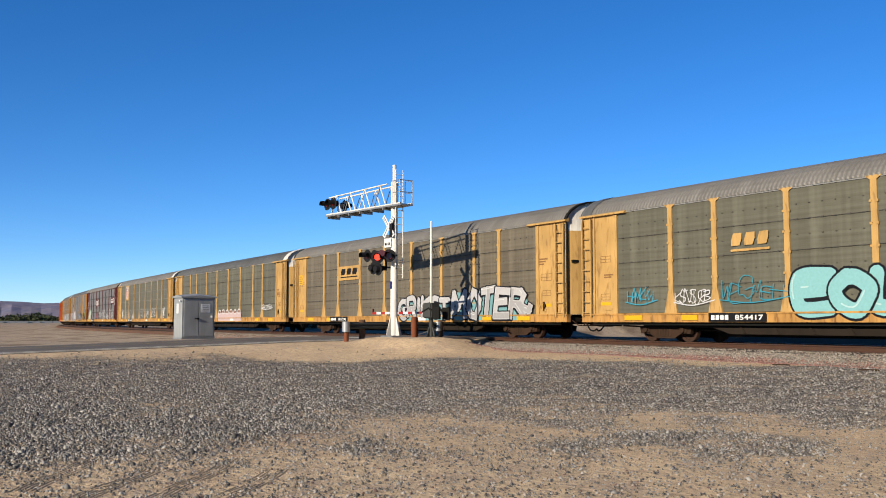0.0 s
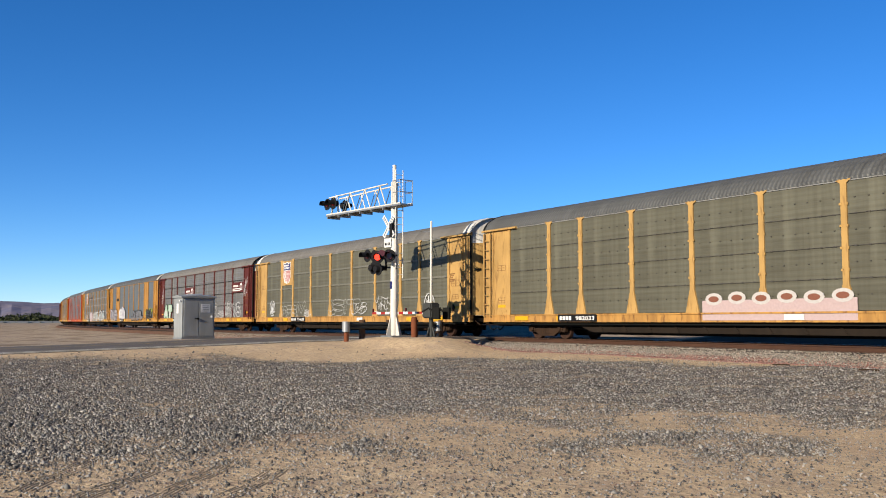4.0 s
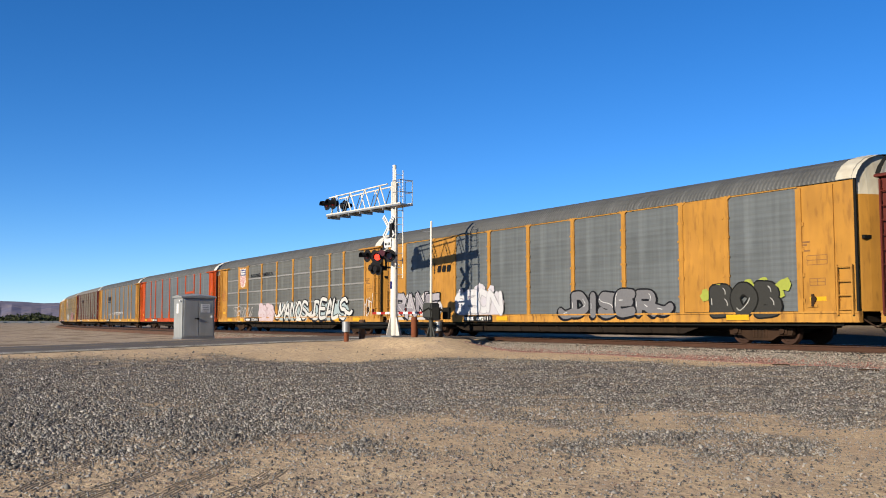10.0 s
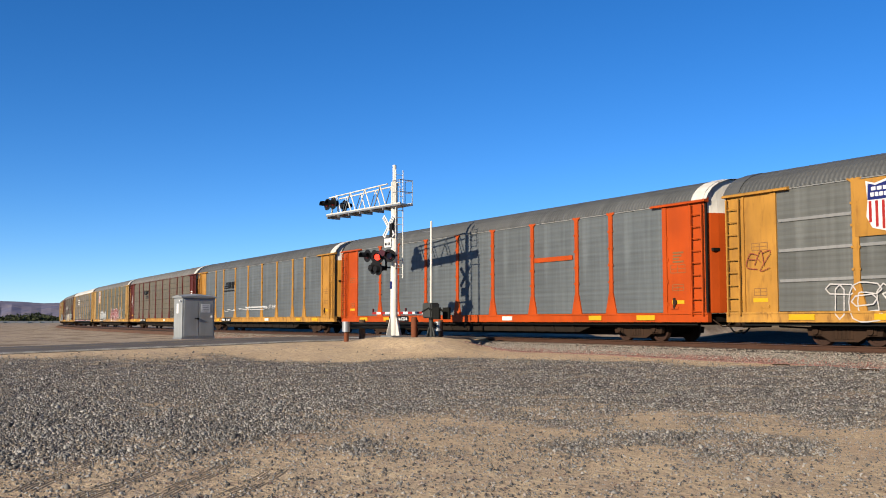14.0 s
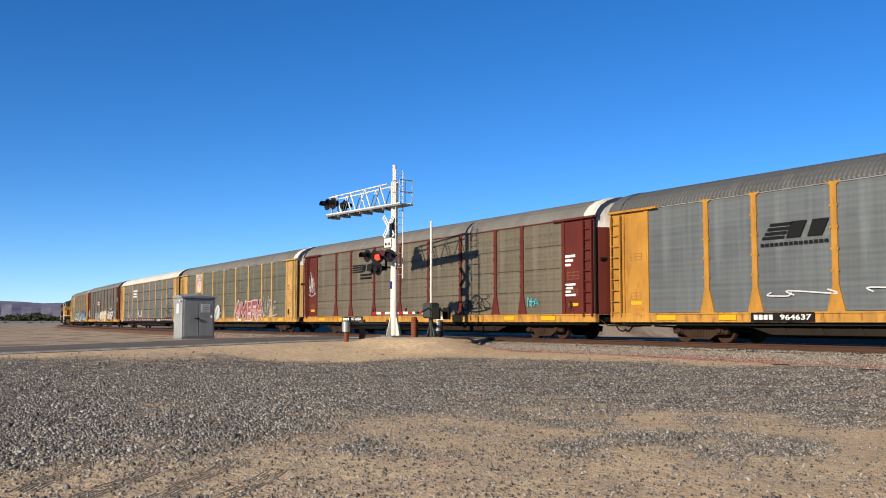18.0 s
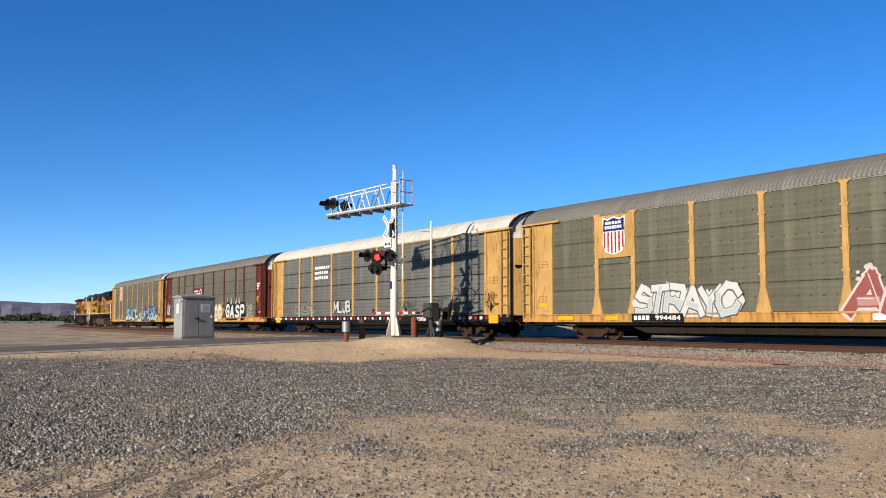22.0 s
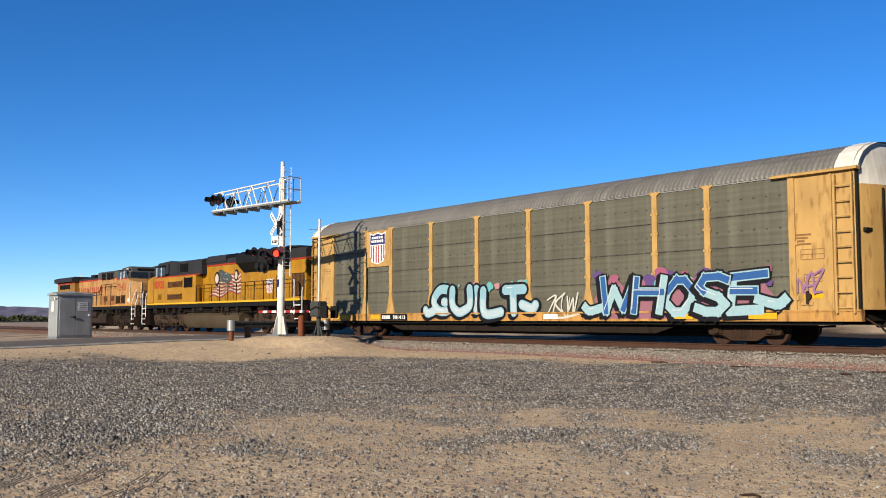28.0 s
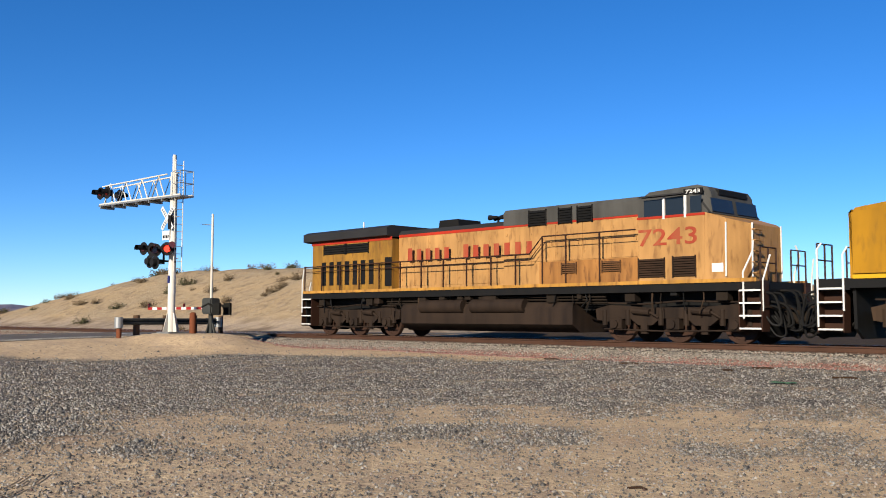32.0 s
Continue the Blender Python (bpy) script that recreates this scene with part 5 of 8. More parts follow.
c = autorack("orange autorack car with blue grey panels", "orange", "bluegrey", "roof_dark", plates=std, joint=("seam", False, False), caps=(None, "white"))
bm = bmesh.new()
box(bm, 4.5, 6.95, -1.56, -1.53, 3.1, 3.28)
part("company_panel", bm, M["orange"], c)
stencil(c, 12.3, 3.0, 0.5, 0.06, 4)
numbering(c, -7.0, "161204", 2.0)
CARS.append(c)

c = autorack("yellow autorack car with blue grey panels and a black emblem", "yellow_deep", "bluegrey", "roof_dark", plates=std, joint=("seam", False, False), caps=("roof_dark", "white"))
bm = bmesh.new()
for i in range(4):
    prism(bm, [(-6.9 + 0.1 * i, 3.2 + 0.13 * i), (-6.1 + 0.1 * i, 3.2 + 0.13 * i), (-6.05 + 0.1 * i, 3.28 + 0.13 * i), (-6.85 + 0.1 * i, 3.28 + 0.13 * i)], "y", -1.57, -1.56)
for a in (-6.0, -5.25):
    prism(bm, [(a, 3.2), (a + 0.5, 3.2), (a + 0.75, 3.68), (a + 0.2, 3.68)], "y", -1.57, -1.56)
bars(bm, -6.95, -4.5, 2.98, 3.08, -1.562, 14)
part_each("company_mark", bm, M["black"], c, "black striped company mark as plain shapes")
numbering(c, -6.2, "964637")
for i, (a, b) in enumerate(((-6.6, -5.9), (-5.6, -4.5), (-2.8, -1.2), (-1.0, 2.2), (3.0, 3.4), (3.7, 4.2))):
    tag(c, a, b, 1.45 + 0.02 * i, 1.6 + 0.05 * i, WHITE, 80 + i, 0.06, 1)
CARS.append(c)

c = autorack("oxide red autorack car with weathered brownish panels", "red", "olive_warm", "roof", ("cream", "white"), sill="yellow_deep", plates=std, caps=(None, "white"))
bm = bmesh.new()
for i in range(4):
    prism(bm, [(-6.95, 3.42 + 0.12 * i), (-5.7, 3.42 + 0.12 * i), (-5.65, 3.48 + 0.12 * i), (-6.95, 3.48 + 0.12 * i)], "y", -1.57, -1.53)
for a in (-5.75, -5.2):
    prism(bm, [(a, 3.46), (a + 0.3, 3.46), (a + 0.42, 3.82), (a + 0.12, 3.82)], "y", -1.57, -1.53)
for z in (3.02, 3.2):
    bars(bm, -6.0, -4.6, z, z + 0.11, -1.545, 8)
part_each("company_mark", bm, M["black"], c)
numbering(c, -6.9, "971886", 2.6)
tag(c, 4.7, 6.8, 1.2, 1.8, INK, 91, 0.05, 6)
tag(c, 9.6, 10.3, 1.3, 1.7, CYAN, 92, 0.06, 3)
tag(c, -12.9, -12.2, 2.3, 3.5, WHITE, 93, 0.05, 4)
stencil(c, 11.95, 3.2, 0.7, 0.1, 3, "marking")
stencil(c, 11.95, 2.1, 0.7, 0.08, 4, "marking")
CARS.append(c)

c = autorack("yellow autorack car with olive panels, shield emblem and dusky pink graffiti", "yellow_pale", "olive", "roof", plates=std, caps=(None, "white"))
bm = bmesh.new()
box(bm, -9.17, -7.2, -1.575, -1.5, 3.05, EAVE - 0.08)
part("company_panel", bm, M["yellow_pale"], c)
shield(c, -8.18, 3.86, 1.24, 1.42)
numbering(c, -6.0, "994484", 2.5)
graffiti(c, "STRAYC", -7.0, -2.4, 0.85, 1.95, (0.68, 0.68, 0.66), (0.12, 0.14, 0.16), (0.66, 0.66, 0.64), 101, 0.3, 0.03, 0.2, lean=0.1, jig=0.09, round_=False, block=0.03, two=(0.5, 0.56, 0.56))
graffiti(c, "AMERA", 1.6, 7.6, 0.75, 2.15, (0.33, 0.1, 0.095), (0.68, 0.6, 0.57), None, 102, 0.3, 0.06, 0.16, lean=0.12, round_=False, block=0.05, two=(0.5, 0.26, 0.25), shine=(0.7, 0.6, 0.58), splash=(((0.64, 0.54, 0.52), 8),))
tag(c, 7.6, 10.2, 1.1, 2.2, (0.6, 0.58, 0.56), 103, 0.04, 6)
stencil(c, 12.0, 3.0, 0.5, 0.05, 4)
CARS.append(c)

c = autorack("yellow autorack car with a white roof and grey ridged panels", "yellow_pale", "slate", "roof_white", ("white", "white"), sill="black", gusset=False, deep=0.02, plates=(), joint=("dark", True, False))
for i in range(60):
    bm = bmesh.new()
    box(bm, -13.1 + i * 0.44, -12.92 + i * 0.44, -1.606, -1.575, SILL0 + 0.12, SILL1 - 0.06)
    part("reflector_strip", bm, M["redmark" if i % 2 else "marking"], c)
for x in (-12.6, 12.6):
    bm = bmesh.new()
    box(bm, x - 0.35, x + 0.35, -1.61, -1.57, SILL0 - 0.05, SILL1)
    part("reflector_strip", bm, M["reflector"], c)
for k, (z, w) in enumerate(((3.85, 7), (3.55, 6), (3.25, 6))):
    bm = bmesh.new()
    bars(bm, -6.8, -4.6 - 0.2 * (k > 0), z, z + 0.17, -1.545, w)
    part_each("company_mark", bm, M["marking"], c, "white company lettering as plain bars")
tag(c, -9.6, -6.8, 1.2, 1.9, (0.4, 0.42, 0.4), 111, 0.06, 5)
graffiti(c, "MLJB", -4.0, -1.7, 1.15, 1.85, (0.62, 0.62, 0.6), (0.5, 0.5, 0.48), None, 112, 0.2, 0.006, 0.0, jig=0.03, round_=False)
tag(c, 3.2, 5.6, 1.25, 1.8, (0.08, 0.12, 0.06), 113, 0.05, 4)
tag(c, 7.4, 8.6, 1.3, 1.9, (0.08, 0.12, 0.06), 114, 0.05, 3)
tag(c, 9.2, 11.5, 1.1, 2.2, INK, 115, 0.06, 4)
tag(c, 12.0, 12.8, 1.4, 2.0, INK, 116, 0.04, 4)
bm = bmesh.new()
box(bm, 4.5, 6.95, -1.612, -1.57, SILL0 + 0.02, SILL1 - 0.01)
part("number_plate", bm, M["black"], c)
bm = bmesh.new()
lay(bm, "542586", 5.4, 6.8, 0.74, 0.93, -1.616, 0.02)
part("number", bm, M["marking"], c)
CARS.append(c)

c = autorack("oxide red autorack car with olive panels and bold graffiti", "red", "olive", "roof", ("cream", "white"), sill="yellow_deep", gusset=False, plates=std)
ring_mark(c, -4.25, -1.5, 2.72, 3.5)
graffiti(c, "RZAK", -6.2, -2.0, 0.75, 1.95, (0.3, 0.3, 0.29), INK, (0.55, 0.57, 0.52), 121, 0.3, 0.06, 0.14, shine=(0.66, 0.66, 0.6))
graffiti(c, "KOKO", -1.4, 4.2, 0.78, 2.0, (0.7, 0.66, 0.54), (0.42, 0.2, 0.11), (0.34, 0.2, 0.12), 122, 0.36, 0.04, 0.04, round_=False, two=(0.66, 0.52, 0.3), splash=(((0.45, 0.2, 0.1), 7),))
graffiti(c, "GASP", 4.9, 9.6, 0.78, 2.15, (0.75, 0.75, 0.72), INK, INK, 123, 0.2, 0.17, 0.06, lean=0.1, jig=0.03)
for i, x in enumerate((5.4, 6.3, 7.5, 8.2)):
    bm = bmesh.new()
    prism(bm, [(x - 0.22, 2.0), (x + 0.22, 2.0), (x + 0.05, 2.55)], "y", FACE - 0.0035 - 0.0001 * i, FACE)
    part("graffiti_spike", bm, spray((0.45, 0.55, 0.38)), c, "pale green graffiti spike")
tag(c, 9.9, 11.2, 1.0, 1.9, (0.6, 0.66, 0.5), 124, 0.07, 4)
tag(c, -12.9, -12.0, 1.4, 2.4, WHITE, 125, 0.06, 4)
stencil(c, 11.95, 3.3, 0.7, 0.1, 3, "marking")
stencil(c, 12.0, 2.4, 0.5, 0.06, 4, "reflector")
CARS.append(c)

c = autorack("yellow autorack car with olive panels, shield emblem and blue graffiti", "yellow_pale", "olive", "roof", plates=std, caps=("white", "white"))
bm = bmesh.new()
box(bm, -9.17, -7.2, -1.575, -1.5, 3.05, EAVE - 0.08)
part("company_panel", bm, M["yellow_pale"], c)
shield(c, -8.18, 3.86, 1.24, 1.42)
numbering(c, -6.9, "981413", 1.9)
graffiti(c, "GUILT", -4.1, 1.3, 0.72, 2.1, (0.30, 0.52, 0.60), INK, None, 131, 0.31, 0.085, 0.16, jig=0.04, block=0.09, shine=(0.68, 0.72, 0.72), two=(0.5, 0.62, 0.66), tails=0.35, splash=(((0.16, 0.50, 0.48), 9), ((0.55, 0.27, 0.30), 6)))
tag(c, 2.5, 3.8, 0.85, 1.6, (0.68, 0.66, 0.55), 132, 0.1, 4)
graffiti(c, "WHOSE", 4.9, 11.1, 0.75, 2.15, (0.38, 0.58, 0.62), INK, (0.36, 0.16, 0.2), 133, 0.24, 0.06, 0.1, lean=0.1, jig=0.05, round_=False, block=0.12, shine=(0.7, 0.72, 0.72), two=(0.04, 0.13, 0.36), two_low=False, tails=0.5, splash=(((0.14, 0.08, 0.24), 22), ((0.16, 0.48, 0.46), 5), ((0.40, 0.12, 0.20), 12)))
tag(c, 12.1, 12.8, 1.4, 2.0, (0.35, 0.18, 0.32), 134, 0.09, 3)
stencil(c, 12.0, 3.0, 0.5, 0.05, 4)
CARS.append(c)
# ---- locomotives ----
M["loco_yellow"] = painted("golden locomotive paint", (0.249, 0.122, 0.007), 0.42, (0.087, 0.041, 0.011), 0.4, rust=0.4)
M["loco_faded"] = painted("faded peach yellow locomotive paint", (0.298, 0.162, 0.057), 0.55, (0.108, 0.048, 0.019), 0.6, rust=0.55)
M["loco_worn"] = painted("dirty worn yellow locomotive paint", (0.216, 0.111, 0.019), 0.5, (0.033, 0.019, 0.011), 0.8, rust=0.6)
M["loco_letter"] = painted("weathered red lettering", (0.216, 0.033, 0.016), 0.6, (0.244, 0.108, 0.048), 0.7)
M["truck"] = painted("dusty brown truck casting", (0.036, 0.022, 0.013), 0.8, (0.006, 0.004, 0.003), 0.9)
M["truck_dark"] = painted("oily brown truck casting", (0.019, 0.012, 0.008), 0.8, (0.004, 0.003, 0.003), 0.9)
M["loco_grey"] = painted("dark grey locomotive paint", (0.017, 0.017, 0.018), 0.6, (0.021, 0.019, 0.016), 0.5)
M["loco_black"] = painted("sooty black paint", (0.005, 0.005, 0.005), 0.65, (0.014, 0.011, 0.008), 0.4)
M["loco_red"] = painted("red stripe paint", (0.26, 0.019, 0.008), 0.5, (0.108, 0.033, 0.016), 0.3)
M["grille"] = painted("dusty louvres", (0.087, 0.041, 0.016), 0.7, (0.027, 0.016, 0.011), 0.5)
M["tank"] = painted("dusty tank steel", (0.046, 0.034, 0.02), 0.75, (0.033, 0.021, 0.016), 0.5)
M["loco_dusty"] = painted("dusty faded grey roof paint", (0.05, 0.049, 0.045), 0.7, (0.02, 0.018, 0.015), 0.6)
M["loco_rusty"] = painted("rust-browned yellow paint", (0.23, 0.105, 0.03), 0.6, (0.07, 0.03, 0.012), 0.8, rust=0.9)
M["flag_white"] = painted("faded white emblem paint", (0.33, 0.29, 0.24), 0.6, (0.2, 0.13, 0.06), 0.6)
M["flag_red"] = painted("faded red emblem paint", (0.19, 0.045, 0.03), 0.6, (0.16, 0.08, 0.03), 0.6)
M["flag_blue"] = painted("faded slate emblem paint", (0.035, 0.045, 0.045), 0.6, (0.10, 0.07, 0.04), 0.6)
M["rail_dark"] = plain("dark brown rail pipe", (0.027, 0.012, 0.007), 0.6)
glass, n_, l_, b_ = shader("dark cab glass", 0.08)
b_.inputs["Specular IOR Level"].default_value = 0.3
b_.inputs["Base Color"].default_value = (0.012, 0.016, 0.02, 1)
M["glass"] = glass


def blk(name, x0, x1, y0, y1, z0, z1, m, car, label="", bevel=0.0):
    b = bmesh.new()
    box(b, x0, x1, y0, y1, z0, z1, bevel=bevel)
    return part(name, finish(b), M[m], car, label)


def section(name, pts, x0, x1, m, car, label="", smooth=False):
    """A body section: its outline across the car, drawn out along it."""
    b = bmesh.new()
    prism(b, pts, "x", x0, x1)
    return part(name, finish(b), M[m], car, label, smooth)


def arch_pts(w, z0, z1, crown=0.12, edge=0.12):
    return [(-w, z0), (-w, z1 - edge), (-w + edge * 0.8, z1), (-w * 0.4, z1 + crown * 0.8), (0, z1 + crown), (w * 0.4, z1 + crown * 0.8), (w - edge * 0.8, z1), (w, z1 - edge), (w, z0)]


def louvre(car, x0, x1, z0, z1, y, k, m="grille", upright=False, name="louvre"):
    """A dark opening with slats before it, on the side y."""
    s = -1 if y < 0 else 1
    b = bmesh.new()
    box(b, x0, x1, *sorted((y, y + s * 0.01)), z0, z1, 1)
    if upright:
        w = (x1 - x0) / k
        for i in range(k):
            box(b, x0 + i * w + 0.15 * w, x0 + (i + 0.6) * w, *sorted((y + s * 0.01, y + s * 0.05)), z0 + 0.03, z1 - 0.03)
    else:
        h = (z1 - z0) / k
        for i in range(k):
            prism(b, [(y + s * 0.01, z0 + i * h + 0.1 * h), (y + s * 0.05, z0 + i * h + 0.15 * h), (y + s * 0.01, z0 + (i + 0.85) * h)], "x", x0 + 0.02, x1 - 0.02)
    for a, c in ((x0 - 0.03, x0), (x1, x1 + 0.03)):
        box(b, a, c, *sorted((y, y + s * 0.04)), z0 - 0.03, z1 + 0.03)
    return part(name, finish(b), [M[m], M["dark"]], car)


def railing(car, pts, y, posts, z_foot, m="rail_dark"):
    """Handrail of two pipes along points (x, z), on posts."""
    b = bmesh.new()
    pipe(b, [(x, y, z) for x, z in pts], 0.022)
    pipe(b, [(x, y, z - 0.2) for x, z in pts], 0.014)
    holder = part("handrail", finish(b), M[m], car)
    for x in posts:
        for (xa, za), (xb, zb) in zip(pts, pts[1:]):
            if xa <= x <= xb:
                top = za + (zb - za) * (x - xa) / (xb - xa)
        b = bmesh.new()
        box(b, x - 0.022, x + 0.022, y - 0.02, y + 0.02, z_foot, top)
        part("handrail_post", b, M[m], holder)


def door_seams(car, x0, x1, k, y, z0, z1, m):
    """Hood doors standing proud, with gaps between and handles."""
    s = -1 if y < 0 else 1
    w = (x1 - x0) / k
    for i in range(k):
        b = bmesh.new()
        box(b, x0 + i * w + 0.015, x0 + (i + 1) * w - 0.015, *sorted((y, y + s * 0.018)), z0, z1)
        box(b, x0 + (i + 0.82) * w, x0 + (i + 0.86) * w, *sorted((y + s * 0.018, y + s * 0.05)), (z0 + z1) / 2 - 0.08, (z0 + z1) / 2 + 0.08)
        for zh in (z0 + 0.2, z1 - 0.25):
            box(b, x0 + i * w + 0.02, x0 + i * w + 0.08, *sorted((y + s * 0.018, y + s * 0.035)), zh, zh + 0.07)
        part("hood_door", finish(b), M[m], car)


def truck(car, x, tone="under"):
    r = 0.53
    b = bmesh.new()
    box(b, -2.5, 2.5, -0.6, 0.6, 0.55, 1.15)
    for ax in (-1.98, 0, 1.98):
        tube(b, (ax, -0.95, r), (ax, 0.95, r), 0.1, 10)
        box(b, ax + 0.25, ax + 0.85, -0.65, 0.65, 0.3, 0.85, bevel=0.05)
    holder = part("truck", finish(b), M["under"], car, "grimy three-axle truck")
    holder.location = (x, 0, 0)
    for s in (-1, 1):
        y = s * 1.02
        b = bmesh.new()
        prism(b, [(-2.75, 0.98), (-2.7, 0.66), (-2.3, 0.6), (-1.5, 0.72), (-1.2, 0.5), (-0.7, 0.5), (-0.45, 0.7), (0.45, 0.7), (0.7, 0.5), (1.2, 0.5), (1.5, 0.72), (2.3, 0.6), (2.7, 0.66), (2.75, 0.98), (2.2, 1.12), (0.9, 1.02), (-0.9, 1.02), (-2.2, 1.12)], "y", y - 0.08, y + 0.08)
        part("side_frame", finish(b), M[tone], holder)
        for ax in (-1.98, 0, 1.98):
            b = bmesh.new()
            box(b, ax - 0.22, ax + 0.22, y - 0.17, y + 0.17, r - 0.18, r + 0.2, bevel=0.05)
            tube(b, (ax, y, r), (ax, y + s * 0.23, r), 0.13, 12)
            for dx in (-0.42, 0.42):
                tube(b, (ax + dx, y + s * 0.06, 0.5), (ax + dx, y + s * 0.06, 0.95), 0.085, 8)
            part("axle_box", finish(b), M[tone], holder)
            w = part("wheel", wheel_mesh(r, 28), None, holder)
            w.location = (ax, s * 0.75, r)
            if s > 0:
                w.rotation_euler = (0, 0, math.pi)
        b = bmesh.new()
        for ax in (-1.0, 1.0):
            tube(b, (ax - 0.35, y + s * 0.14, 0.93), (ax + 0.25, y + s * 0.14, 0.88), 0.1, 10)
            tube(b, (ax + 0.25, y + s * 0.14, 0.88), (ax + 0.55, y + s * 0.14, 0.72), 0.04, 8)
            box(b, ax - 0.1, ax + 0.12, y + s * 0.05 - 0.04, y + s * 0.05 + 0.04, 0.25, 0.6)
        pipe(b, [(-2.6, y + s * 0.16, 1.18), (-0.9, y + s * 0.17, 1.12), (0.3, y + s * 0.17, 1.2), (2.6, y + s * 0.16, 1.14)], 0.028)
        pipe(b, [(-2.4, y + s * 0.12, 0.38), (-0.2, y + s * 0.12, 0.33), (2.4, y + s * 0.12, 0.38)], 0.025)
        part("brake_gear", finish(b), M["truck_dark"], holder)
    return holder


def steps(car, x, sign, m="rail_dark"):
    """Corner steps with their side plates."""
    for s in (-1, 1):
        x0, x1 = sorted((x, x + sign * 0.62))
        b = bmesh.new()
        box(b, x0, x1, *sorted((s * 1.08, s * 1.12)), 0.36, 1.72)
        riser = part("steps", finish(b), M[m], car, "corner boarding steps")
        for i in range(4):
            z = 0.42 + 0.34 * i
            b = bmesh.new()
            box(b, x0, x1, *sorted((s * 1.12, s * 1.5)), z, z + 0.04)
            part("tread", finish(b), M[m], riser)
        for xa in (x0 - 0.03, x1):
            b = bmesh.new()
            box(b, xa, xa + 0.03, *sorted((s * 1.1, s * 1.5)), 0.36, 1.72)
            part("side_plate", finish(b), M[m], riser)
        for i in range(4):
            z = 0.42 + 0.34 * i
            b = bmesh.new()
            box(b, x0, x1, *sorted((s * 1.5, s * 1.53)), z - 0.005, z + 0.04)
            part("step_edge", b, M["marking"], car, "white step edge")


def grab(car, pts, m="marking", r=0.025):
    b = bmesh.new()
    pipe(b, pts, r, 8)
    part("grab_rail", finish(b), M[m], car, "white painted grab rail")


def underbody(car, half, tank_pts, t0, t1, tank_m, stripe="reflector"):
    blk("frame", -half, half, -1.5, 1.5, 1.46, 1.7, "loco_black", car, "dark frame and walkway")
    for s in (-1, 1):
        blk("sill_stripe", -half + 0.1, half - 0.1, *sorted((s * 1.5, s * 1.535)), 1.69, 1.79, stripe, car, "yellow sill stripe")
    section("fuel_tank", tank_pts, t0, t1, tank_m, car, "dusty fuel tank", True)
    for s in (-1, 1):
        for i, z in enumerate((1.22, 1.31, 1.40)):
            b = bmesh.new()
            pipe(b, [(t0 - 1.0, s * (1.2 + 0.04 * i), z), (-1.0 + i, s * (1.3 - 0.03 * i), z), (t1 + 1.2, s * (1.22 + 0.05 * i), z - 0.05)], 0.03)
            part("pipe", finish(b), M["under"], car)
        for x in range(-9, 10, 3):
            b = bmesh.new()
            box(b, x - 0.15, x + 0.2, *sorted((s * 1.1, s * 1.4)), 1.2, 1.46)
            part("frame_box", finish(b), M["under"], car)
    for e in (-1, 1):
        b = bmesh.new()
        prism(b, [(-1.35, 1.46), (1.35, 1.46), (1.3, 0.45), (0.9, 0.2), (-0.9, 0.2), (-1.3, 0.45)], "x", *sorted((e * (half - 0.1), e * (half - 0.02))))
        part("pilot", finish(b), M["loco_black"], car)
        b = bmesh.new()
        box(b, *sorted((e * (half - 0.3), e * (half + 0.75))), -0.12, 0.12, 0.62, 0.9, bevel=0.03)
        box(b, *sorted((e * (half + 0.65), e * (half + 1.0))), -0.22, 0.22, 0.58, 0.94, bevel=0.06)
        part("coupler", finish(b), M["under"], car)
        for k in range(3):
            y = -0.75 + 0.22 * k
            b = bmesh.new()
            pipe(b, smooth([(e * half, y, 0.95), (e * (half + 0.25), y, 0.55), (e * (half + 0.6), y, 0.38), (e * (half + 0.9), y + 0.05, 0.5)], 3), 0.03)
            part("hose", finish(b), M["loco_black"], car)
    # black block added so the gaps under the frame look shaded
    blk("centre_sill", -half + 0.6, half - 0.6, -0.85, 0.85, 0.95, 1.47, "loco_black", car)


def end_fittings(car, x, e):
    """End platform rail, drooping hoses and the coupler's cut lever."""
    for y in (-1.35, -0.9, -0.45, 0.45, 0.9, 1.35):
        b = bmesh.new()
        tube(b, (x - e * 0.06, y, 1.7), (x - e * 0.06, y, 2.62), 0.025, 6)
        part("end_post", finish(b), M["rail_dark"], car)
    b = bmesh.new()
    for z in (2.2, 2.62):
        for y0 in (-1.35, 0.45):
            tube(b, (x - e * 0.06, y0, z), (x - e * 0.06, y0 + 0.9, z), 0.02, 6)
    part("end_rail", finish(b), M["rail_dark"], car)
    rng = random.Random(17)
    for k in range(14):
        y = -1.25 + 0.19 * k + rng.uniform(-0.04, 0.04)
        top, low, out = rng.uniform(1.0, 1.5), rng.uniform(0.3, 0.62), rng.uniform(0.35, 0.62)
        b = bmesh.new()
        pipe(b, smooth([(x, y, top), (x + e * out * 0.7, y, top - 0.12), (x + e * out, y + rng.uniform(-0.1, 0.1), low), (x + e * out * 0.5, y, low - 0.06), (x, y, low + 0.2)]), rng.uniform(0.024, 0.04))
        part("hose", finish(b), M["loco_black"], car, "black air and control hose")
    b = bmesh.new()
    box(b, *sorted((x - e * 0.1, x + e * 0.45)), -0.2, 0.2, 0.56, 0.94, bevel=0.05)
    part("coupler", finish(b), M["under"], car)
    b = bmesh.new()
    pipe(b, [(x + e * 0.08, -1.4, 1.0), (x + e * 0.08, -0.3, 1.0), (x + e * 0.3, -0.1, 0.96)], 0.022)
    part("cut_lever", finish(b), M["rust"], car)


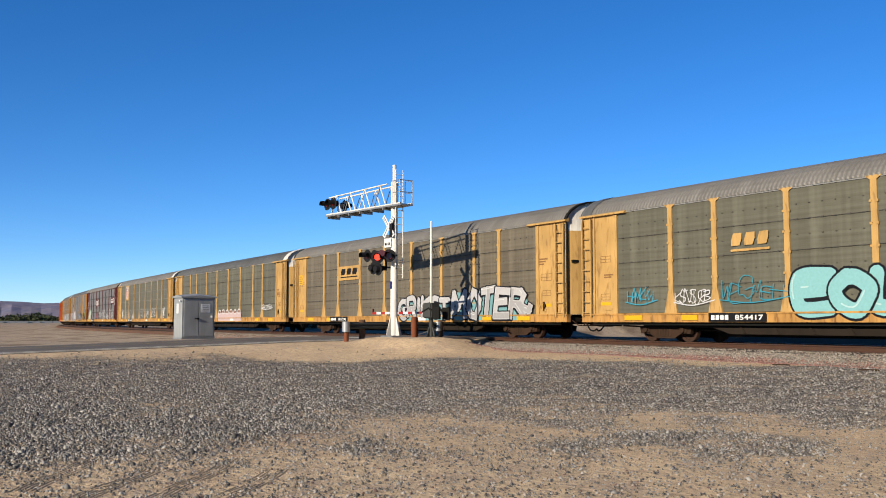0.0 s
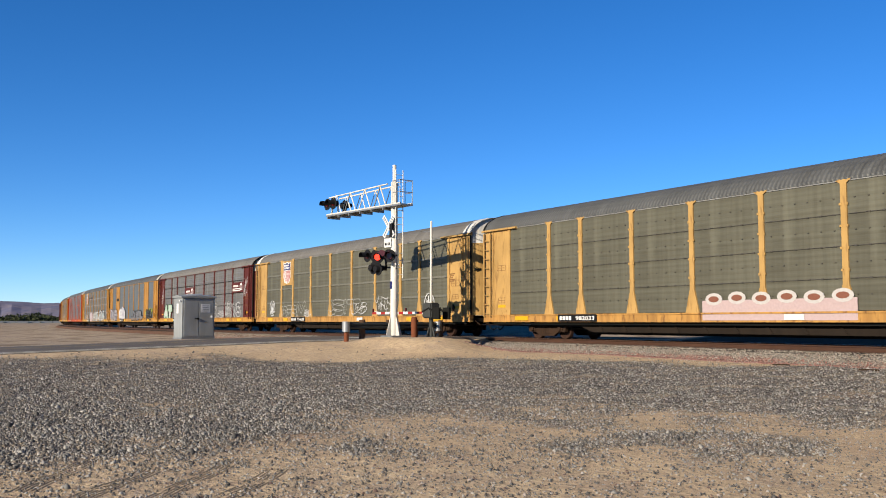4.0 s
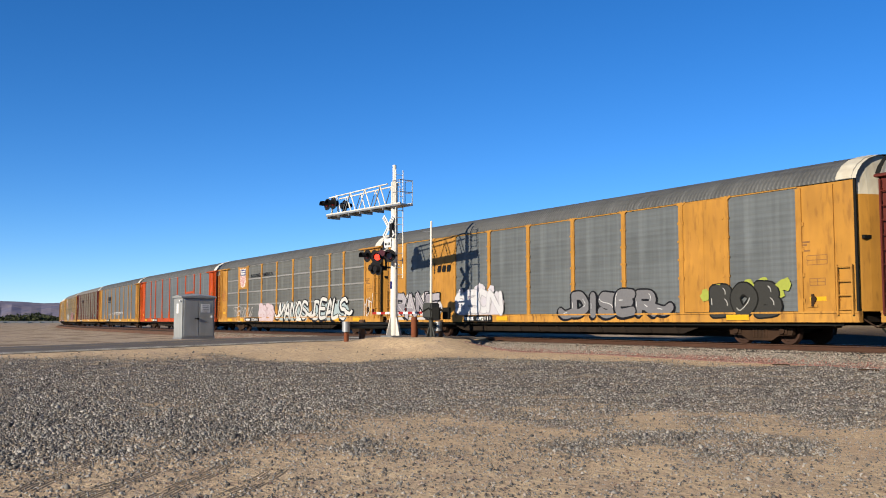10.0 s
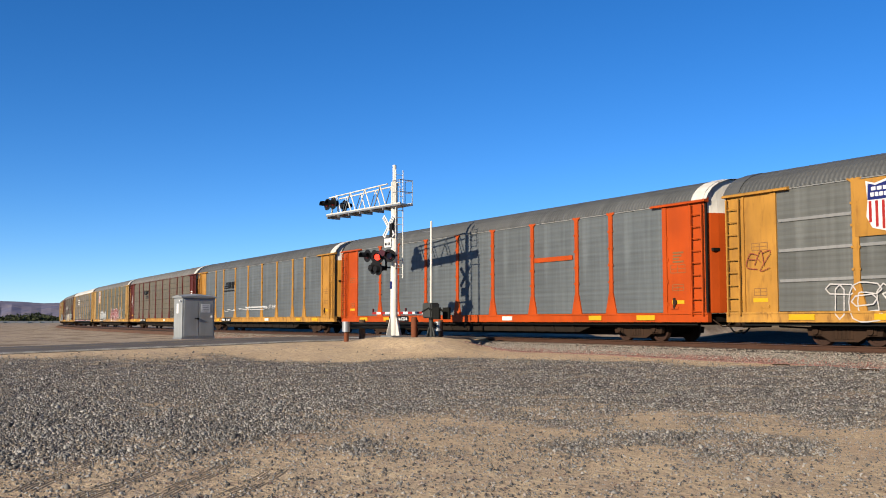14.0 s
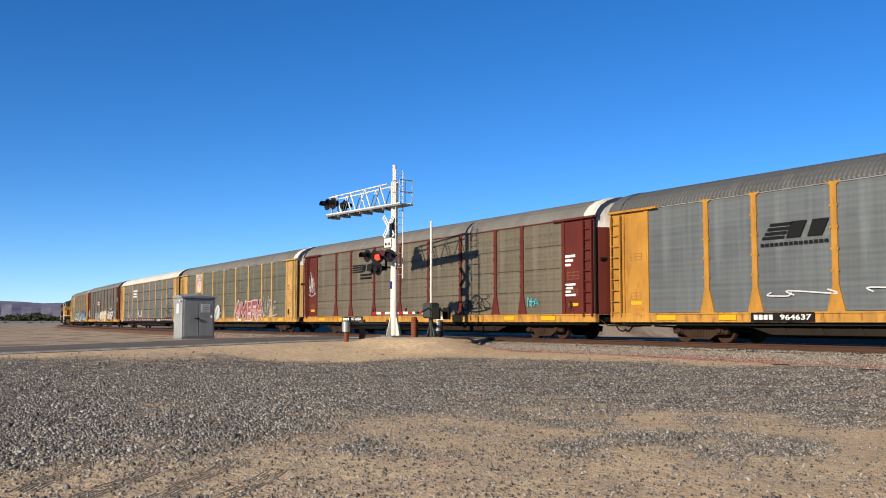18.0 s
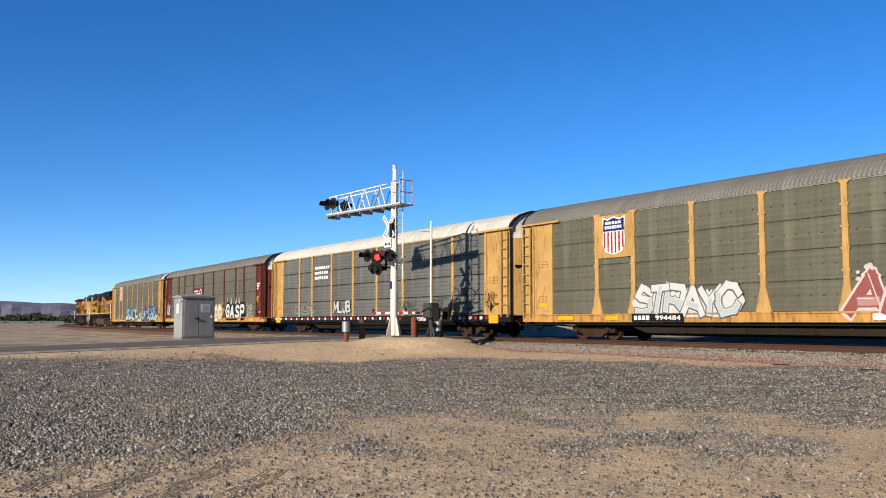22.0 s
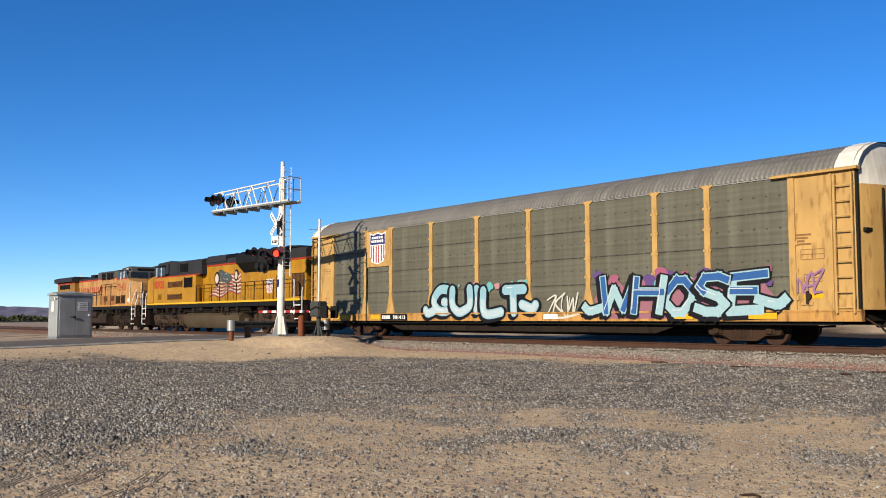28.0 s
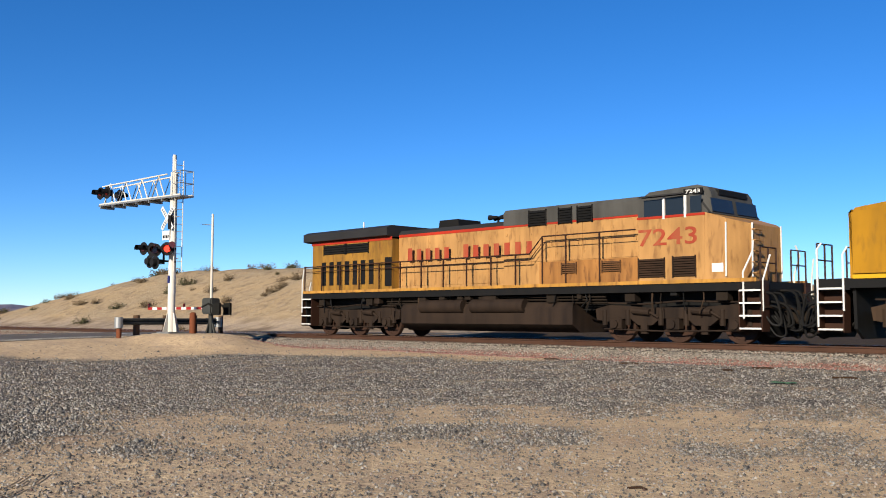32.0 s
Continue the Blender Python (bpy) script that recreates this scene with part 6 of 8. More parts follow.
def horn(car, x, z, m="loco_black", k=1.0):
    b = bmesh.new()
    tube(b, (x, 0, z - 0.1), (x, 0, z + 0.25), 0.04, 8)
    for y, s in ((-0.14, -1), (0.0, 1), (0.14, -1)):
        tube(b, (x - s * 0.15 * k, y, z + 0.3), (x + s * 0.5 * k, y, z + 0.31), 0.06 * k, 10, 0.17 * k)
    part("horn", finish(b), M[m], car)


def bar_word(car, x0, x1, z0, z1, groups, y, m):
    """Company lettering as plain upright blocks."""
    total = sum(groups) + len(groups) - 1
    w = (x1 - x0) / total
    i = 0
    for g in groups:
        for k in range(g):
            b = bmesh.new()
            tall = (z1 - z0) * (1.0 if k else 1.12)
            box(b, x0 + (i + 0.2) * w, x0 + (i + 0.7) * w, y - 0.003, y, z0, z0 + tall)
            part_each("company_mark", b, M[m], car)
            i += 1
        i += 1


# the newer locomotive, cab towards -x
rear_loco = empty("locomotive", "golden yellow diesel locomotive with dark roof and flag emblem", "locomotive", "locomotives at the train's end")
L = rear_loco
underbody(L, 10.4, [(-1.15, 1.15), (-1.42, 0.95), (-1.42, 0.55), (-1.2, 0.25), (1.2, 0.25), (1.42, 0.55), (1.42, 0.95), (1.15, 1.15)], -4.3, 3.35, "tank")
truck(L, -7.3, "truck")
truck(L, 7.3, "truck")
b = bmesh.new()
prism(b, [(-10.42, 1.7), (-10.42, 3.28), (-10.25, 3.46), (-9.1, 3.6), (-9.1, 1.7)], "y", -1.5, 1.5)
bmesh.ops.bevel(b, geom=[e for e in b.edges if abs(e.verts[0].co.y - e.verts[1].co.y) < 0.01 and e.calc_length() > 0.5], offset=0.12, segments=2, affect="EDGES")
part("nose", finish(b), M["loco_yellow"], L, "golden yellow short nose", True)
blk("cab_wall", -9.1, -6.8, -1.52, 1.52, 1.7, 3.46, "loco_yellow", L, "", 0.02)
b = bmesh.new()
prism(b, [(-9.3, 3.46), (-9.12, 4.24), (-8.9, 4.4), (-6.8, 4.48), (-6.8, 3.46)], "y", -1.48, 1.48)
bmesh.ops.bevel(b, geom=[e for e in b.edges if e.calc_length() > 1.5 and abs(e.verts[0].co.y - e.verts[1].co.y) < 0.01], offset=0.18, segments=3, affect="EDGES")
part("cab_roof", finish(b), M["loco_grey"], L, "dark grey cab top", True)
for s in (-1, 1):
    for a, c in ((-9.02, -8.72), (-8.62, -7.98), (-7.85, -7.35)):
        blk("cab_window", a, c, *sorted((s * 1.475, s * 1.495)), 3.55, 4.12, "glass", L, "dark cab window")
    for a in (-8.68, -7.93):
        blk("window_post", a, a + 0.06, *sorted((s * 1.49, s * 1.53)), 3.5, 4.15, "marking", L)
    blk("sun_visor", -8.8, -7.2, *sorted((s * 1.48, s * 1.7)), 4.16, 4.2, "loco_grey", L)
for a, c in ((-1.3, -0.1), (0.1, 1.3)):
    blk("windscreen", -9.31, -9.2, a, c, 3.62, 4.1, "glass", L)
blk("electrical_cabinet", -6.8, -2.45, -1.52, 1.52, 1.7, 3.44, "loco_yellow", L, "", 0.02)
section("cabinet_top", arch_pts(1.4, 3.44, 4.38), -6.8, -1.83, "loco_grey", L, "dark grey equipment hood")
for s in (-1, 1):
    blk("red_stripe", -9.1, -1.85, *sorted((s * 1.525, s * 1.535)), 3.42, 3.48, "loco_red", L)
    louvre(L, -6.66, -4.42, 2.76, 3.12, s * 1.52, 7)
    louvre(L, -6.66, -4.46, 2.0, 2.32, s * 1.52, 7)
    louvre(L, -4.07, -2.91, 2.70, 3.30, s * 1.52, 9, "loco_black")
    louvre(L, -8.3, -7.8, 2.02, 2.36, s * 1.52, 5, "loco_yellow")
    louvre(L, -5.0, -3.9, 3.7, 4.2, s * 1.4, 8, "loco_black")
    blk("hatch", -6.5, -5.4, *sorted((s * 1.4, s * 1.43)), 3.6, 4.2, "loco_grey", L)
b = bmesh.new()
lay(b, "8705", -9.0, -7.36, 2.74, 3.2, -1.528, 0.03)
part("number", b, M["loco_red"], L, "red road number 8705")
section("engine_hood", arch_pts(1.05, 1.7, 3.9, 0.0, 0.02), -2.45, 10.1, "loco_yellow", L, "golden yellow engine hood")
section("hood_roof", arch_pts(1.07, 3.93, 4.28), -2.0, 3.2, "loco_grey", L)
section("roof_box", arch_pts(1.12, 4.1, 4.5), -1.8, 0.9, "loco_grey", L)
section("rear_roof", arch_pts(1.07, 3.82, 4.4), 8.5, 10.1, "loco_grey", L)
section("radiator", [(-1.08, 3.35), (-1.56, 3.85), (-1.56, 4.28), (-1.2, 4.5), (1.2, 4.5), (1.56, 4.28), (1.56, 3.85), (1.08, 3.35)], 3.15, 8.5, "loco_black", L, "black flared radiator section")
for k in range(3):
    b = bmesh.new()
    tube(b, (4.2 + k * 1.65, 0, 4.48), (4.2 + k * 1.65, 0, 4.62), 0.72, 20)
    part("cooling_fan", finish(b), M["loco_black"], L)
for s in (-1, 1):
    blk("red_stripe", -1.85, 3.15, *sorted((s * 1.072, s * 1.085)), 3.9, 3.97, "loco_red", L)
    blk("red_stripe", 8.5, 10.1, *sorted((s * 1.072, s * 1.085)), 3.8, 3.87, "loco_red", L)
    door_seams(L, -2.3, 6.8, 9, s * 1.05, 1.95, 3.28, "loco_yellow")
    blk("hood_vent", 6.98, 7.61, *sorted((s * 1.05, s * 1.07)), 1.91, 3.08, "loco_black", L)
    louvre(L, 8.68, 9.9, 1.92, 3.1, s * 1.05, 9, "grille", True)
    railing(L, [(-2.4, 2.78), (9.6, 2.78)], s * 1.48, [-2.35 + 1.085 * i for i in range(12)], 1.7)
blk("red_stripe", 10.1, 10.115, -1.05, 1.05, 3.8, 3.87, "loco_red", L)
for k in range(7):
    b = bmesh.new()
    pipe(b, [(10.1, -0.85, 2.0 + k * 0.32), (10.2, -0.8, 2.0 + k * 0.32), (10.2, -0.4, 2.0 + k * 0.32), (10.1, -0.35, 2.0 + k * 0.32)], 0.018)
    part("ladder_rung", finish(b), M["loco_black"], L)
shield(L, 6.22, 2.52, 0.74, 0.78, -1.075)
# flag emblem: a faded waving flag with two dark rings
for k in range(11):
    b = bmesh.new()
    rows = []
    for i in range(25):
        u = i / 24
        x = -1.35 + 4.15 * u + 0.13 * k * (1 - u)
        z = 2.0 + (0.085 + 0.022 * u) * k + 0.12 * math.sin(u * 11.0 + 0.6 + 0.1 * k) + 0.28 * u
        rows.append([(x, -1.09, z), (x, -1.09, z + 0.088 + 0.022 * u)])
    quads(b, rows)
    part("flag_stripe", b, M["flag_red" if k % 2 == 0 else "flag_white"], L)
b = bmesh.new()
prism(b, [(-0.45, 2.85), (0.3, 2.95), (1.1, 2.8), (1.75, 3.05), (1.5, 3.35), (0.7, 3.5), (0.2, 3.66), (-0.1, 3.6)], "y", -1.096, -1.092)
part("flag_field", b, M["flag_blue"], L)
rng = random.Random(5)
for k in range(16):
    x, z = rng.uniform(-0.1, 1.2), rng.uniform(2.98, 3.4)
    b = bmesh.new()
    box(b, x, x + 0.05, -1.098, -1.0965, z, z + 0.05)
    part("flag_star", b, M["flag_white"], L)
for cx, cz, rx, rz in ((-0.3, 3.12, 0.36, 0.42), (2.25, 3.24, 0.26, 0.34)):
    for grow, m, dy in ((1.0, "loco_black", 0.0), (0.66, "flag_white", 0.004)):
        b = bmesh.new()
        prism(b, [(cx + rx * grow * math.cos(i * 0.3927) - 0.12 * dy * 100 * rx, cz + rz * grow * math.sin(i * 0.3927)) for i in range(16)], "y", -1.102 - dy, -1.099 - dy)
        part("flag_ring", b, M[m], L)
horn(L, 1.9, 4.4, "loco_black", 0.6)
blk("horn_bracket", 1.85, 1.95, -0.05, 0.05, 4.25, 4.6, "loco_black", L)
steps(L, 9.75, 1)
blk("porch", -11.3, -10.4, -1.48, 1.48, 1.42, 1.7, "loco_black", L, "dark end platform")
b = bmesh.new()
prism(b, [(-1.35, 1.44), (1.35, 1.44), (1.3, 0.5), (0.9, 0.22), (-0.9, 0.22), (-1.3, 0.5)], "x", -11.36, -11.28)
part("pilot", finish(b), M["loco_black"], L)
steps(L, -11.2, 1)
end_fittings(L, -11.32, -1)
for s in (-1, 1):
    grab(L, [(-11.2, s * 1.5, 0.5), (-11.2, s * 1.5, 2.45), (-11.1, s * 1.45, 2.62)])
    grab(L, [(-10.55, s * 1.5, 0.9), (-10.55, s * 1.5, 2.3), (-10.45, s * 1.45, 2.5)])
for s in (-1, 1):
    grab(L, [(9.68, s * 1.5, 1.0), (9.68, s * 1.5, 2.7), (9.5, s * 1.48, 2.78)])
    grab(L, [(10.4, s * 1.45, 1.1), (10.4, s * 1.45, 2.2), (10.3, s * 1.2, 2.75)])
b = bmesh.new()
pipe(b, [(10.38, -1.4, 1.7), (10.38, -1.4, 2.7), (10.38, 1.4, 2.7), (10.38, 1.4, 1.7)], 0.025)
part("handrail", finish(b), M["rail_dark"], L)

# the older locomotive, cab towards +x
last_loco = empty("locomotive", "sun-faded peach yellow diesel locomotive with red lettering blocks", "locomotive", "locomotives at the train's end")
L = last_loco
underbody(L, 10.2, [(-1.3, 1.2), (-1.42, 1.0), (-1.42, 0.5), (-1.0, 0.25), (1.0, 0.25), (1.42, 0.5), (1.42, 1.0), (1.3, 1.2)], -4.1, 3.9, "truck_dark", "sill_deep")
truck(L, -7.25, "truck_dark")
truck(L, 7.3, "truck_dark")
for s in (-1, 1):
    for a, c in ((-3.0, -0.85), (-0.45, 1.95)):
        b = bmesh.new()
        tube(b, (a, s * 1.36, 1.1), (c, s * 1.36, 1.1), 0.24, 14)
        part("air_tank", finish(b), M["truck_dark"], L, "rusty air reservoir", True)
section("radiator_hood", arch_pts(1.35, 1.7, 3.7, 0.0, 0.02), -9.7, -4.7, "loco_worn", L, "dirty yellow radiator end of the hood")
section("radiator_roof", [(-1.3, 3.78), (-1.58, 3.82), (-1.58, 4.12), (-1.35, 4.22), (1.35, 4.22), (1.58, 4.12), (1.58, 3.82), (1.3, 3.78)], -10.05, -4.75, "loco_grey", L, "overhanging dark grey radiator roof")
section("engine_hood", arch_pts(1.0, 1.7, 3.86, 0.0, 0.03), -4.7, 0.8, "loco_faded", L, "faded peach engine hood")
section("hood_roof", arch_pts(1.0, 3.84, 4.0, 0.06), -4.7, 0.8, "loco_grey", L)
section("equipment_hood", arch_pts(1.15, 1.7, 3.82, 0.0, 0.02), 0.8, 6.4, "loco_faded", L)
section("equipment_top", arch_pts(1.17, 3.8, 4.34, 0.08), 0.8, 6.4, "loco_dusty", L, "dark grey raised hood")
b = bmesh.new()
prism(b, [(-2.95, 4.0), (-2.9, 4.3), (-1.95, 4.3), (-1.88, 4.0)], "y", -0.6, 0.6)
part("exhaust", finish(b), M["loco_black"], L)
horn(L, -0.5, 3.98, "loco_black", 0.6)
blk("antenna", -8.05, -8.0, -0.02, 0.02, 4.2, 4.65, "marking", L)
for s in (-1, 1):
    blk("red_stripe", -9.75, -4.7, *sorted((s * 1.35, s * 1.37)), 3.66, 3.78, "loco_red", L)
    blk("red_stripe", -4.7, 0.8, *sorted((s * 1.0, s * 1.015)), 3.74, 3.84, "loco_red", L)
    blk("red_stripe", 0.8, 6.4, *sorted((s * 1.15, s * 1.165)), 3.74, 3.83, "loco_red", L)
    louvre(L, -8.9, -7.55, 3.25, 3.62, s * 1.35, 4, "loco_black")
    louvre(L, -7.45, -6.1, 3.25, 3.62, s * 1.35, 4, "loco_black")
    for i in range(7):
        blk("radiator_grille", -9.05 + i * 0.5, -8.78 + i * 0.5, *sorted((s * 1.35, s * 1.365)), 2.0, 2.95, "loco_black", L)
    blk("hood_vent", -5.1, -4.72, *sorted((s * 1.35, s * 1.37)), 1.9, 3.0, "loco_black", L)
    door_seams(L, -4.55, 0.75, 7, s * 1.0, 1.9, 3.68, "loco_faded")
    door_seams(L, 0.9, 6.3, 5, s * 1.15, 2.55, 3.7, "loco_faded")
    blk("battery_box", 2.6, 6.35, *sorted((s * 1.15, s * 1.47)), 1.7, 2.5, "loco_rusty", L, "rust-browned battery box", 0.02)
    for a, c in ((3.55, 4.1), (5.1, 5.75)):
        louvre(L, a, c, 2.1, 2.42, s * 1.47, 5)
    for a, c in ((1.95, 2.65), (3.2, 3.7), (3.95, 4.5)):
        louvre(L, a, c, 3.72, 4.22, s * 1.17, 6, "loco_black")
    railing(L, [(-10.1, 2.78), (2.2, 2.78), (2.75, 3.32), (6.3, 3.32)], s * 1.48, [-10.05, -8.9, -7.7, -6.5, -5.3, -4.1, -2.95, -1.8, -0.65, 0.5, 1.6, 2.75, 3.7, 5.0], 1.7)
blk("cab_wall", 6.4, 8.6, -1.52, 1.52, 1.7, 3.64, "loco_faded", L, "", 0.02)
b = bmesh.new()
prism(b, [(6.4, 3.64), (6.4, 4.3), (6.6, 4.42), (8.2, 4.5), (8.5, 4.42), (8.62, 4.25), (8.72, 3.64)], "y", -1.48, 1.48)
bmesh.ops.bevel(b, geom=[e for e in b.edges if abs(e.verts[0].co.y - e.verts[1].co.y) < 0.01 and e.verts[0].co.z > 4.15 and e.verts[1].co.z > 4.15], offset=0.3, segments=3, affect="EDGES")
part("cab_roof", finish(b), M["loco_dusty"], L, "dusty grey cab roof", True)
b = bmesh.new()
outline = [(8.6, 1.52), (9.22, 1.5), (9.66, 0.85), (9.66, -0.85), (9.22, -1.5), (8.6, -1.52)]
lowv = [b.verts.new((x, y, 1.7)) for x, y in outline]
topv = [b.verts.new((x, y * 0.98, 3.66 - 0.36 * (x - 8.6) / 1.08)) for x, y in outline]
b.faces.new(lowv)
b.faces.new(topv)
for i in range(6):
    b.faces.new((lowv[i], lowv[(i + 1) % 6], topv[(i + 1) % 6], topv[i]))
part("nose", finish(b), M["loco_faded"], L, "faded peach wide nose")
for s in (-1, 1):
    for x, y in ((9.23, 1.51), (9.67, 0.86)):
        b = bmesh.new()
        tube(b, (x, s * y, 1.85), (x, s * y * 0.98, 3.34), 0.025, 6)
        part("nose_edge", finish(b), M["marking"], L, "white nose edge strip")
    blk("red_stripe", 6.4, 8.62, *sorted((s * 1.522, s * 1.532)), 3.58, 3.65, "loco_red", L)
    for a, c in ((6.62, 7.25), (7.35, 7.95), (8.15, 8.5)):
        blk("cab_window", a, c, *sorted((s * 1.475, s * 1.5)), 3.58 if c < 8 else 3.68, 4.14, "glass", L, "dark cab window")
    for a in (7.27, 7.97):
        blk("window_post", a, a + 0.07, *sorted((s * 1.49, s * 1.54)), 3.55, 4.18, "marking", L)
    blk("sun_visor", 6.6, 8.0, *sorted((s * 1.48, s * 1.72)), 4.2, 4.24, "loco_grey", L)
    louvre(L, 6.45, 7.3, 1.88, 2.42, s * 1.52, 8, "rust")
    louvre(L, 7.6, 8.3, 1.88, 2.45, s * 1.52, 8, "rust")
    blk("notice", 8.8, 9.15, *sorted((s * 1.495, s * 1.51)), 1.98, 2.22, "marking", L, "white notice plate")
for a, c in ((-1.3, -0.1), (0.1, 1.3)):
    b = bmesh.new()
    v = [b.verts.new(p) for p in ((8.735, a, 3.70), (8.735, c, 3.70), (8.67, c, 4.08), (8.67, a, 4.08))]
    b.faces.new(v)
    part("windscreen", b, M["glass"], L, "dark windscreen")
b = bmesh.new()
box(b, 8.5, 8.66, -0.8, 0.8, 4.2, 4.36)
part("number_board", finish(b), M["loco_black"], L)
b = bmesh.new()
lay(b, "7243", 6.45, 8.36, 2.8, 3.28, -1.53, 0.01)
part("number", b, M["loco_letter"], L, "red road number 7243")
bar_word(L, -4.1, 2.2, 2.82, 3.24, (5, 7), -1.178, "loco_letter")
for k in range(5):
    b = bmesh.new()
    pipe(b, [(9.68, -0.9, 1.95 + k * 0.3), (9.76, -0.86, 1.95 + k * 0.3), (9.76, -0.5, 1.95 + k * 0.3), (9.68, -0.46, 1.95 + k * 0.3)], 0.018)
    part("ladder_rung", finish(b), M["loco_faded"], L)
steps(L, 9.6, 1)
steps(L, -10.2, 1)
end_fittings(L, 10.2, 1)
for s in (-1, 1):
    grab(L, [(9.72, s * 1.5, 0.7), (9.72, s * 1.5, 1.95), (9.95, s * 1.4, 2.5), (9.9, s * 1.25, 2.8)])
    grab(L, [(10.25, s * 1.45, 0.9), (10.25, s * 1.45, 1.7), (10.4, s * 1.3, 2.4)])
    grab(L, [(-10.2, s * 1.5, 0.9), (-10.2, s * 1.5, 2.2), (-10.1, s * 1.48, 2.75)])
    grab(L, [(-10.45, s * 1.1, 1.0), (-10.6, s * 0.9, 1.6), (-10.4, s * 0.9, 2.2)])
# white number on the cab-end board, seen from the side
b = bmesh.new()
box(b, 7.85, 8.45, -1.35, -1.3, 4.22, 4.38)
part("number_board", finish(b), M["loco_black"], L)
b = bmesh.new()
lay(b, "7243", 7.92, 8.38, 4.25, 4.35, -1.356, 0.02)
part("number", b, M["marking"], L, "small white number")
# hoses, sand pipes and boxes hung along both frames
for L, seed in ((rear_loco, 3), (last_loco, 9)):
    rng = random.Random(seed)
    for s in (-1, 1):
        for k in range(26):
            x = rng.uniform(-9.6, 9.4)
            b = bmesh.new()
            if k % 3 == 0:
                w, h = rng.uniform(0.15, 0.5), rng.uniform(0.12, 0.3)
                box(b, x, x + w, *sorted((s * rng.uniform(1.1, 1.2), s * 1.44)), 1.46 - h, 1.46, bevel=0.02)
                part("frame_box", finish(b), M[rng.choice(("under", "truck_dark", "loco_black"))], L)
            else:
                z = rng.uniform(0.75, 1.1)
                pipe(b, [(x, s * 1.4, 1.46), (x + rng.uniform(-0.1, 0.1), s * 1.42, 1.25), (x + rng.uniform(-0.18, 0.18), s * 1.36, z)], rng.uniform(0.014, 0.03))
                part("hose", finish(b), M[rng.choice(("loco_black", "under", "truck"))], L)
# ---- level crossing ----
M["galvanised"] = painted("galvanised steel", (0.227, 0.233, 0.233), 0.45, (0.108, 0.098, 0.081), 0.35, 0.6)
M["alu"] = painted("dull aluminium cabinet skin", (0.244, 0.252, 0.246), 0.5, (0.126, 0.118, 0.104), 0.4, 0.3)
M["gear"] = painted("weathered dark grey housing", (0.035, 0.037, 0.035), 0.6, (0.016, 0.015, 0.014), 0.5)
M["lamp_black"] = plain("matt black lamp paint", (0.008, 0.008, 0.009), 0.75)
M["lamp_red"] = plain("glowing red lens", (1.0, 0.045, 0.02), 0.3, 0.0, 1.5)
M["lens_dark"] = plain("unlit dark red lens", (0.048, 0.004, 0.003), 0.25)
M["post_wood"] = painted("weathered brown post wood", (0.065, 0.038, 0.023), 0.9, (0.038, 0.025, 0.016), 0.5)
M["post_rust"] = painted("rust-red steel post", (0.108, 0.035, 0.016), 0.85, (0.043, 0.019, 0.011), 0.5)
M["concrete"] = painted("dusty concrete", (0.206, 0.184, 0.152), 0.9, (0.108, 0.087, 0.065), 0.4)
M["sign_white"] = plain("white sign sheet", (0.475, 0.475, 0.462), 0.5)

SIG = Vector((-35.08, 19.0, 0.075))
ARM = Vector((-0.993, -0.12, 0.0))
FRONT = Vector((0.12, -0.993, 0.0))
UP = Vector((0, 0, 1))


def obox(bm, c, u, v, w, a, b, h, mat=0):
    """A box about c with half sizes a, b, h along u, v, w."""
    vs = [bm.verts.new(c + u * (a * i) + v * (b * j) + w * (h * k)) for i in (-1, 1) for j in (-1, 1) for k in (-1, 1)]
    for q in ((0, 1, 3, 2), (4, 6, 7, 5), (0, 4, 5, 1), (2, 3, 7, 6), (0, 2, 6, 4), (1, 5, 7, 3)):
        bm.faces.new([vs[i] for i in q]).material_index = mat


def opart(name, c, u, v, w, a, b, h, m, parent, label=""):
    bm = bmesh.new()
    obox(bm, c, u, v, w, a, b, h)
    return part(name, finish(bm), M[m], parent, label)


SHUTTERS = []


def signal_lamp(parent, at, way, lit):
    """A round lamp unit: black backing disc, can, half-round hood and red lens."""
    way = way.normalized()
    side = way.cross(UP).normalized()
    bm = bmesh.new()
    tube(bm, at - way * 0.02, at, 0.29, 20)
    tube(bm, at - way * 0.2, at - way * 0.02, 0.15, 12, 0.17)
    lamp = part("lamp", finish(bm), M["lamp_black"], parent, "black signal lamp with round backing")
    bm = bmesh.new()
    rows = []
    for d, r in ((0.0, 0.165), (0.36, 0.15)):
        rows.append([at + way * d + (side * math.cos(a) + UP * math.sin(a)) * r for a in [math.radians(-25 + 230 * i / 14) for i in range(15)]])
    quads(bm, rows)
    part("hood", bm, M["lamp_black"], lamp)
    bm = bmesh.new()
    tube(bm, at, at + way * 0.03, 0.145, 16, 0.12)
    lens = part("lens", finish(bm), M["lamp_red" if lit else "lens_dark"], lamp, "lit red lens" if lit else "dark red lens")
    if lit:
        # added disc: swings over the ever-glowing lens so the lamp seems to flash
        bm = bmesh.new()
        tube(bm, Vector((0, -0.2, 0.035)), Vector((0, -0.2, 0.045)), 0.15, 18)
        obox(bm, Vector((0, -0.06, 0.04)), Vector((1, 0, 0)), Vector((0, 1, 0)), Vector((0, 0, 1)), 0.02, 0.09, 0.004)
        shutter = part("shutter", finish(bm), M["lens_dark"], lamp, "dark disc added to cover the lens between flashes")
        rest = Matrix.Translation(at + UP * 0.2) @ Matrix((-side, UP, way)).transposed().to_4x4()
        SHUTTERS.append((shutter, rest))
    return lamp


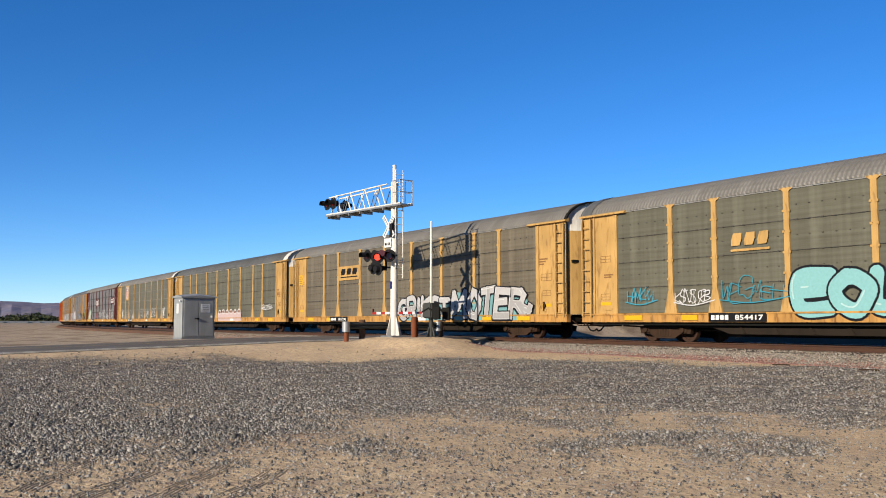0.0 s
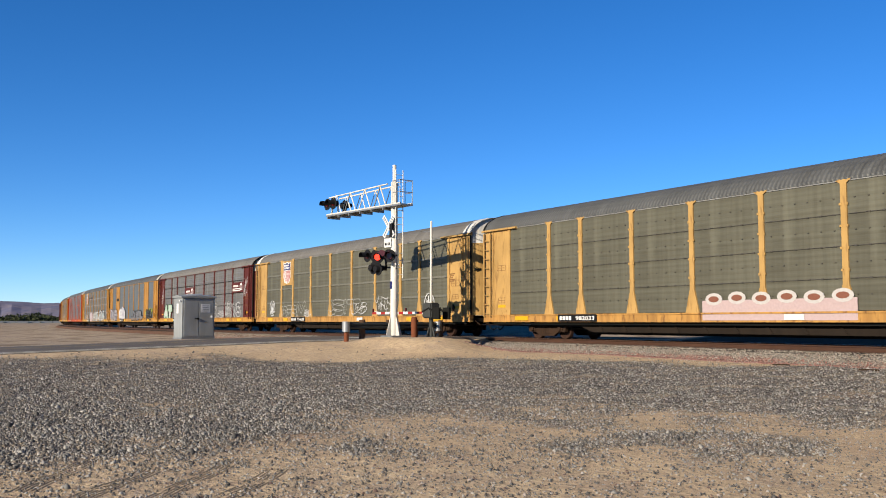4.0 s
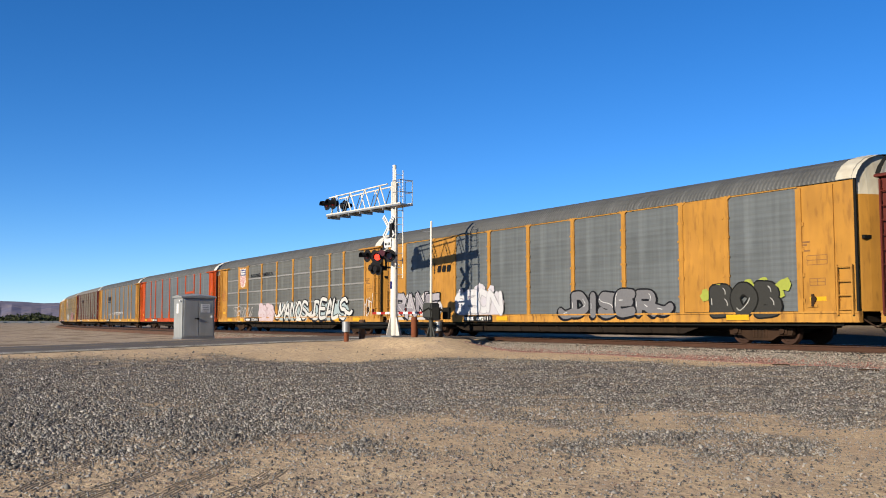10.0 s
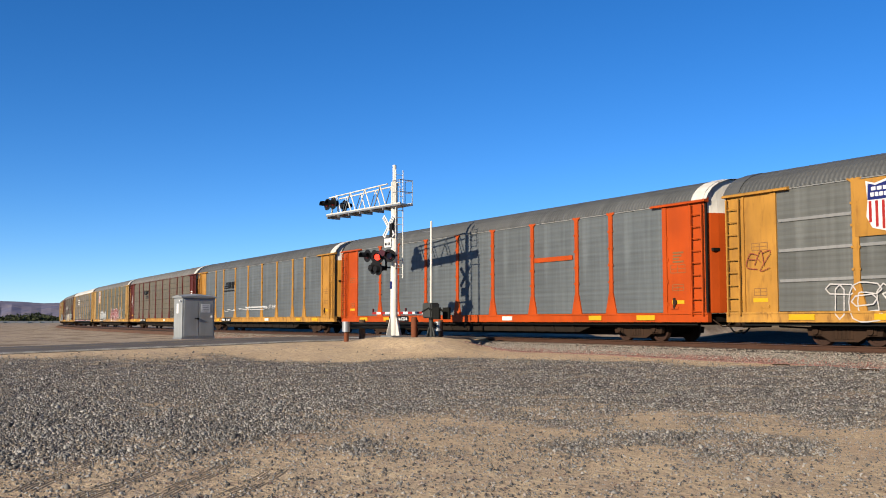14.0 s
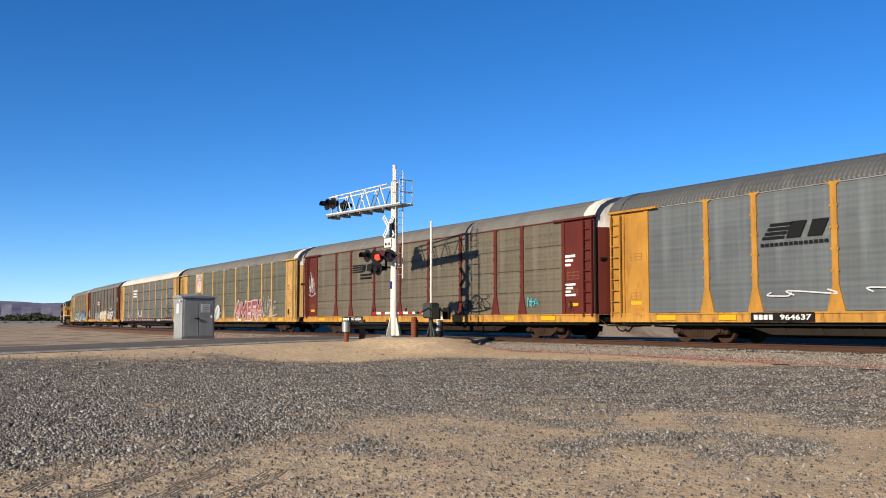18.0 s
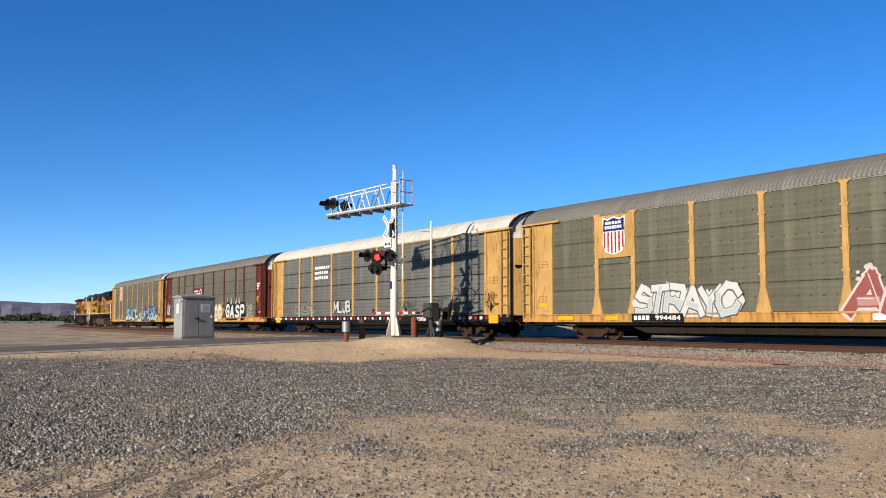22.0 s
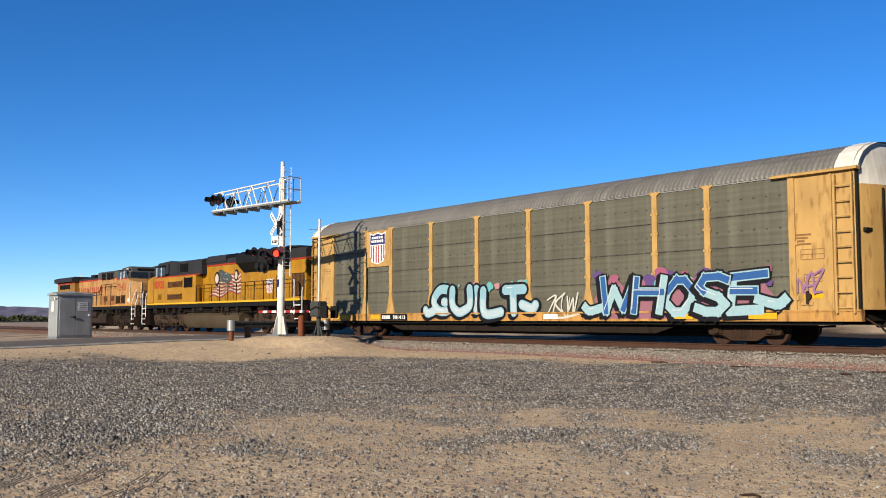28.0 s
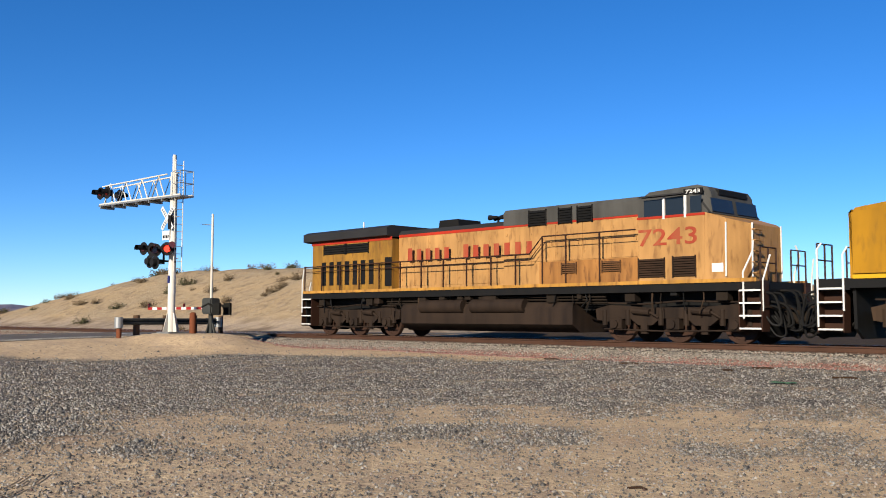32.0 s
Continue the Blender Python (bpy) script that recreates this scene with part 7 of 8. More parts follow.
mast = empty("crossing_signal", "white cantilever crossing signal with black lamps, one glowing red", "crossing signal")
bm = bmesh.new()
tube(bm, SIG, SIG + UP * 6.95, 0.165, 16, 0.15)
tube(bm, SIG + UP * 6.95, SIG + UP * 7.72, 0.085, 12)
part("mast", finish(bm), M["white"], mast, "white tubular mast", True)
opart("base_plate", SIG + UP * 0.02, ARM, FRONT, UP, 0.42, 0.42, 0.03, "galvanised", mast)
for d in (ARM, -ARM, FRONT, -FRONT):
    bm = bmesh.new()
    t = d.cross(UP) * 0.015
    p = [SIG + d * 0.15 + UP * 0.05, SIG + d * 0.42 + UP * 0.05, SIG + d * 0.2 + UP * 0.85, SIG + d * 0.15 + UP * 0.85]
    a = [bm.verts.new(q + t) for q in p]
    c = [bm.verts.new(q - t) for q in p]
    bm.faces.new(a), bm.faces.new(c[::-1])
    for i in range(4):
        bm.faces.new((a[i], a[(i + 1) % 4], c[(i + 1) % 4], c[i]))
    part("gusset", finish(bm), M["white"], mast)
opart("number_tag", SIG + FRONT * 0.17 + UP * 2.3, ARM, FRONT, UP, 0.07, 0.01, 0.16, "bluemark", mast, "small blue tag")
# walkway arm and truss
deck = opart("walkway", SIG + ARM * 2.2 + UP * 5.84, ARM, FRONT, UP, 3.15, 0.34, 0.035, "galvanised", mast, "grated walkway of the arm")
for k in range(6):
    opart("bracket", SIG + ARM * (0.4 + 0.95 * k) + UP * 5.75, ARM, FRONT, UP, 0.03, 0.36, 0.06, "galvanised", mast)
for off in (-0.3, 0.3):
    bm = bmesh.new()
    tube(bm, SIG + ARM * 0.1 + FRONT * off + UP * 6.85, SIG + ARM * 5.1 + FRONT * off + UP * 6.72, 0.035, 8)
    part("top_chord", finish(bm), M["white"], mast)
    bm = bmesh.new()
    tube(bm, SIG + ARM * -0.9 + FRONT * off + UP * 5.9, SIG + ARM * 5.3 + FRONT * off + UP * 5.9, 0.04, 8)
    part("bottom_chord", finish(bm), M["white"], mast)
    for k in range(4):
        bm = bmesh.new()
        s0 = 0.25 + 1.25 * k
        tube(bm, SIG + ARM * s0 + FRONT * off + UP * 5.9, SIG + ARM * (s0 + 0.45) + FRONT * off + UP * 6.8, 0.03, 6)
        part("brace", finish(bm), M["white"], mast)
        bm = bmesh.new()
        tube(bm, SIG + ARM * (s0 + 0.45) + FRONT * off + UP * 6.8, SIG + ARM * (s0 + 0.95) + FRONT * off + UP * 5.9, 0.022 if off < 0 else 0.03, 6)
        part("brace", finish(bm), M["white" if k % 2 else "galvanised"], mast)
# cage at the ladder's head
for p0 in (-0.35, -0.9):
    for off in (-0.34, 0.34):
        bm = bmesh.new()
        tube(bm, SIG + ARM * p0 + FRONT * off + UP * 5.85, SIG + ARM * p0 + FRONT * off + UP * 6.95, 0.02, 6)
        part("cage_post", finish(bm), M["galvanised"], mast)
for z in (6.4, 6.93):
    bm = bmesh.new()
    pipe(bm, [SIG + ARM * -0.35 + FRONT * -0.34 + UP * z, SIG + ARM * -0.9 + FRONT * -0.34 + UP * z, SIG + ARM * -0.9 + FRONT * 0.34 + UP * z, SIG + ARM * -0.35 + FRONT * 0.34 + UP * z], 0.016)
    part("cage_rail", finish(bm), M["galvanised"], mast)
# ladder behind the mast
for off in (-0.2, 0.2):
    bm = bmesh.new()
    tube(bm, SIG - ARM * 0.38 + FRONT * off + UP * 2.6, SIG - ARM * 0.38 + FRONT * off + UP * 7.45, 0.025, 6)
    part("ladder_rail", finish(bm), M["white"], mast)
for k in range(15):
    bm = bmesh.new()
    z = 2.75 + 0.32 * k
    tube(bm, SIG - ARM * 0.38 - FRONT * 0.2 + UP * z, SIG - ARM * 0.38 + FRONT * 0.2 + UP * z, 0.014, 6)
    part("ladder_rung", finish(bm), M["white"], mast)
for z in (3.2, 5.0, 6.9):
    opart("ladder_bracket", SIG - ARM * 0.27 + UP * z, ARM, FRONT, UP, 0.12, 0.03, 0.02, "white", mast)
# crossbuck and plate
for a in (-1, 1):
    d = (ARM * a + UP * 1.15).normalized()
    c = SIG + FRONT * (0.22 + 0.012 * a) + ARM * 0.12 + UP * 4.95
    bm = bmesh.new()
    obox(bm, c, d, d.cross(FRONT), FRONT, 0.62, 0.105, 0.008)
    blade = part("crossbuck_blade", finish(bm), M["sign_white"], mast, "white crossbuck blade with faded lettering bars")
    bm = bmesh.new()
    for k in range(-4, 5):
        if abs(k) > 0:
            obox(bm, c + d * (k * 0.125) + FRONT * 0.011, d, d.cross(FRONT), FRONT, 0.035, 0.06, 0.003)
    part("lettering", finish(bm), M["galvanised"], blade)
sign = opart("sign_plate", SIG + FRONT * 0.2 + ARM * 0.22 + UP * 4.2, ARM, FRONT, UP, 0.26, 0.01, 0.2, "sign_white", mast, "small white sign plate")
bm = bmesh.new()
for k in range(4):
    obox(bm, SIG + FRONT * 0.213 + ARM * (0.22 + 0.11 * (k - 1.5)) + UP * 4.15, ARM, FRONT, UP, 0.035, 0.003, 0.06)
part("lettering", finish(bm), M["black"], sign)
opart("junction_box", SIG + FRONT * 0.2 - ARM * 0.08 + UP * 4.75, ARM, FRONT, UP, 0.1, 0.06, 0.3, "lamp_black", mast)
# lamp arms
TO_ROADSIDE = Vector((0.80, -0.60, 0.0))
ACROSS = TO_ROADSIDE.cross(UP).normalized()
bm = bmesh.new()
tube(bm, SIG + UP * 3.62 + ARM * 1.35, SIG + UP * 3.62 - ARM * 0.2, 0.045, 8)
tube(bm, SIG + UP * 3.55 + FRONT * 0.2 + ARM * 0.35, SIG + UP * 3.05 + FRONT * 0.2 + ARM * 0.35, 0.05, 8)
part("lamp_arm", finish(bm), M["lamp_black"], mast)
LO = Vector((-0.36, -0.66, 0.0))
signal_lamp(mast, SIG + LO + TO_ROADSIDE * 0.45 - ACROSS * 0.60 + UP * 3.58, TO_ROADSIDE, True)
signal_lamp(mast, SIG + LO + TO_ROADSIDE * 0.45 - ACROSS * 0.08 + UP * 3.52, TO_ROADSIDE, True)
signal_lamp(mast, SIG + ARM * 1.35 + FRONT * 0.55 + UP * 3.66, FRONT, False)
signal_lamp(mast, SIG + ARM * 0.85 + FRONT * 0.5 + UP * 3.62, FRONT, False)
signal_lamp(mast, SIG + LO + ARM * 0.45 - FRONT * 0.1 + UP * 3.08, -FRONT, False)
signal_lamp(mast, SIG + LO + ARM * 0.05 - FRONT * 0.1 + UP * 3.02, -FRONT, False)
bm = bmesh.new()
tube(bm, SIG + UP * 3.05 - ARM * 0.2, SIG + UP * 3.12 + ARM * 0.6, 0.04, 8)
part("lamp_arm", finish(bm), M["lamp_black"], mast)
# lamps at the end of the cantilever
for s0 in (4.45, 5.0):
    signal_lamp(mast, SIG + ARM * s0 + FRONT * 0.48 + UP * 6.38, FRONT, False)
signal_lamp(mast, SIG + ARM * 4.95 - FRONT * 0.5 + UP * 6.38, -FRONT, False)
for s0 in (4.45, 5.0):
    bm = bmesh.new()
    tube(bm, SIG + ARM * s0 + UP * 5.9 + FRONT * 0.2, SIG + ARM * s0 + UP * 6.4 + FRONT * 0.2, 0.04, 8)
    tube(bm, SIG + ARM * s0 + UP * 6.38 + FRONT * 0.2, SIG + ARM * s0 + UP * 6.38 + FRONT * 0.34, 0.04, 8)
    part("lamp_post", finish(bm), M["white"], mast)

# the mast's members are drawn a little large: bring them to size about its foot
def resize(thing, foot, k):
    thing.location, thing.scale = foot * (1 - k), (k, k, k)


resize(mast, SIG, 0.936)

footing = new("footing")
footing.empty_display_size = 0.3
tagged(footing, "dusty concrete footing of the signal mast", "footing")
bm = bmesh.new()
obox(bm, SIG - UP * 0.13, ARM, FRONT, UP, 0.75, 0.6, 0.12)
part("block", finish(bm), M["concrete"], footing)

# gate mechanism with its pole
GATE = Vector((-34.56, 20.5, -0.03))
gate = empty("crossing_gate", "lowered striped crossing gate with grey mechanism and thin pole", "crossing gate")
bm = bmesh.new()
tube(bm, GATE, GATE + UP * 5.22, 0.06, 12, 0.05)
part("pole", finish(bm), M["white"], gate, "thin white pole", True)
bm = bmesh.new()
tube(bm, GATE + UP * 4.75, GATE + UP * 4.82 + ARM * 0.75, 0.014, 6)
for k in range(4):
    p = GATE + UP * (4.76 + 0.02 * k) + ARM * (0.3 + 0.14 * k)
    tube(bm, p - FRONT * 0.12, p + FRONT * 0.12, 0.006, 5)
part("antenna", finish(bm), M["galvanised"], gate)
bm = bmesh.new()
tube(bm, GATE, GATE + UP * 0.95, 0.1, 12)
obox(bm, GATE + UP * 0.05, ARM, FRONT, UP, 0.32, 0.32, 0.04)
for d in (ARM, -ARM, FRONT, -FRONT):
    tube(bm, GATE + d * 0.26 + UP * 0.05, GATE + d * 0.12 + UP * 0.5, 0.04, 6)
part("stand", finish(bm), M["gear"], gate)
bm = bmesh.new()
obox(bm, GATE + UP * 1.25 - ARM * 0.05 + FRONT * 0.05, ARM, FRONT, UP, 0.33, 0.25, 0.34)
bmesh.ops.bevel(bm, geom=list(bm.edges), offset=0.05, segments=2, affect="EDGES")
part("mechanism_box", finish(bm), M["gear"], gate, "grey gate mechanism housing")
for d in (0.28, -0.28):
    bm = bmesh.new()
    p0, p1, p2 = GATE + UP * 1.2 + FRONT * d + ARM * 0.25, GATE + UP * 1.35 + FRONT * d - ARM * 0.2, GATE + UP * 1.1 + FRONT * d - ARM * 0.75
    pipe(bm, [p0, p1, p2], 0.05, 8)
    obox(bm, p2 + UP * 0.02, ARM, FRONT, UP, 0.22, 0.05, 0.26)
    part("counterweight", finish(bm), M["dark"], gate, "dark counterweight arm")
for k in range(12):
    c = GATE + UP * 1.16 + ARM * (0.45 + 0.36 * k)
    opart("arm_stripe", c, ARM, FRONT, UP, 0.18, 0.03, 0.055, "redmark" if k % 2 else "sign_white", gate)
for s0 in (1.9, 4.55):
    bm = bmesh.new()
    tube(bm, GATE + UP * 1.2 + ARM * s0, GATE + UP * 1.38 + ARM * s0, 0.05, 8)
    part("arm_lamp", finish(bm), M["lens_dark"], gate)

resize(gate, GATE, 0.955)

# metal equipment cabinet across the road
CN, CT = Vector((0.985, 0.173, 0)), Vector((-0.173, 0.985, 0))
CB = Vector((-46.5, 13.4, -0.16))
cab = empty("signal_cabinet", "dull aluminium signal cabinet with white notices", "equipment cabinet")
mid = CB + CT * 0.87 - CN * 0.45
bm = bmesh.new()
obox(bm, mid + UP * 1.06, CN, CT, UP, 0.45, 0.87, 0.98)
part("body", finish(bm), M["alu"], cab)
bm = bmesh.new()
obox(bm, mid + UP * 0.04, CN, CT, UP, 0.48, 0.9, 0.05)
part("plinth", finish(bm), M["galvanised"], cab)
bm = bmesh.new()
r0 = [mid + CN * a + CT * b + UP * z for a, b, z in ((-0.52, -0.95, 2.03), (0.52, -0.95, 2.03), (0.52, -0.95, 2.09), (0.0, -0.95, 2.17), (-0.52, -0.95, 2.09))]
r1 = [p + CT * 1.9 for p in r0]
rc = [p + CT * 0.95 + UP * (0.07 if i > 1 else 0) for i, p in enumerate(r0)]
vs = quads(bm, [r0, rc, r1], True)
bm.faces.new(vs[0]), bm.faces.new(vs[-1])
part("roof", finish(bm), M["alu"], cab)
for a, b in ((-0.78, -0.02), (0.02, 0.78)):
    bm = bmesh.new()
    obox(bm, mid + CN * 0.46 + CT * ((a + b) / 2) + UP * 1.06, CN, CT, UP, 0.015, (b - a) / 2, 0.92)
    door = part("door", finish(bm), M["alu"], cab)
    if a < 0:
        bm = bmesh.new()
        tube(bm, mid + CN * 0.475 + CT * -0.05 + UP * 1.0, mid + CN * 0.53 + CT * -0.05 + UP * 1.0, 0.05, 10)
        obox(bm, mid + CN * 0.52 + CT * -0.12 + UP * 1.0, CN, CT, UP, 0.015, 0.12, 0.025)
        part("handle", finish(bm), M["lamp_black"], door)
    else:
        bm = bmesh.new()
        obox(bm, mid + CN * 0.48 + CT * 0.36 + UP * 1.52, CN, CT, UP, 0.005, 0.25, 0.21)
        plate = part("notice", finish(bm), M["sign_white"], door, "white notice with grey lines")
        bm = bmesh.new()
        for k in range(4):
            obox(bm, mid + CN * 0.487 + CT * 0.36 + UP * (1.64 - 0.085 * k), CN, CT, UP, 0.002, 0.17, 0.016)
        part("lettering", finish(bm), M["galvanised"], plate)
        opart("hasp", mid + CN * 0.49 + CT * 0.7 + UP * 1.1, CN, CT, UP, 0.03, 0.04, 0.05, "sign_white", door)
bm = bmesh.new()
obox(bm, mid - CT * 0.876 - CN * 0.05 + UP * 1.5, CN, CT, UP, 0.11, 0.005, 0.24)
part("notice", finish(bm), M["sign_white"], cab, "narrow white notice on the side")
bm = bmesh.new()
tube(bm, mid - CT * 0.88 + CN * 0.33 + UP * 1.88, mid - CT * 0.98 + CN * 0.33 + UP * 1.88, 0.05, 10)
part("vent", finish(bm), M["sign_white"], cab)

# guard rail round the signal
GA, GB = Vector((-35.1, 16.8, 0)), Vector((-36.3, 21.9, 0))
GD = (GB - GA).normalized()
GN = Vector((GD.y, -GD.x, 0))
if GN.x < 0:
    GN = -GN
guard = empty("guard_rail", "short steel guard rail on weathered posts with shiny rounded ends", "guard rail")
# the beam's dark colour stands for the shade on its near face
bm = bmesh.new()
rows = []
for k in range(9):
    p = GA + (GB - GA) * k / 8
    rows.append([p + GN * d + UP * z for d, z in ((0.0, 0.40), (0.06, 0.44), (0.06, 0.49), (0.0, 0.53), (0.06, 0.57), (0.06, 0.62), (0.0, 0.66))])
quads(bm, rows)
part("beam", finish(bm), M["gear"], guard, "corrugated steel beam")
for p in (GA, GB):
    bm = bmesh.new()
    tube(bm, p + UP * 0.28, p + UP * 0.70, 0.16, 16)
    part("end_cap", finish(bm), M["galvanised"], guard, "shiny rounded rail end", True)
for k, (m, s) in enumerate((("post_rust", 0.02), ("post_wood", 0.95), ("post_wood", 2.4), ("post_wood", 4.0), ("post_wood", 5.5))):
    p = GA + GD * s - GN * (0.12 if k else 0.0)
    z = ground_z(p.x, p.y)
    bm = bmesh.new()
    tube(bm, (p.x, p.y, z - 0.15), (p.x, p.y, 0.78 if k else 0.3), 0.1 + 0.03 * (k == 1), 12)
    part("post", finish(bm), M[m], guard)
# lone rust-red bollard by the mast
b0 = SIG + Vector((0.62, 0.62, 0))
bollard = empty("bollard", "rust-red steel bollard beside the signal mast", "bollard")
bm = bmesh.new()
tube(bm, b0 - UP * 0.2, b0 + UP * 0.78, 0.13, 14)
tube(bm, b0 + UP * 0.78, b0 + UP * 0.83, 0.13, 14, 0.06)
part("post", finish(bm), M["post_rust"], bollard, "", True)
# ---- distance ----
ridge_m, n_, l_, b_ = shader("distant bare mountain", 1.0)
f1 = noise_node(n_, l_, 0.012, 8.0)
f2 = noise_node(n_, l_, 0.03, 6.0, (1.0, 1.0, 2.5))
# haze of the distance is put into these violet colours
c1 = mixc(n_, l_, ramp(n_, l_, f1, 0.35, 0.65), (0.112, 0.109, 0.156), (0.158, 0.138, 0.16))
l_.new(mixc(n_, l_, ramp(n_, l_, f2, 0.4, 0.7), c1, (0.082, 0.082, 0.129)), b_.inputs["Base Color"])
ridge = bmesh.new()
rows = []
for j in range(15):
    r = 3300 + 80 * j
    row = []
    for i in range(261):
        az = math.radians(-150 + 130 * i / 260)
        peak = 0.92 + 0.30 * noise.noise((az * 6.0, 2.0, 0.5)) + 0.16 * noise.noise((az * 19.0, 5.0, 0.5)) + 0.06 * noise.noise((az * 60.0, 1.0, 0.5))
        peak += 0.55 * math.exp(-((math.degrees(az) + 82.5) / 5.0) ** 2) - 0.1 * math.exp(-((math.degrees(az) + 73.0) / 4.0) ** 2)
        f = math.sin(math.pi / 2 * min(1.0, j / 10))
        gully = 1 + (0.5 * noise.noise((az * 60.0, j * 0.25, 3.0)) + 0.3 * noise.noise((az * 170.0, j * 0.4, 7.0))) * (1 - f)
        z = 3900 * math.tan(math.radians(max(0.3, peak))) * f * gully if j <= 10 else 3900 * math.tan(math.radians(peak)) * (1 - 0.12 * (j - 10))
        row.append((r * math.sin(az), r * math.cos(az), -6 + z))
    rows.append(row)
quads(ridge, rows)
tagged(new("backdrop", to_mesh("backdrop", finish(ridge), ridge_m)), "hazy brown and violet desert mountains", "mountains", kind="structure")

leaf_m, n_, l_, b_ = shader("dusty dark green foliage", 0.9)
g_ = n_.new("ShaderNodeNewGeometry")
l_.new(mixc(n_, l_, g_.outputs["Random Per Island"], (0.015, 0.021, 0.009), (0.041, 0.046, 0.021)), b_.inputs["Base Color"])
dry_m, n_, l_, b_ = shader("dry desert shrub twigs", 0.95)
g_ = n_.new("ShaderNodeNewGeometry")
l_.new(mixc(n_, l_, g_.outputs["Random Per Island"], (0.065, 0.046, 0.027), (0.162, 0.119, 0.071)), b_.inputs["Base Color"])
sage_m, n_, l_, b_ = shader("grey green shrub leaves", 0.95)
g_ = n_.new("ShaderNodeNewGeometry")
l_.new(mixc(n_, l_, g_.outputs["Random Per Island"], (0.033, 0.035, 0.016), (0.092, 0.084, 0.046)), b_.inputs["Base Color"])


def leaves(verts, faces, rng, c, rad, k, size):
    """Small turned leaf blades filling an uneven clump."""
    for _ in range(k):
        d = Vector((rng.gauss(0, 1), rng.gauss(0, 1), abs(rng.gauss(0, 0.8)))).normalized() * rng.uniform(0.35, 1.0)
        p = Vector(c) + Vector((d.x * rad[0], d.y * rad[1], d.z * rad[2]))
        a = Vector((rng.gauss(0, 1), rng.gauss(0, 1), rng.gauss(0, 1))).normalized() * size * rng.uniform(0.5, 1.2)
        b = a.cross(Vector((rng.gauss(0, 1), rng.gauss(0, 1), rng.gauss(0, 1)))).normalized() * size * 0.45
        i = len(verts)
        verts += [p - a, p + b, p + a, p - b]
        faces.append((i, i + 1, i + 2, i + 3))


def mesh_of(name, verts, faces, m):
    me = bpy.data.meshes.new(name)
    me.from_pydata([tuple(v) for v in verts], [], faces)
    me.materials.append(m)
    return me


rng = random.Random(7)
verts, faces = [], []
for i in range(170):
    az = math.radians(rng.uniform(-106, -74.5))
    d = rng.uniform(780, 960)
    h = rng.uniform(4.6, 8.6) * (1.1 if -84 < math.degrees(az) < -78 else 0.85)
    for k in range(3):
        leaves(verts, faces, rng, (d * math.sin(az) + rng.uniform(-8, 8), d * math.cos(az) + rng.uniform(-8, 8), -1.2), (rng.uniform(7, 14), rng.uniform(6, 12), h * rng.uniform(0.7, 1.05)), 90, 1.9)
woods = new("far_woods", mesh_of("far_woods", verts, faces, leaf_m))
tagged(woods, "line of dusty dark green trees far off", "trees", kind="stuff")

# long pale sheds before the trees
for k in range(7):
    a0, a1 = math.radians(-84.6 + 0.62 * k), math.radians(-84.0 + 0.62 * k)
    d = 690 + 4 * (k % 3)
    bm = bmesh.new()
    p, q = Vector((d * math.sin(a0), d * math.cos(a0), 0)), Vector((d * math.sin(a1), d * math.cos(a1), 0))
    t = (q - p).normalized()
    nn = Vector((t.y, -t.x, 0))
    rows = [[p0 + nn * o + UP * z for o, z in ((-2.2, -0.7), (-2.2, 0.3), (-1.1, 0.95), (1.1, 0.95), (2.2, 0.3), (2.2, -0.7))] for p0 in (p, q)]
    vs = quads(bm, rows)
    bm.faces.new(vs[0]), bm.faces.new(vs[1])
    shed = empty("field_tunnel", "low white plastic field tunnel before the trees", "field tunnel", "white field tunnels")
    part("cover", finish(bm), M["galvanised"], shed)

# ---- shrubs on the hill ----
def shrub_mesh(seed, dry):
    r = random.Random(seed)
    v, f = [], []
    for k in range(6):
        leaves(v, f, r, (r.uniform(-0.5, 0.5), r.uniform(-0.5, 0.5), 0.0), (r.uniform(0.3, 0.55), r.uniform(0.3, 0.55), r.uniform(0.5, 0.95)), 60, 0.085)
    return mesh_of("foliage", v, f, dry_m if dry else sage_m)


def stem_mesh(seed):
    r = random.Random(seed)
    b = bmesh.new()
    for k in range(9):
        a, t = r.uniform(0, 6.28), r.uniform(0.3, 0.8)
        tube(b, (0, 0, -0.1), (t * math.cos(a) * 0.5, t * math.sin(a) * 0.5, 0.35), 0.018, 4, 0.012)
        tube(b, (t * math.cos(a) * 0.5, t * math.sin(a) * 0.5, 0.35), (t * math.cos(a), t * math.sin(a), 0.75), 0.012, 4, 0.005)
    return to_mesh("stem", b, dry_m)


SHRUBS = [(shrub_mesh(s, s % 3 != 0), stem_mesh(s), s % 3 != 0) for s in range(7)]
rng = random.Random(21)
spots = []
while len(spots) < 125:
    x, y = rng.uniform(-125, -35), rng.uniform(33, 85)
    off = track_off(x, y)
    if off < 8 or noise.noise((x * 0.09, y * 0.09, 12.0)) < -0.05 - 0.4 * (x < -60) or abs(x - road_at(y)[0]) < 6:
        continue
    spots.append((x, y, rng.uniform(0.45, 1.35) * (1.25 if off > 26 else 0.9)))
for x, y, k in spots:
    fol, stem, dry = SHRUBS[rng.randrange(7)]
    s = empty("shrub", "dry brown desert shrub on bare earth" if dry else "grey green desert shrub on bare earth", "shrub", "shrubs on the hill")
    s.matrix_basis = pose(x, y, ground_z(x, y) - 0.03, 0, 0, rng.uniform(0, 360))
    for me, nm in ((fol, "foliage"), (stem, "stem")):
        o = part(nm, me, None, s)
        o.scale = (k, k, k * rng.uniform(0.75, 1.0))

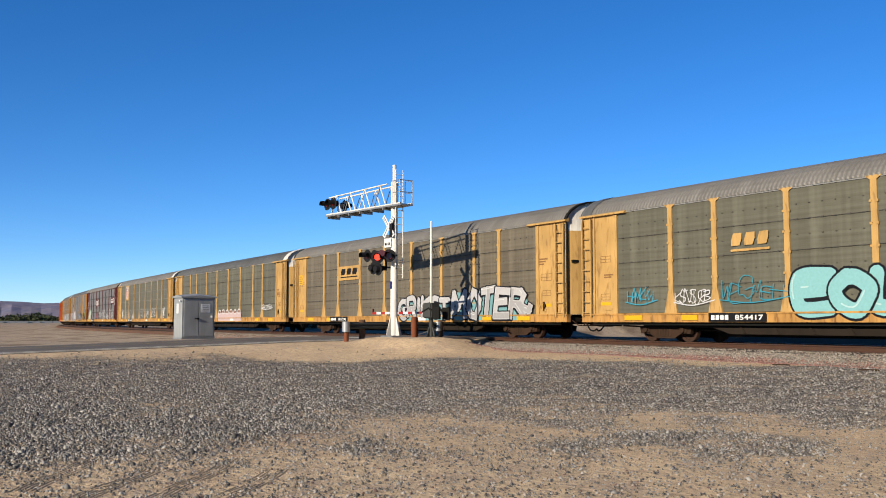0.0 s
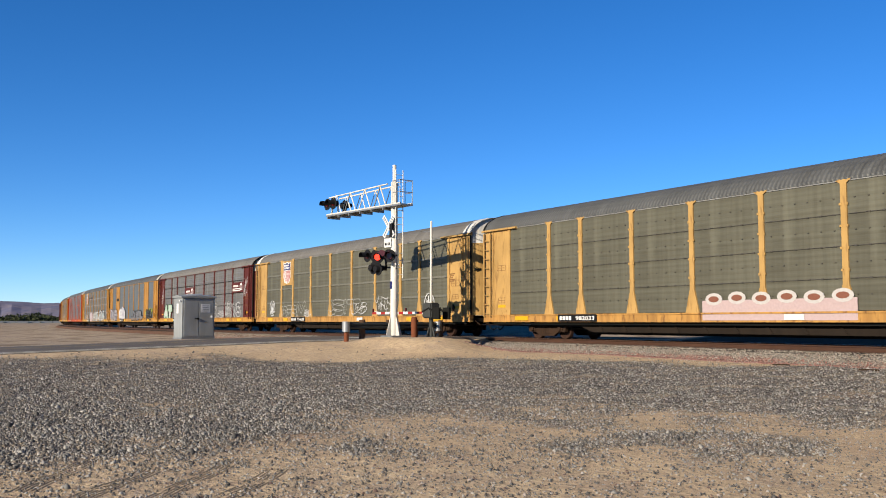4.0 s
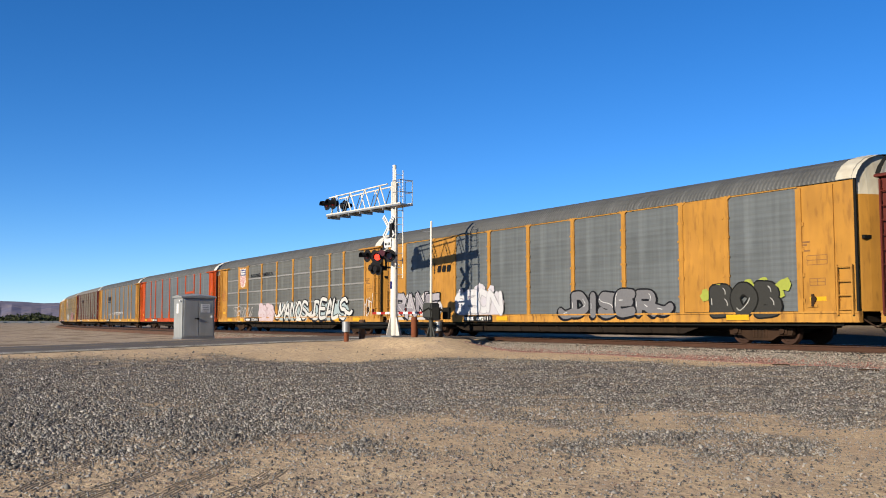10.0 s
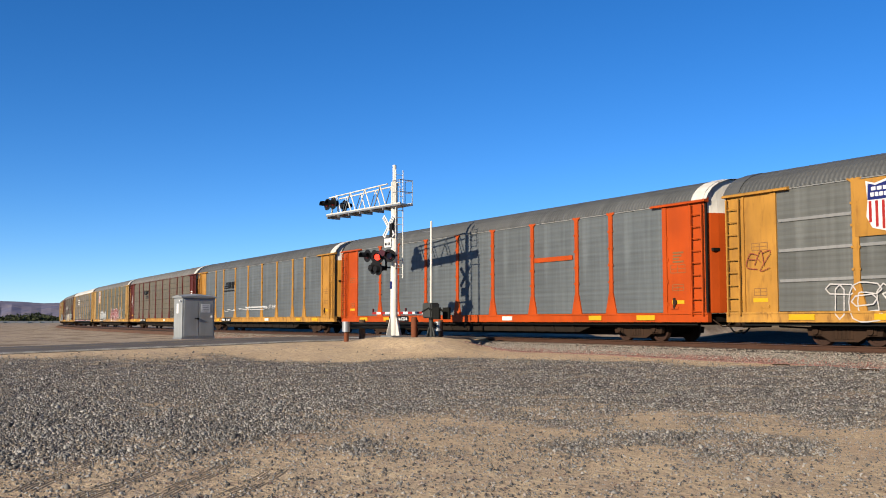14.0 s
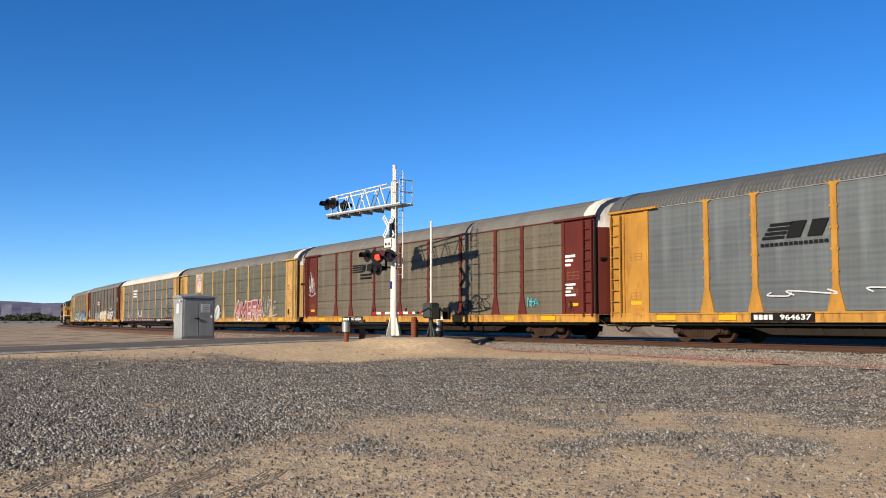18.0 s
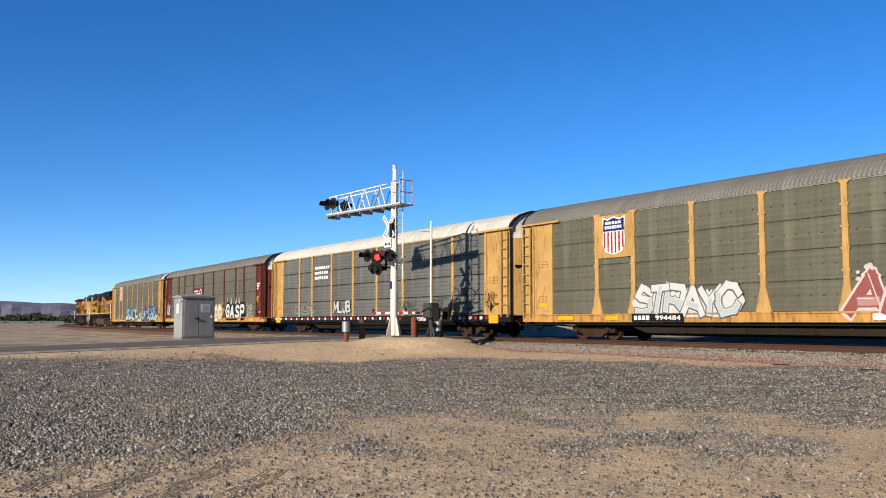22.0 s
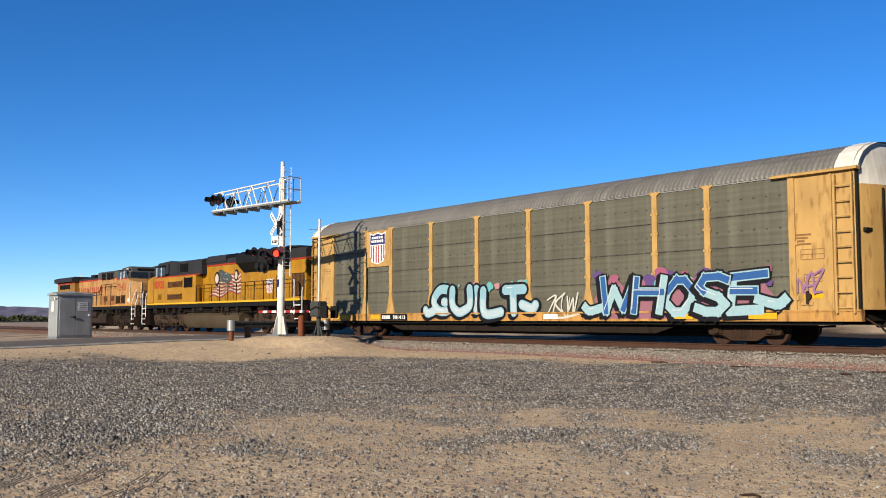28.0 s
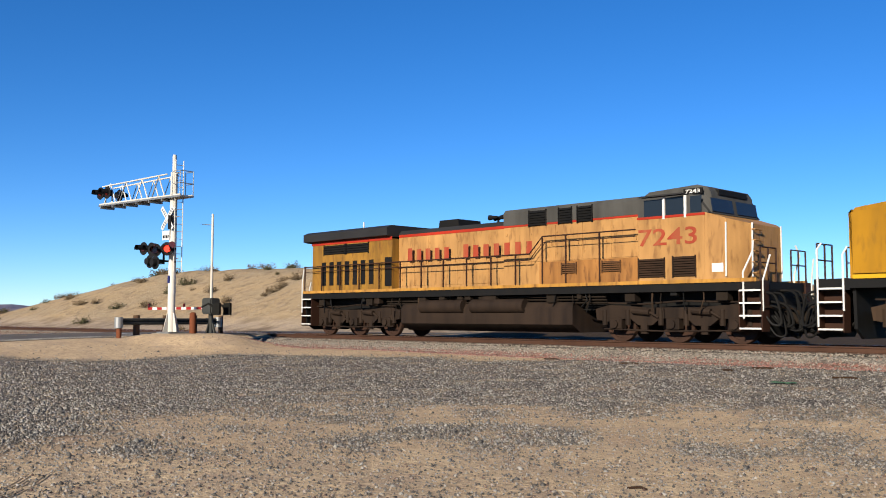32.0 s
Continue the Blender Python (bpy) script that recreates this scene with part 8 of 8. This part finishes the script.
# ---- loose stones ----
def stone_field(name, places, m, label, kind="stuff"):
    """Angular chips: squashed, turned octahedra joined into one mesh."""
    r = np.random.RandomState(5)
    k = len(places)
    base = np.array([(1, 0, 0), (0, 1, 0), (-1, 0, 0), (0, -1, 0), (0, 0, 1), (0, 0, -1)], float)
    tri = np.array([(0, 1, 4), (1, 2, 4), (2, 3, 4), (3, 0, 4), (1, 0, 5), (2, 1, 5), (3, 2, 5), (0, 3, 5)])
    pl = np.array(places)
    v = base[None] * r.uniform(0.65, 1.25, (k, 6, 1)) + r.uniform(-0.25, 0.25, (k, 6, 3))
    v *= np.stack([r.uniform(0.8, 1.3, k), r.uniform(0.7, 1.1, k), r.uniform(0.55, 1.1, k)], 1)[:, None]
    a = r.uniform(0, 6.28, k)
    ca, sa = np.cos(a)[:, None], np.sin(a)[:, None]
    x, y = v[..., 0] * ca - v[..., 1] * sa, v[..., 0] * sa + v[..., 1] * ca
    v = np.stack([x, y, v[..., 2] + 0.35 * v[..., 0]], -1) * pl[:, 3][:, None, None] + pl[:, None, :3]
    f = tri[None] + (np.arange(k) * 6)[:, None, None]
    me = bpy.data.meshes.new(name)
    me.vertices.add(6 * k)
    me.vertices.foreach_set("co", v.ravel())
    me.loops.add(24 * k)
    me.loops.foreach_set("vertex_index", f.ravel())
    me.polygons.add(8 * k)
    me.polygons.foreach_set("loop_start", np.arange(8 * k) * 3)
    me.update(calc_edges=True)
    me.materials.append(m)
    return tagged(new(name, me), label, "stones", kind=kind)


gravel_m = stones("grey gravel chips", [(0.035, 0.034, 0.033), (0.12, 0.118, 0.112), (0.175, 0.168, 0.155), (0.055, 0.053, 0.05), (0.215, 0.205, 0.188), (0.15, 0.12, 0.085), (0.29, 0.275, 0.245), (0.04, 0.038, 0.036)])
lump_m = stones("larger grey stones", [(0.025, 0.025, 0.025), (0.10, 0.098, 0.094), (0.04, 0.038, 0.036), (0.24, 0.225, 0.2), (0.03, 0.028, 0.026), (0.16, 0.13, 0.1)])
pale_m = stones("pale pebbles", [(0.271, 0.249, 0.216), (0.335, 0.314, 0.281), (0.206, 0.173, 0.141), (0.298, 0.244, 0.206)])
bed_m = stones("ballast stones", [(0.238, 0.204, 0.165), (0.167, 0.14, 0.113), (0.309, 0.281, 0.233), (0.119, 0.099, 0.079), (0.215, 0.14, 0.107), (0.262, 0.222, 0.176)])
red_m = stones("reddish ballast stones", [(0.186, 0.067, 0.05), (0.237, 0.093, 0.069), (0.137, 0.051, 0.04), (0.261, 0.164, 0.13)])
draw = np.random.RandomState(3)


def scatter(k, deep_lo, deep_hi, keep):
    """Places on the open ground before the track, thicker near the camera."""
    az = np.radians(draw.uniform(-88, -16, k))
    d = 1.49 / np.tan(np.radians(draw.uniform(deep_lo, deep_hi, k)))
    x, y = d * np.sin(az), d * np.cos(az)
    g = sample(GRAVEL, x, y) * (0.72 + 0.28 * np.sin(x * 2.3 + 1.7 * np.sin(y * 1.9)) * np.sin(y * 2.9 + 1.3 * np.sin(x * 1.1)))
    ok = (y < TRACK_Y - 3.0) & (x > -35.2) & (draw.uniform(0, 1, k) < keep(g))
    return x[ok], y[ok], d[ok]


def piled(x, y, s, sink=0.25):
    return np.stack([x, y, sample(HEIGHT, x, y) + s * sink, s], 1)


x, y, d = scatter(380000, 2.3, 11.5, lambda g: 0.05 + 0.6 * g)
coarse = np.where(np.arctan2(x, y) < -1.1, 1.15, 1.0) * np.where(sample(GRAVEL, x, y) > 0.4, 1.0, 0.8)
s = (0.005 + 0.0115 * draw.uniform(0, 1, len(x)) ** 2.0) * coarse * np.where(draw.uniform(0, 1, len(x)) < 0.04, 1.7, 1.0) * (1 + d * 0.048)
stone_field("gravel", piled(x, y, s), gravel_m, "loose angular grey gravel on sand")
x, y, d = scatter(52000, 2.3, 12.5, lambda g: 0.03 + 0.3 * g)
s = draw.uniform(0.009, 0.02, len(x)) * (1 + d * 0.045)
stone_field("large_gravel", piled(x, y, s, 0.15), lump_m, "larger dark and pale stones among the gravel")
x, y, d = scatter(11000, 2.2, 11.0, lambda g: 0.25 + 0.75 * g)
s = draw.uniform(0.009, 0.02, len(x)) * (1 + d * 0.012)
stone_field("pebbles", piled(x, y, s), pale_m, "scattered pale pebbles on the gravel")

x, y, d = scatter(2600, 6.5, 13.5, lambda g: 0.9 - 0.6 * g)
s = draw.uniform(0.010, 0.022, len(x))
dark_m = stones("dark chips", [(0.027, 0.021, 0.018), (0.048, 0.038, 0.03), (0.075, 0.033, 0.025), (0.019, 0.016, 0.015)])
stone_field("dark_chips", piled(x, y, s), dark_m, "scattered dark and reddish chips on sand")


def bed_stones(k, lo, hi, patchy=0.0):
    s0 = draw.uniform(-75, 8, k)
    if patchy:
        s0 = np.sort(np.concatenate([s0[s0 < -31][::4], s0[s0 >= -31]]))
        s0 = s0[draw.uniform(0, 1, len(s0)) < 0.55 + 0.45 * np.sin(s0 * 0.55 + 1.0) + patchy]
    s0 = s0[(s0 < -43.7) | (s0 > -35.6)]
    o = draw.uniform(lo, hi, len(s0))
    z = np.where(o < -1.75, -0.80 + (o + 2.95) / 1.2 * 0.585, -0.205)
    bend = np.maximum(0.0, BEND_X - s0)
    xx, yy = s0, TRACK_Y + o + bend * bend / (2 * BEND_R)
    r = draw.uniform(0.018, 0.042, len(s0))
    z = np.maximum(z, sample(HEIGHT, xx, yy))
    return np.stack([xx, yy, z + r * 0.35, r], 1)


stone_field("ballast_stones", bed_stones(34000, -3.0, -0.9), bed_m, "grey and tan ballast stones")
stone_field("red_ballast_stones", bed_stones(44000, -3.85, -2.1, 0.25), red_m, "reddish ballast stones at the foot of the bed")

# ---- small litter ----
def stick(label, x, y, turn, length, r, m, bend=0.03):
    s = empty("stick", label, "stick")
    s.matrix_basis = pose(x, y, ground_z(x, y) + r * 0.7, 0, 0, turn)
    b = bmesh.new()
    pipe(b, [(-length / 2, 0, 0), (-length * 0.1, bend, 0.004), (length * 0.2, bend * 0.5, 0.01), (length / 2, -bend, 0.0)], r, 7)
    part("shaft", finish(b), m, s)
    return s


wood_dark = plain("dark splintered wood", (0.027, 0.014, 0.008), 0.9)
wood_pale = plain("bleached wood", (0.249, 0.206, 0.157), 0.9)
stick("dark broken stick on sandy gravel", -4.9, 7.2, 35, 0.17, 0.011, wood_dark)
stick("pale bleached twig on sandy gravel", -5.2, 6.6, -8, 0.24, 0.009, wood_pale)
for x, y, a, le, m in ((-14.2, 20.6, 12, 0.5, wood_dark), (-11.0, 19.8, -14, 0.3, wood_dark), (-10.6, 20.7, 20, 0.5, wood_dark), (-8.0, 19.0, 5, 0.5, wood_dark), (-17.0, 20.9, 10, 0.5, wood_dark)):
    stick("dark splintered sleeper fragment beside the ballast", x, y, a, le, 0.022, m, 0.02)


def tyre_track(x0, y0, x1, y1, wide, ribs):
    """Pressed tread marks in the sand: low ridges side by side along a wheel's way."""
    b = bmesh.new()
    d = Vector((x1 - x0, y1 - y0, 0))
    n = Vector((-d.y, d.x, 0)).normalized()
    r = random.Random(int(x0 * 31))
    for k in range(ribs):
        o = wide * (k / (ribs - 1) - 0.5)
        at = r.uniform(0.0, 0.08)
        while at < 1.0:
            end = min(1.0, at + r.uniform(0.12, 0.4))
            rows = []
            for i in range(7):
                p = Vector((x0, y0, 0)) + d * (at + (end - at) * i / 6) + n * (o + 0.02 * math.sin(6 * at + i * 0.4))
                z = ground_z(p.x, p.y)
                rows.append([(p.x + n.x * q, p.y + n.y * q, z + h) for q, h in ((-0.016, -0.004), (-0.005, 0.006), (0.005, 0.006), (0.016, -0.004))])
            quads(b, rows)
            at = end + r.uniform(0.02, 0.12)
    me = to_mesh("tyre_track", b, sand_m)
    return tagged(new("tyre_track", me), "pressed tyre tread marks in tan sand", "tyre track", kind="stuff")


sand_m, n_, l_, b_ = shader("pressed tan sand", 0.95)
f_ = noise_node(n_, l_, 40.0, 4.0)
l_.new(mixc(n_, l_, f_, (0.281, 0.208, 0.122), (0.358, 0.271, 0.162)), b_.inputs["Base Color"])
for x0, y0, x1, y1 in ((-8.0, 2.05, -10.2, 3.55), (-8.5, 1.6, -9.9, 2.6), (-9.0, 1.2, -11.2, 2.3), (-7.4, 2.3, -9.3, 3.7)):
    tyre_track(x0, y0, x1, y1, 0.22, 6)
# green rag by the ballast
rag = empty("rag", "crumpled dull green rag on gravel", "rag")
rx_, ry_ = -8.6, 17.6
rag.matrix_basis = pose(rx_, ry_, ground_z(rx_, ry_) + 0.01, 0, 0, 15)
b = bmesh.new()
quads(b, [[(0.07 * i - 0.25, 0.05 * j - 0.1, 0.03 + 0.035 * noise.noise((i * 0.9, j * 0.8, 3.0))) for i in range(8)] for j in range(5)])
rag_ob = part("cloth", b, plain("dull green cloth", (0.043, 0.087, 0.054), 0.95), rag)
rag_ob.modifiers.new("thickness", "SOLIDIFY").thickness = 0.006


# ---- motion ----
def motions():
    """The train runs past at about 12.8 metres a second."""
    times = [i * 0.5 for i in range(65)]

    def put(thing, back, half):
        rows = []
        for t in times:
            s = -28.96 + 12.6566 * t + 0.007613 * t * t + back
            a, b = on_track(s - half), on_track(s + half)
            d = b - a
            rows.append((t, Matrix.Translation((a + b) / 2) @ pose(0, 0, 0, 0, 0, math.degrees(math.atan2(d.y, d.x)))))
        walk(thing, rows)

    # play in the couplings, car by car
    SLACK = (0.21, 0.2, -0.08, -0.26, -0.2, 0.02, 0.25, 0.35, 0.35, 0.4, 0.26, 0.28, -0.15, -0.33)
    for i, car in enumerate(CARS):
        put(car, 14.3 - 28.6 * i + SLACK[i], 10.0)
    put(rear_loco, -28.6 * 13 - 11.4, 7.3)
    put(last_loco, -28.6 * 13 - 34.35, 7.3)

    # the two red lamps flash in turn, about once a second, behind added shutters
    def lit_first(t):
        return (t + 0.1) % 1.0 < 0.55 if t < 23.45 else (t + 0.55) % 1.0 < 0.45

    for k, (shutter, rest) in enumerate(SHUTTERS):
        rows, was = [], None
        for i in range(641):
            t = i * 0.05
            shown = lit_first(t) == (k == 1)
            m = rest @ Matrix.Rotation(math.radians(82 if shown else 0), 4, "Z")
            if was is None or shown != was or i == 640:
                if rows and was is not None and t - rows[-1][0] > 0.06:
                    rows.append((t - 0.05, last))
                rows.append((t, m))
            was, last = shown, m
        walk(shutter, rows)


motions()
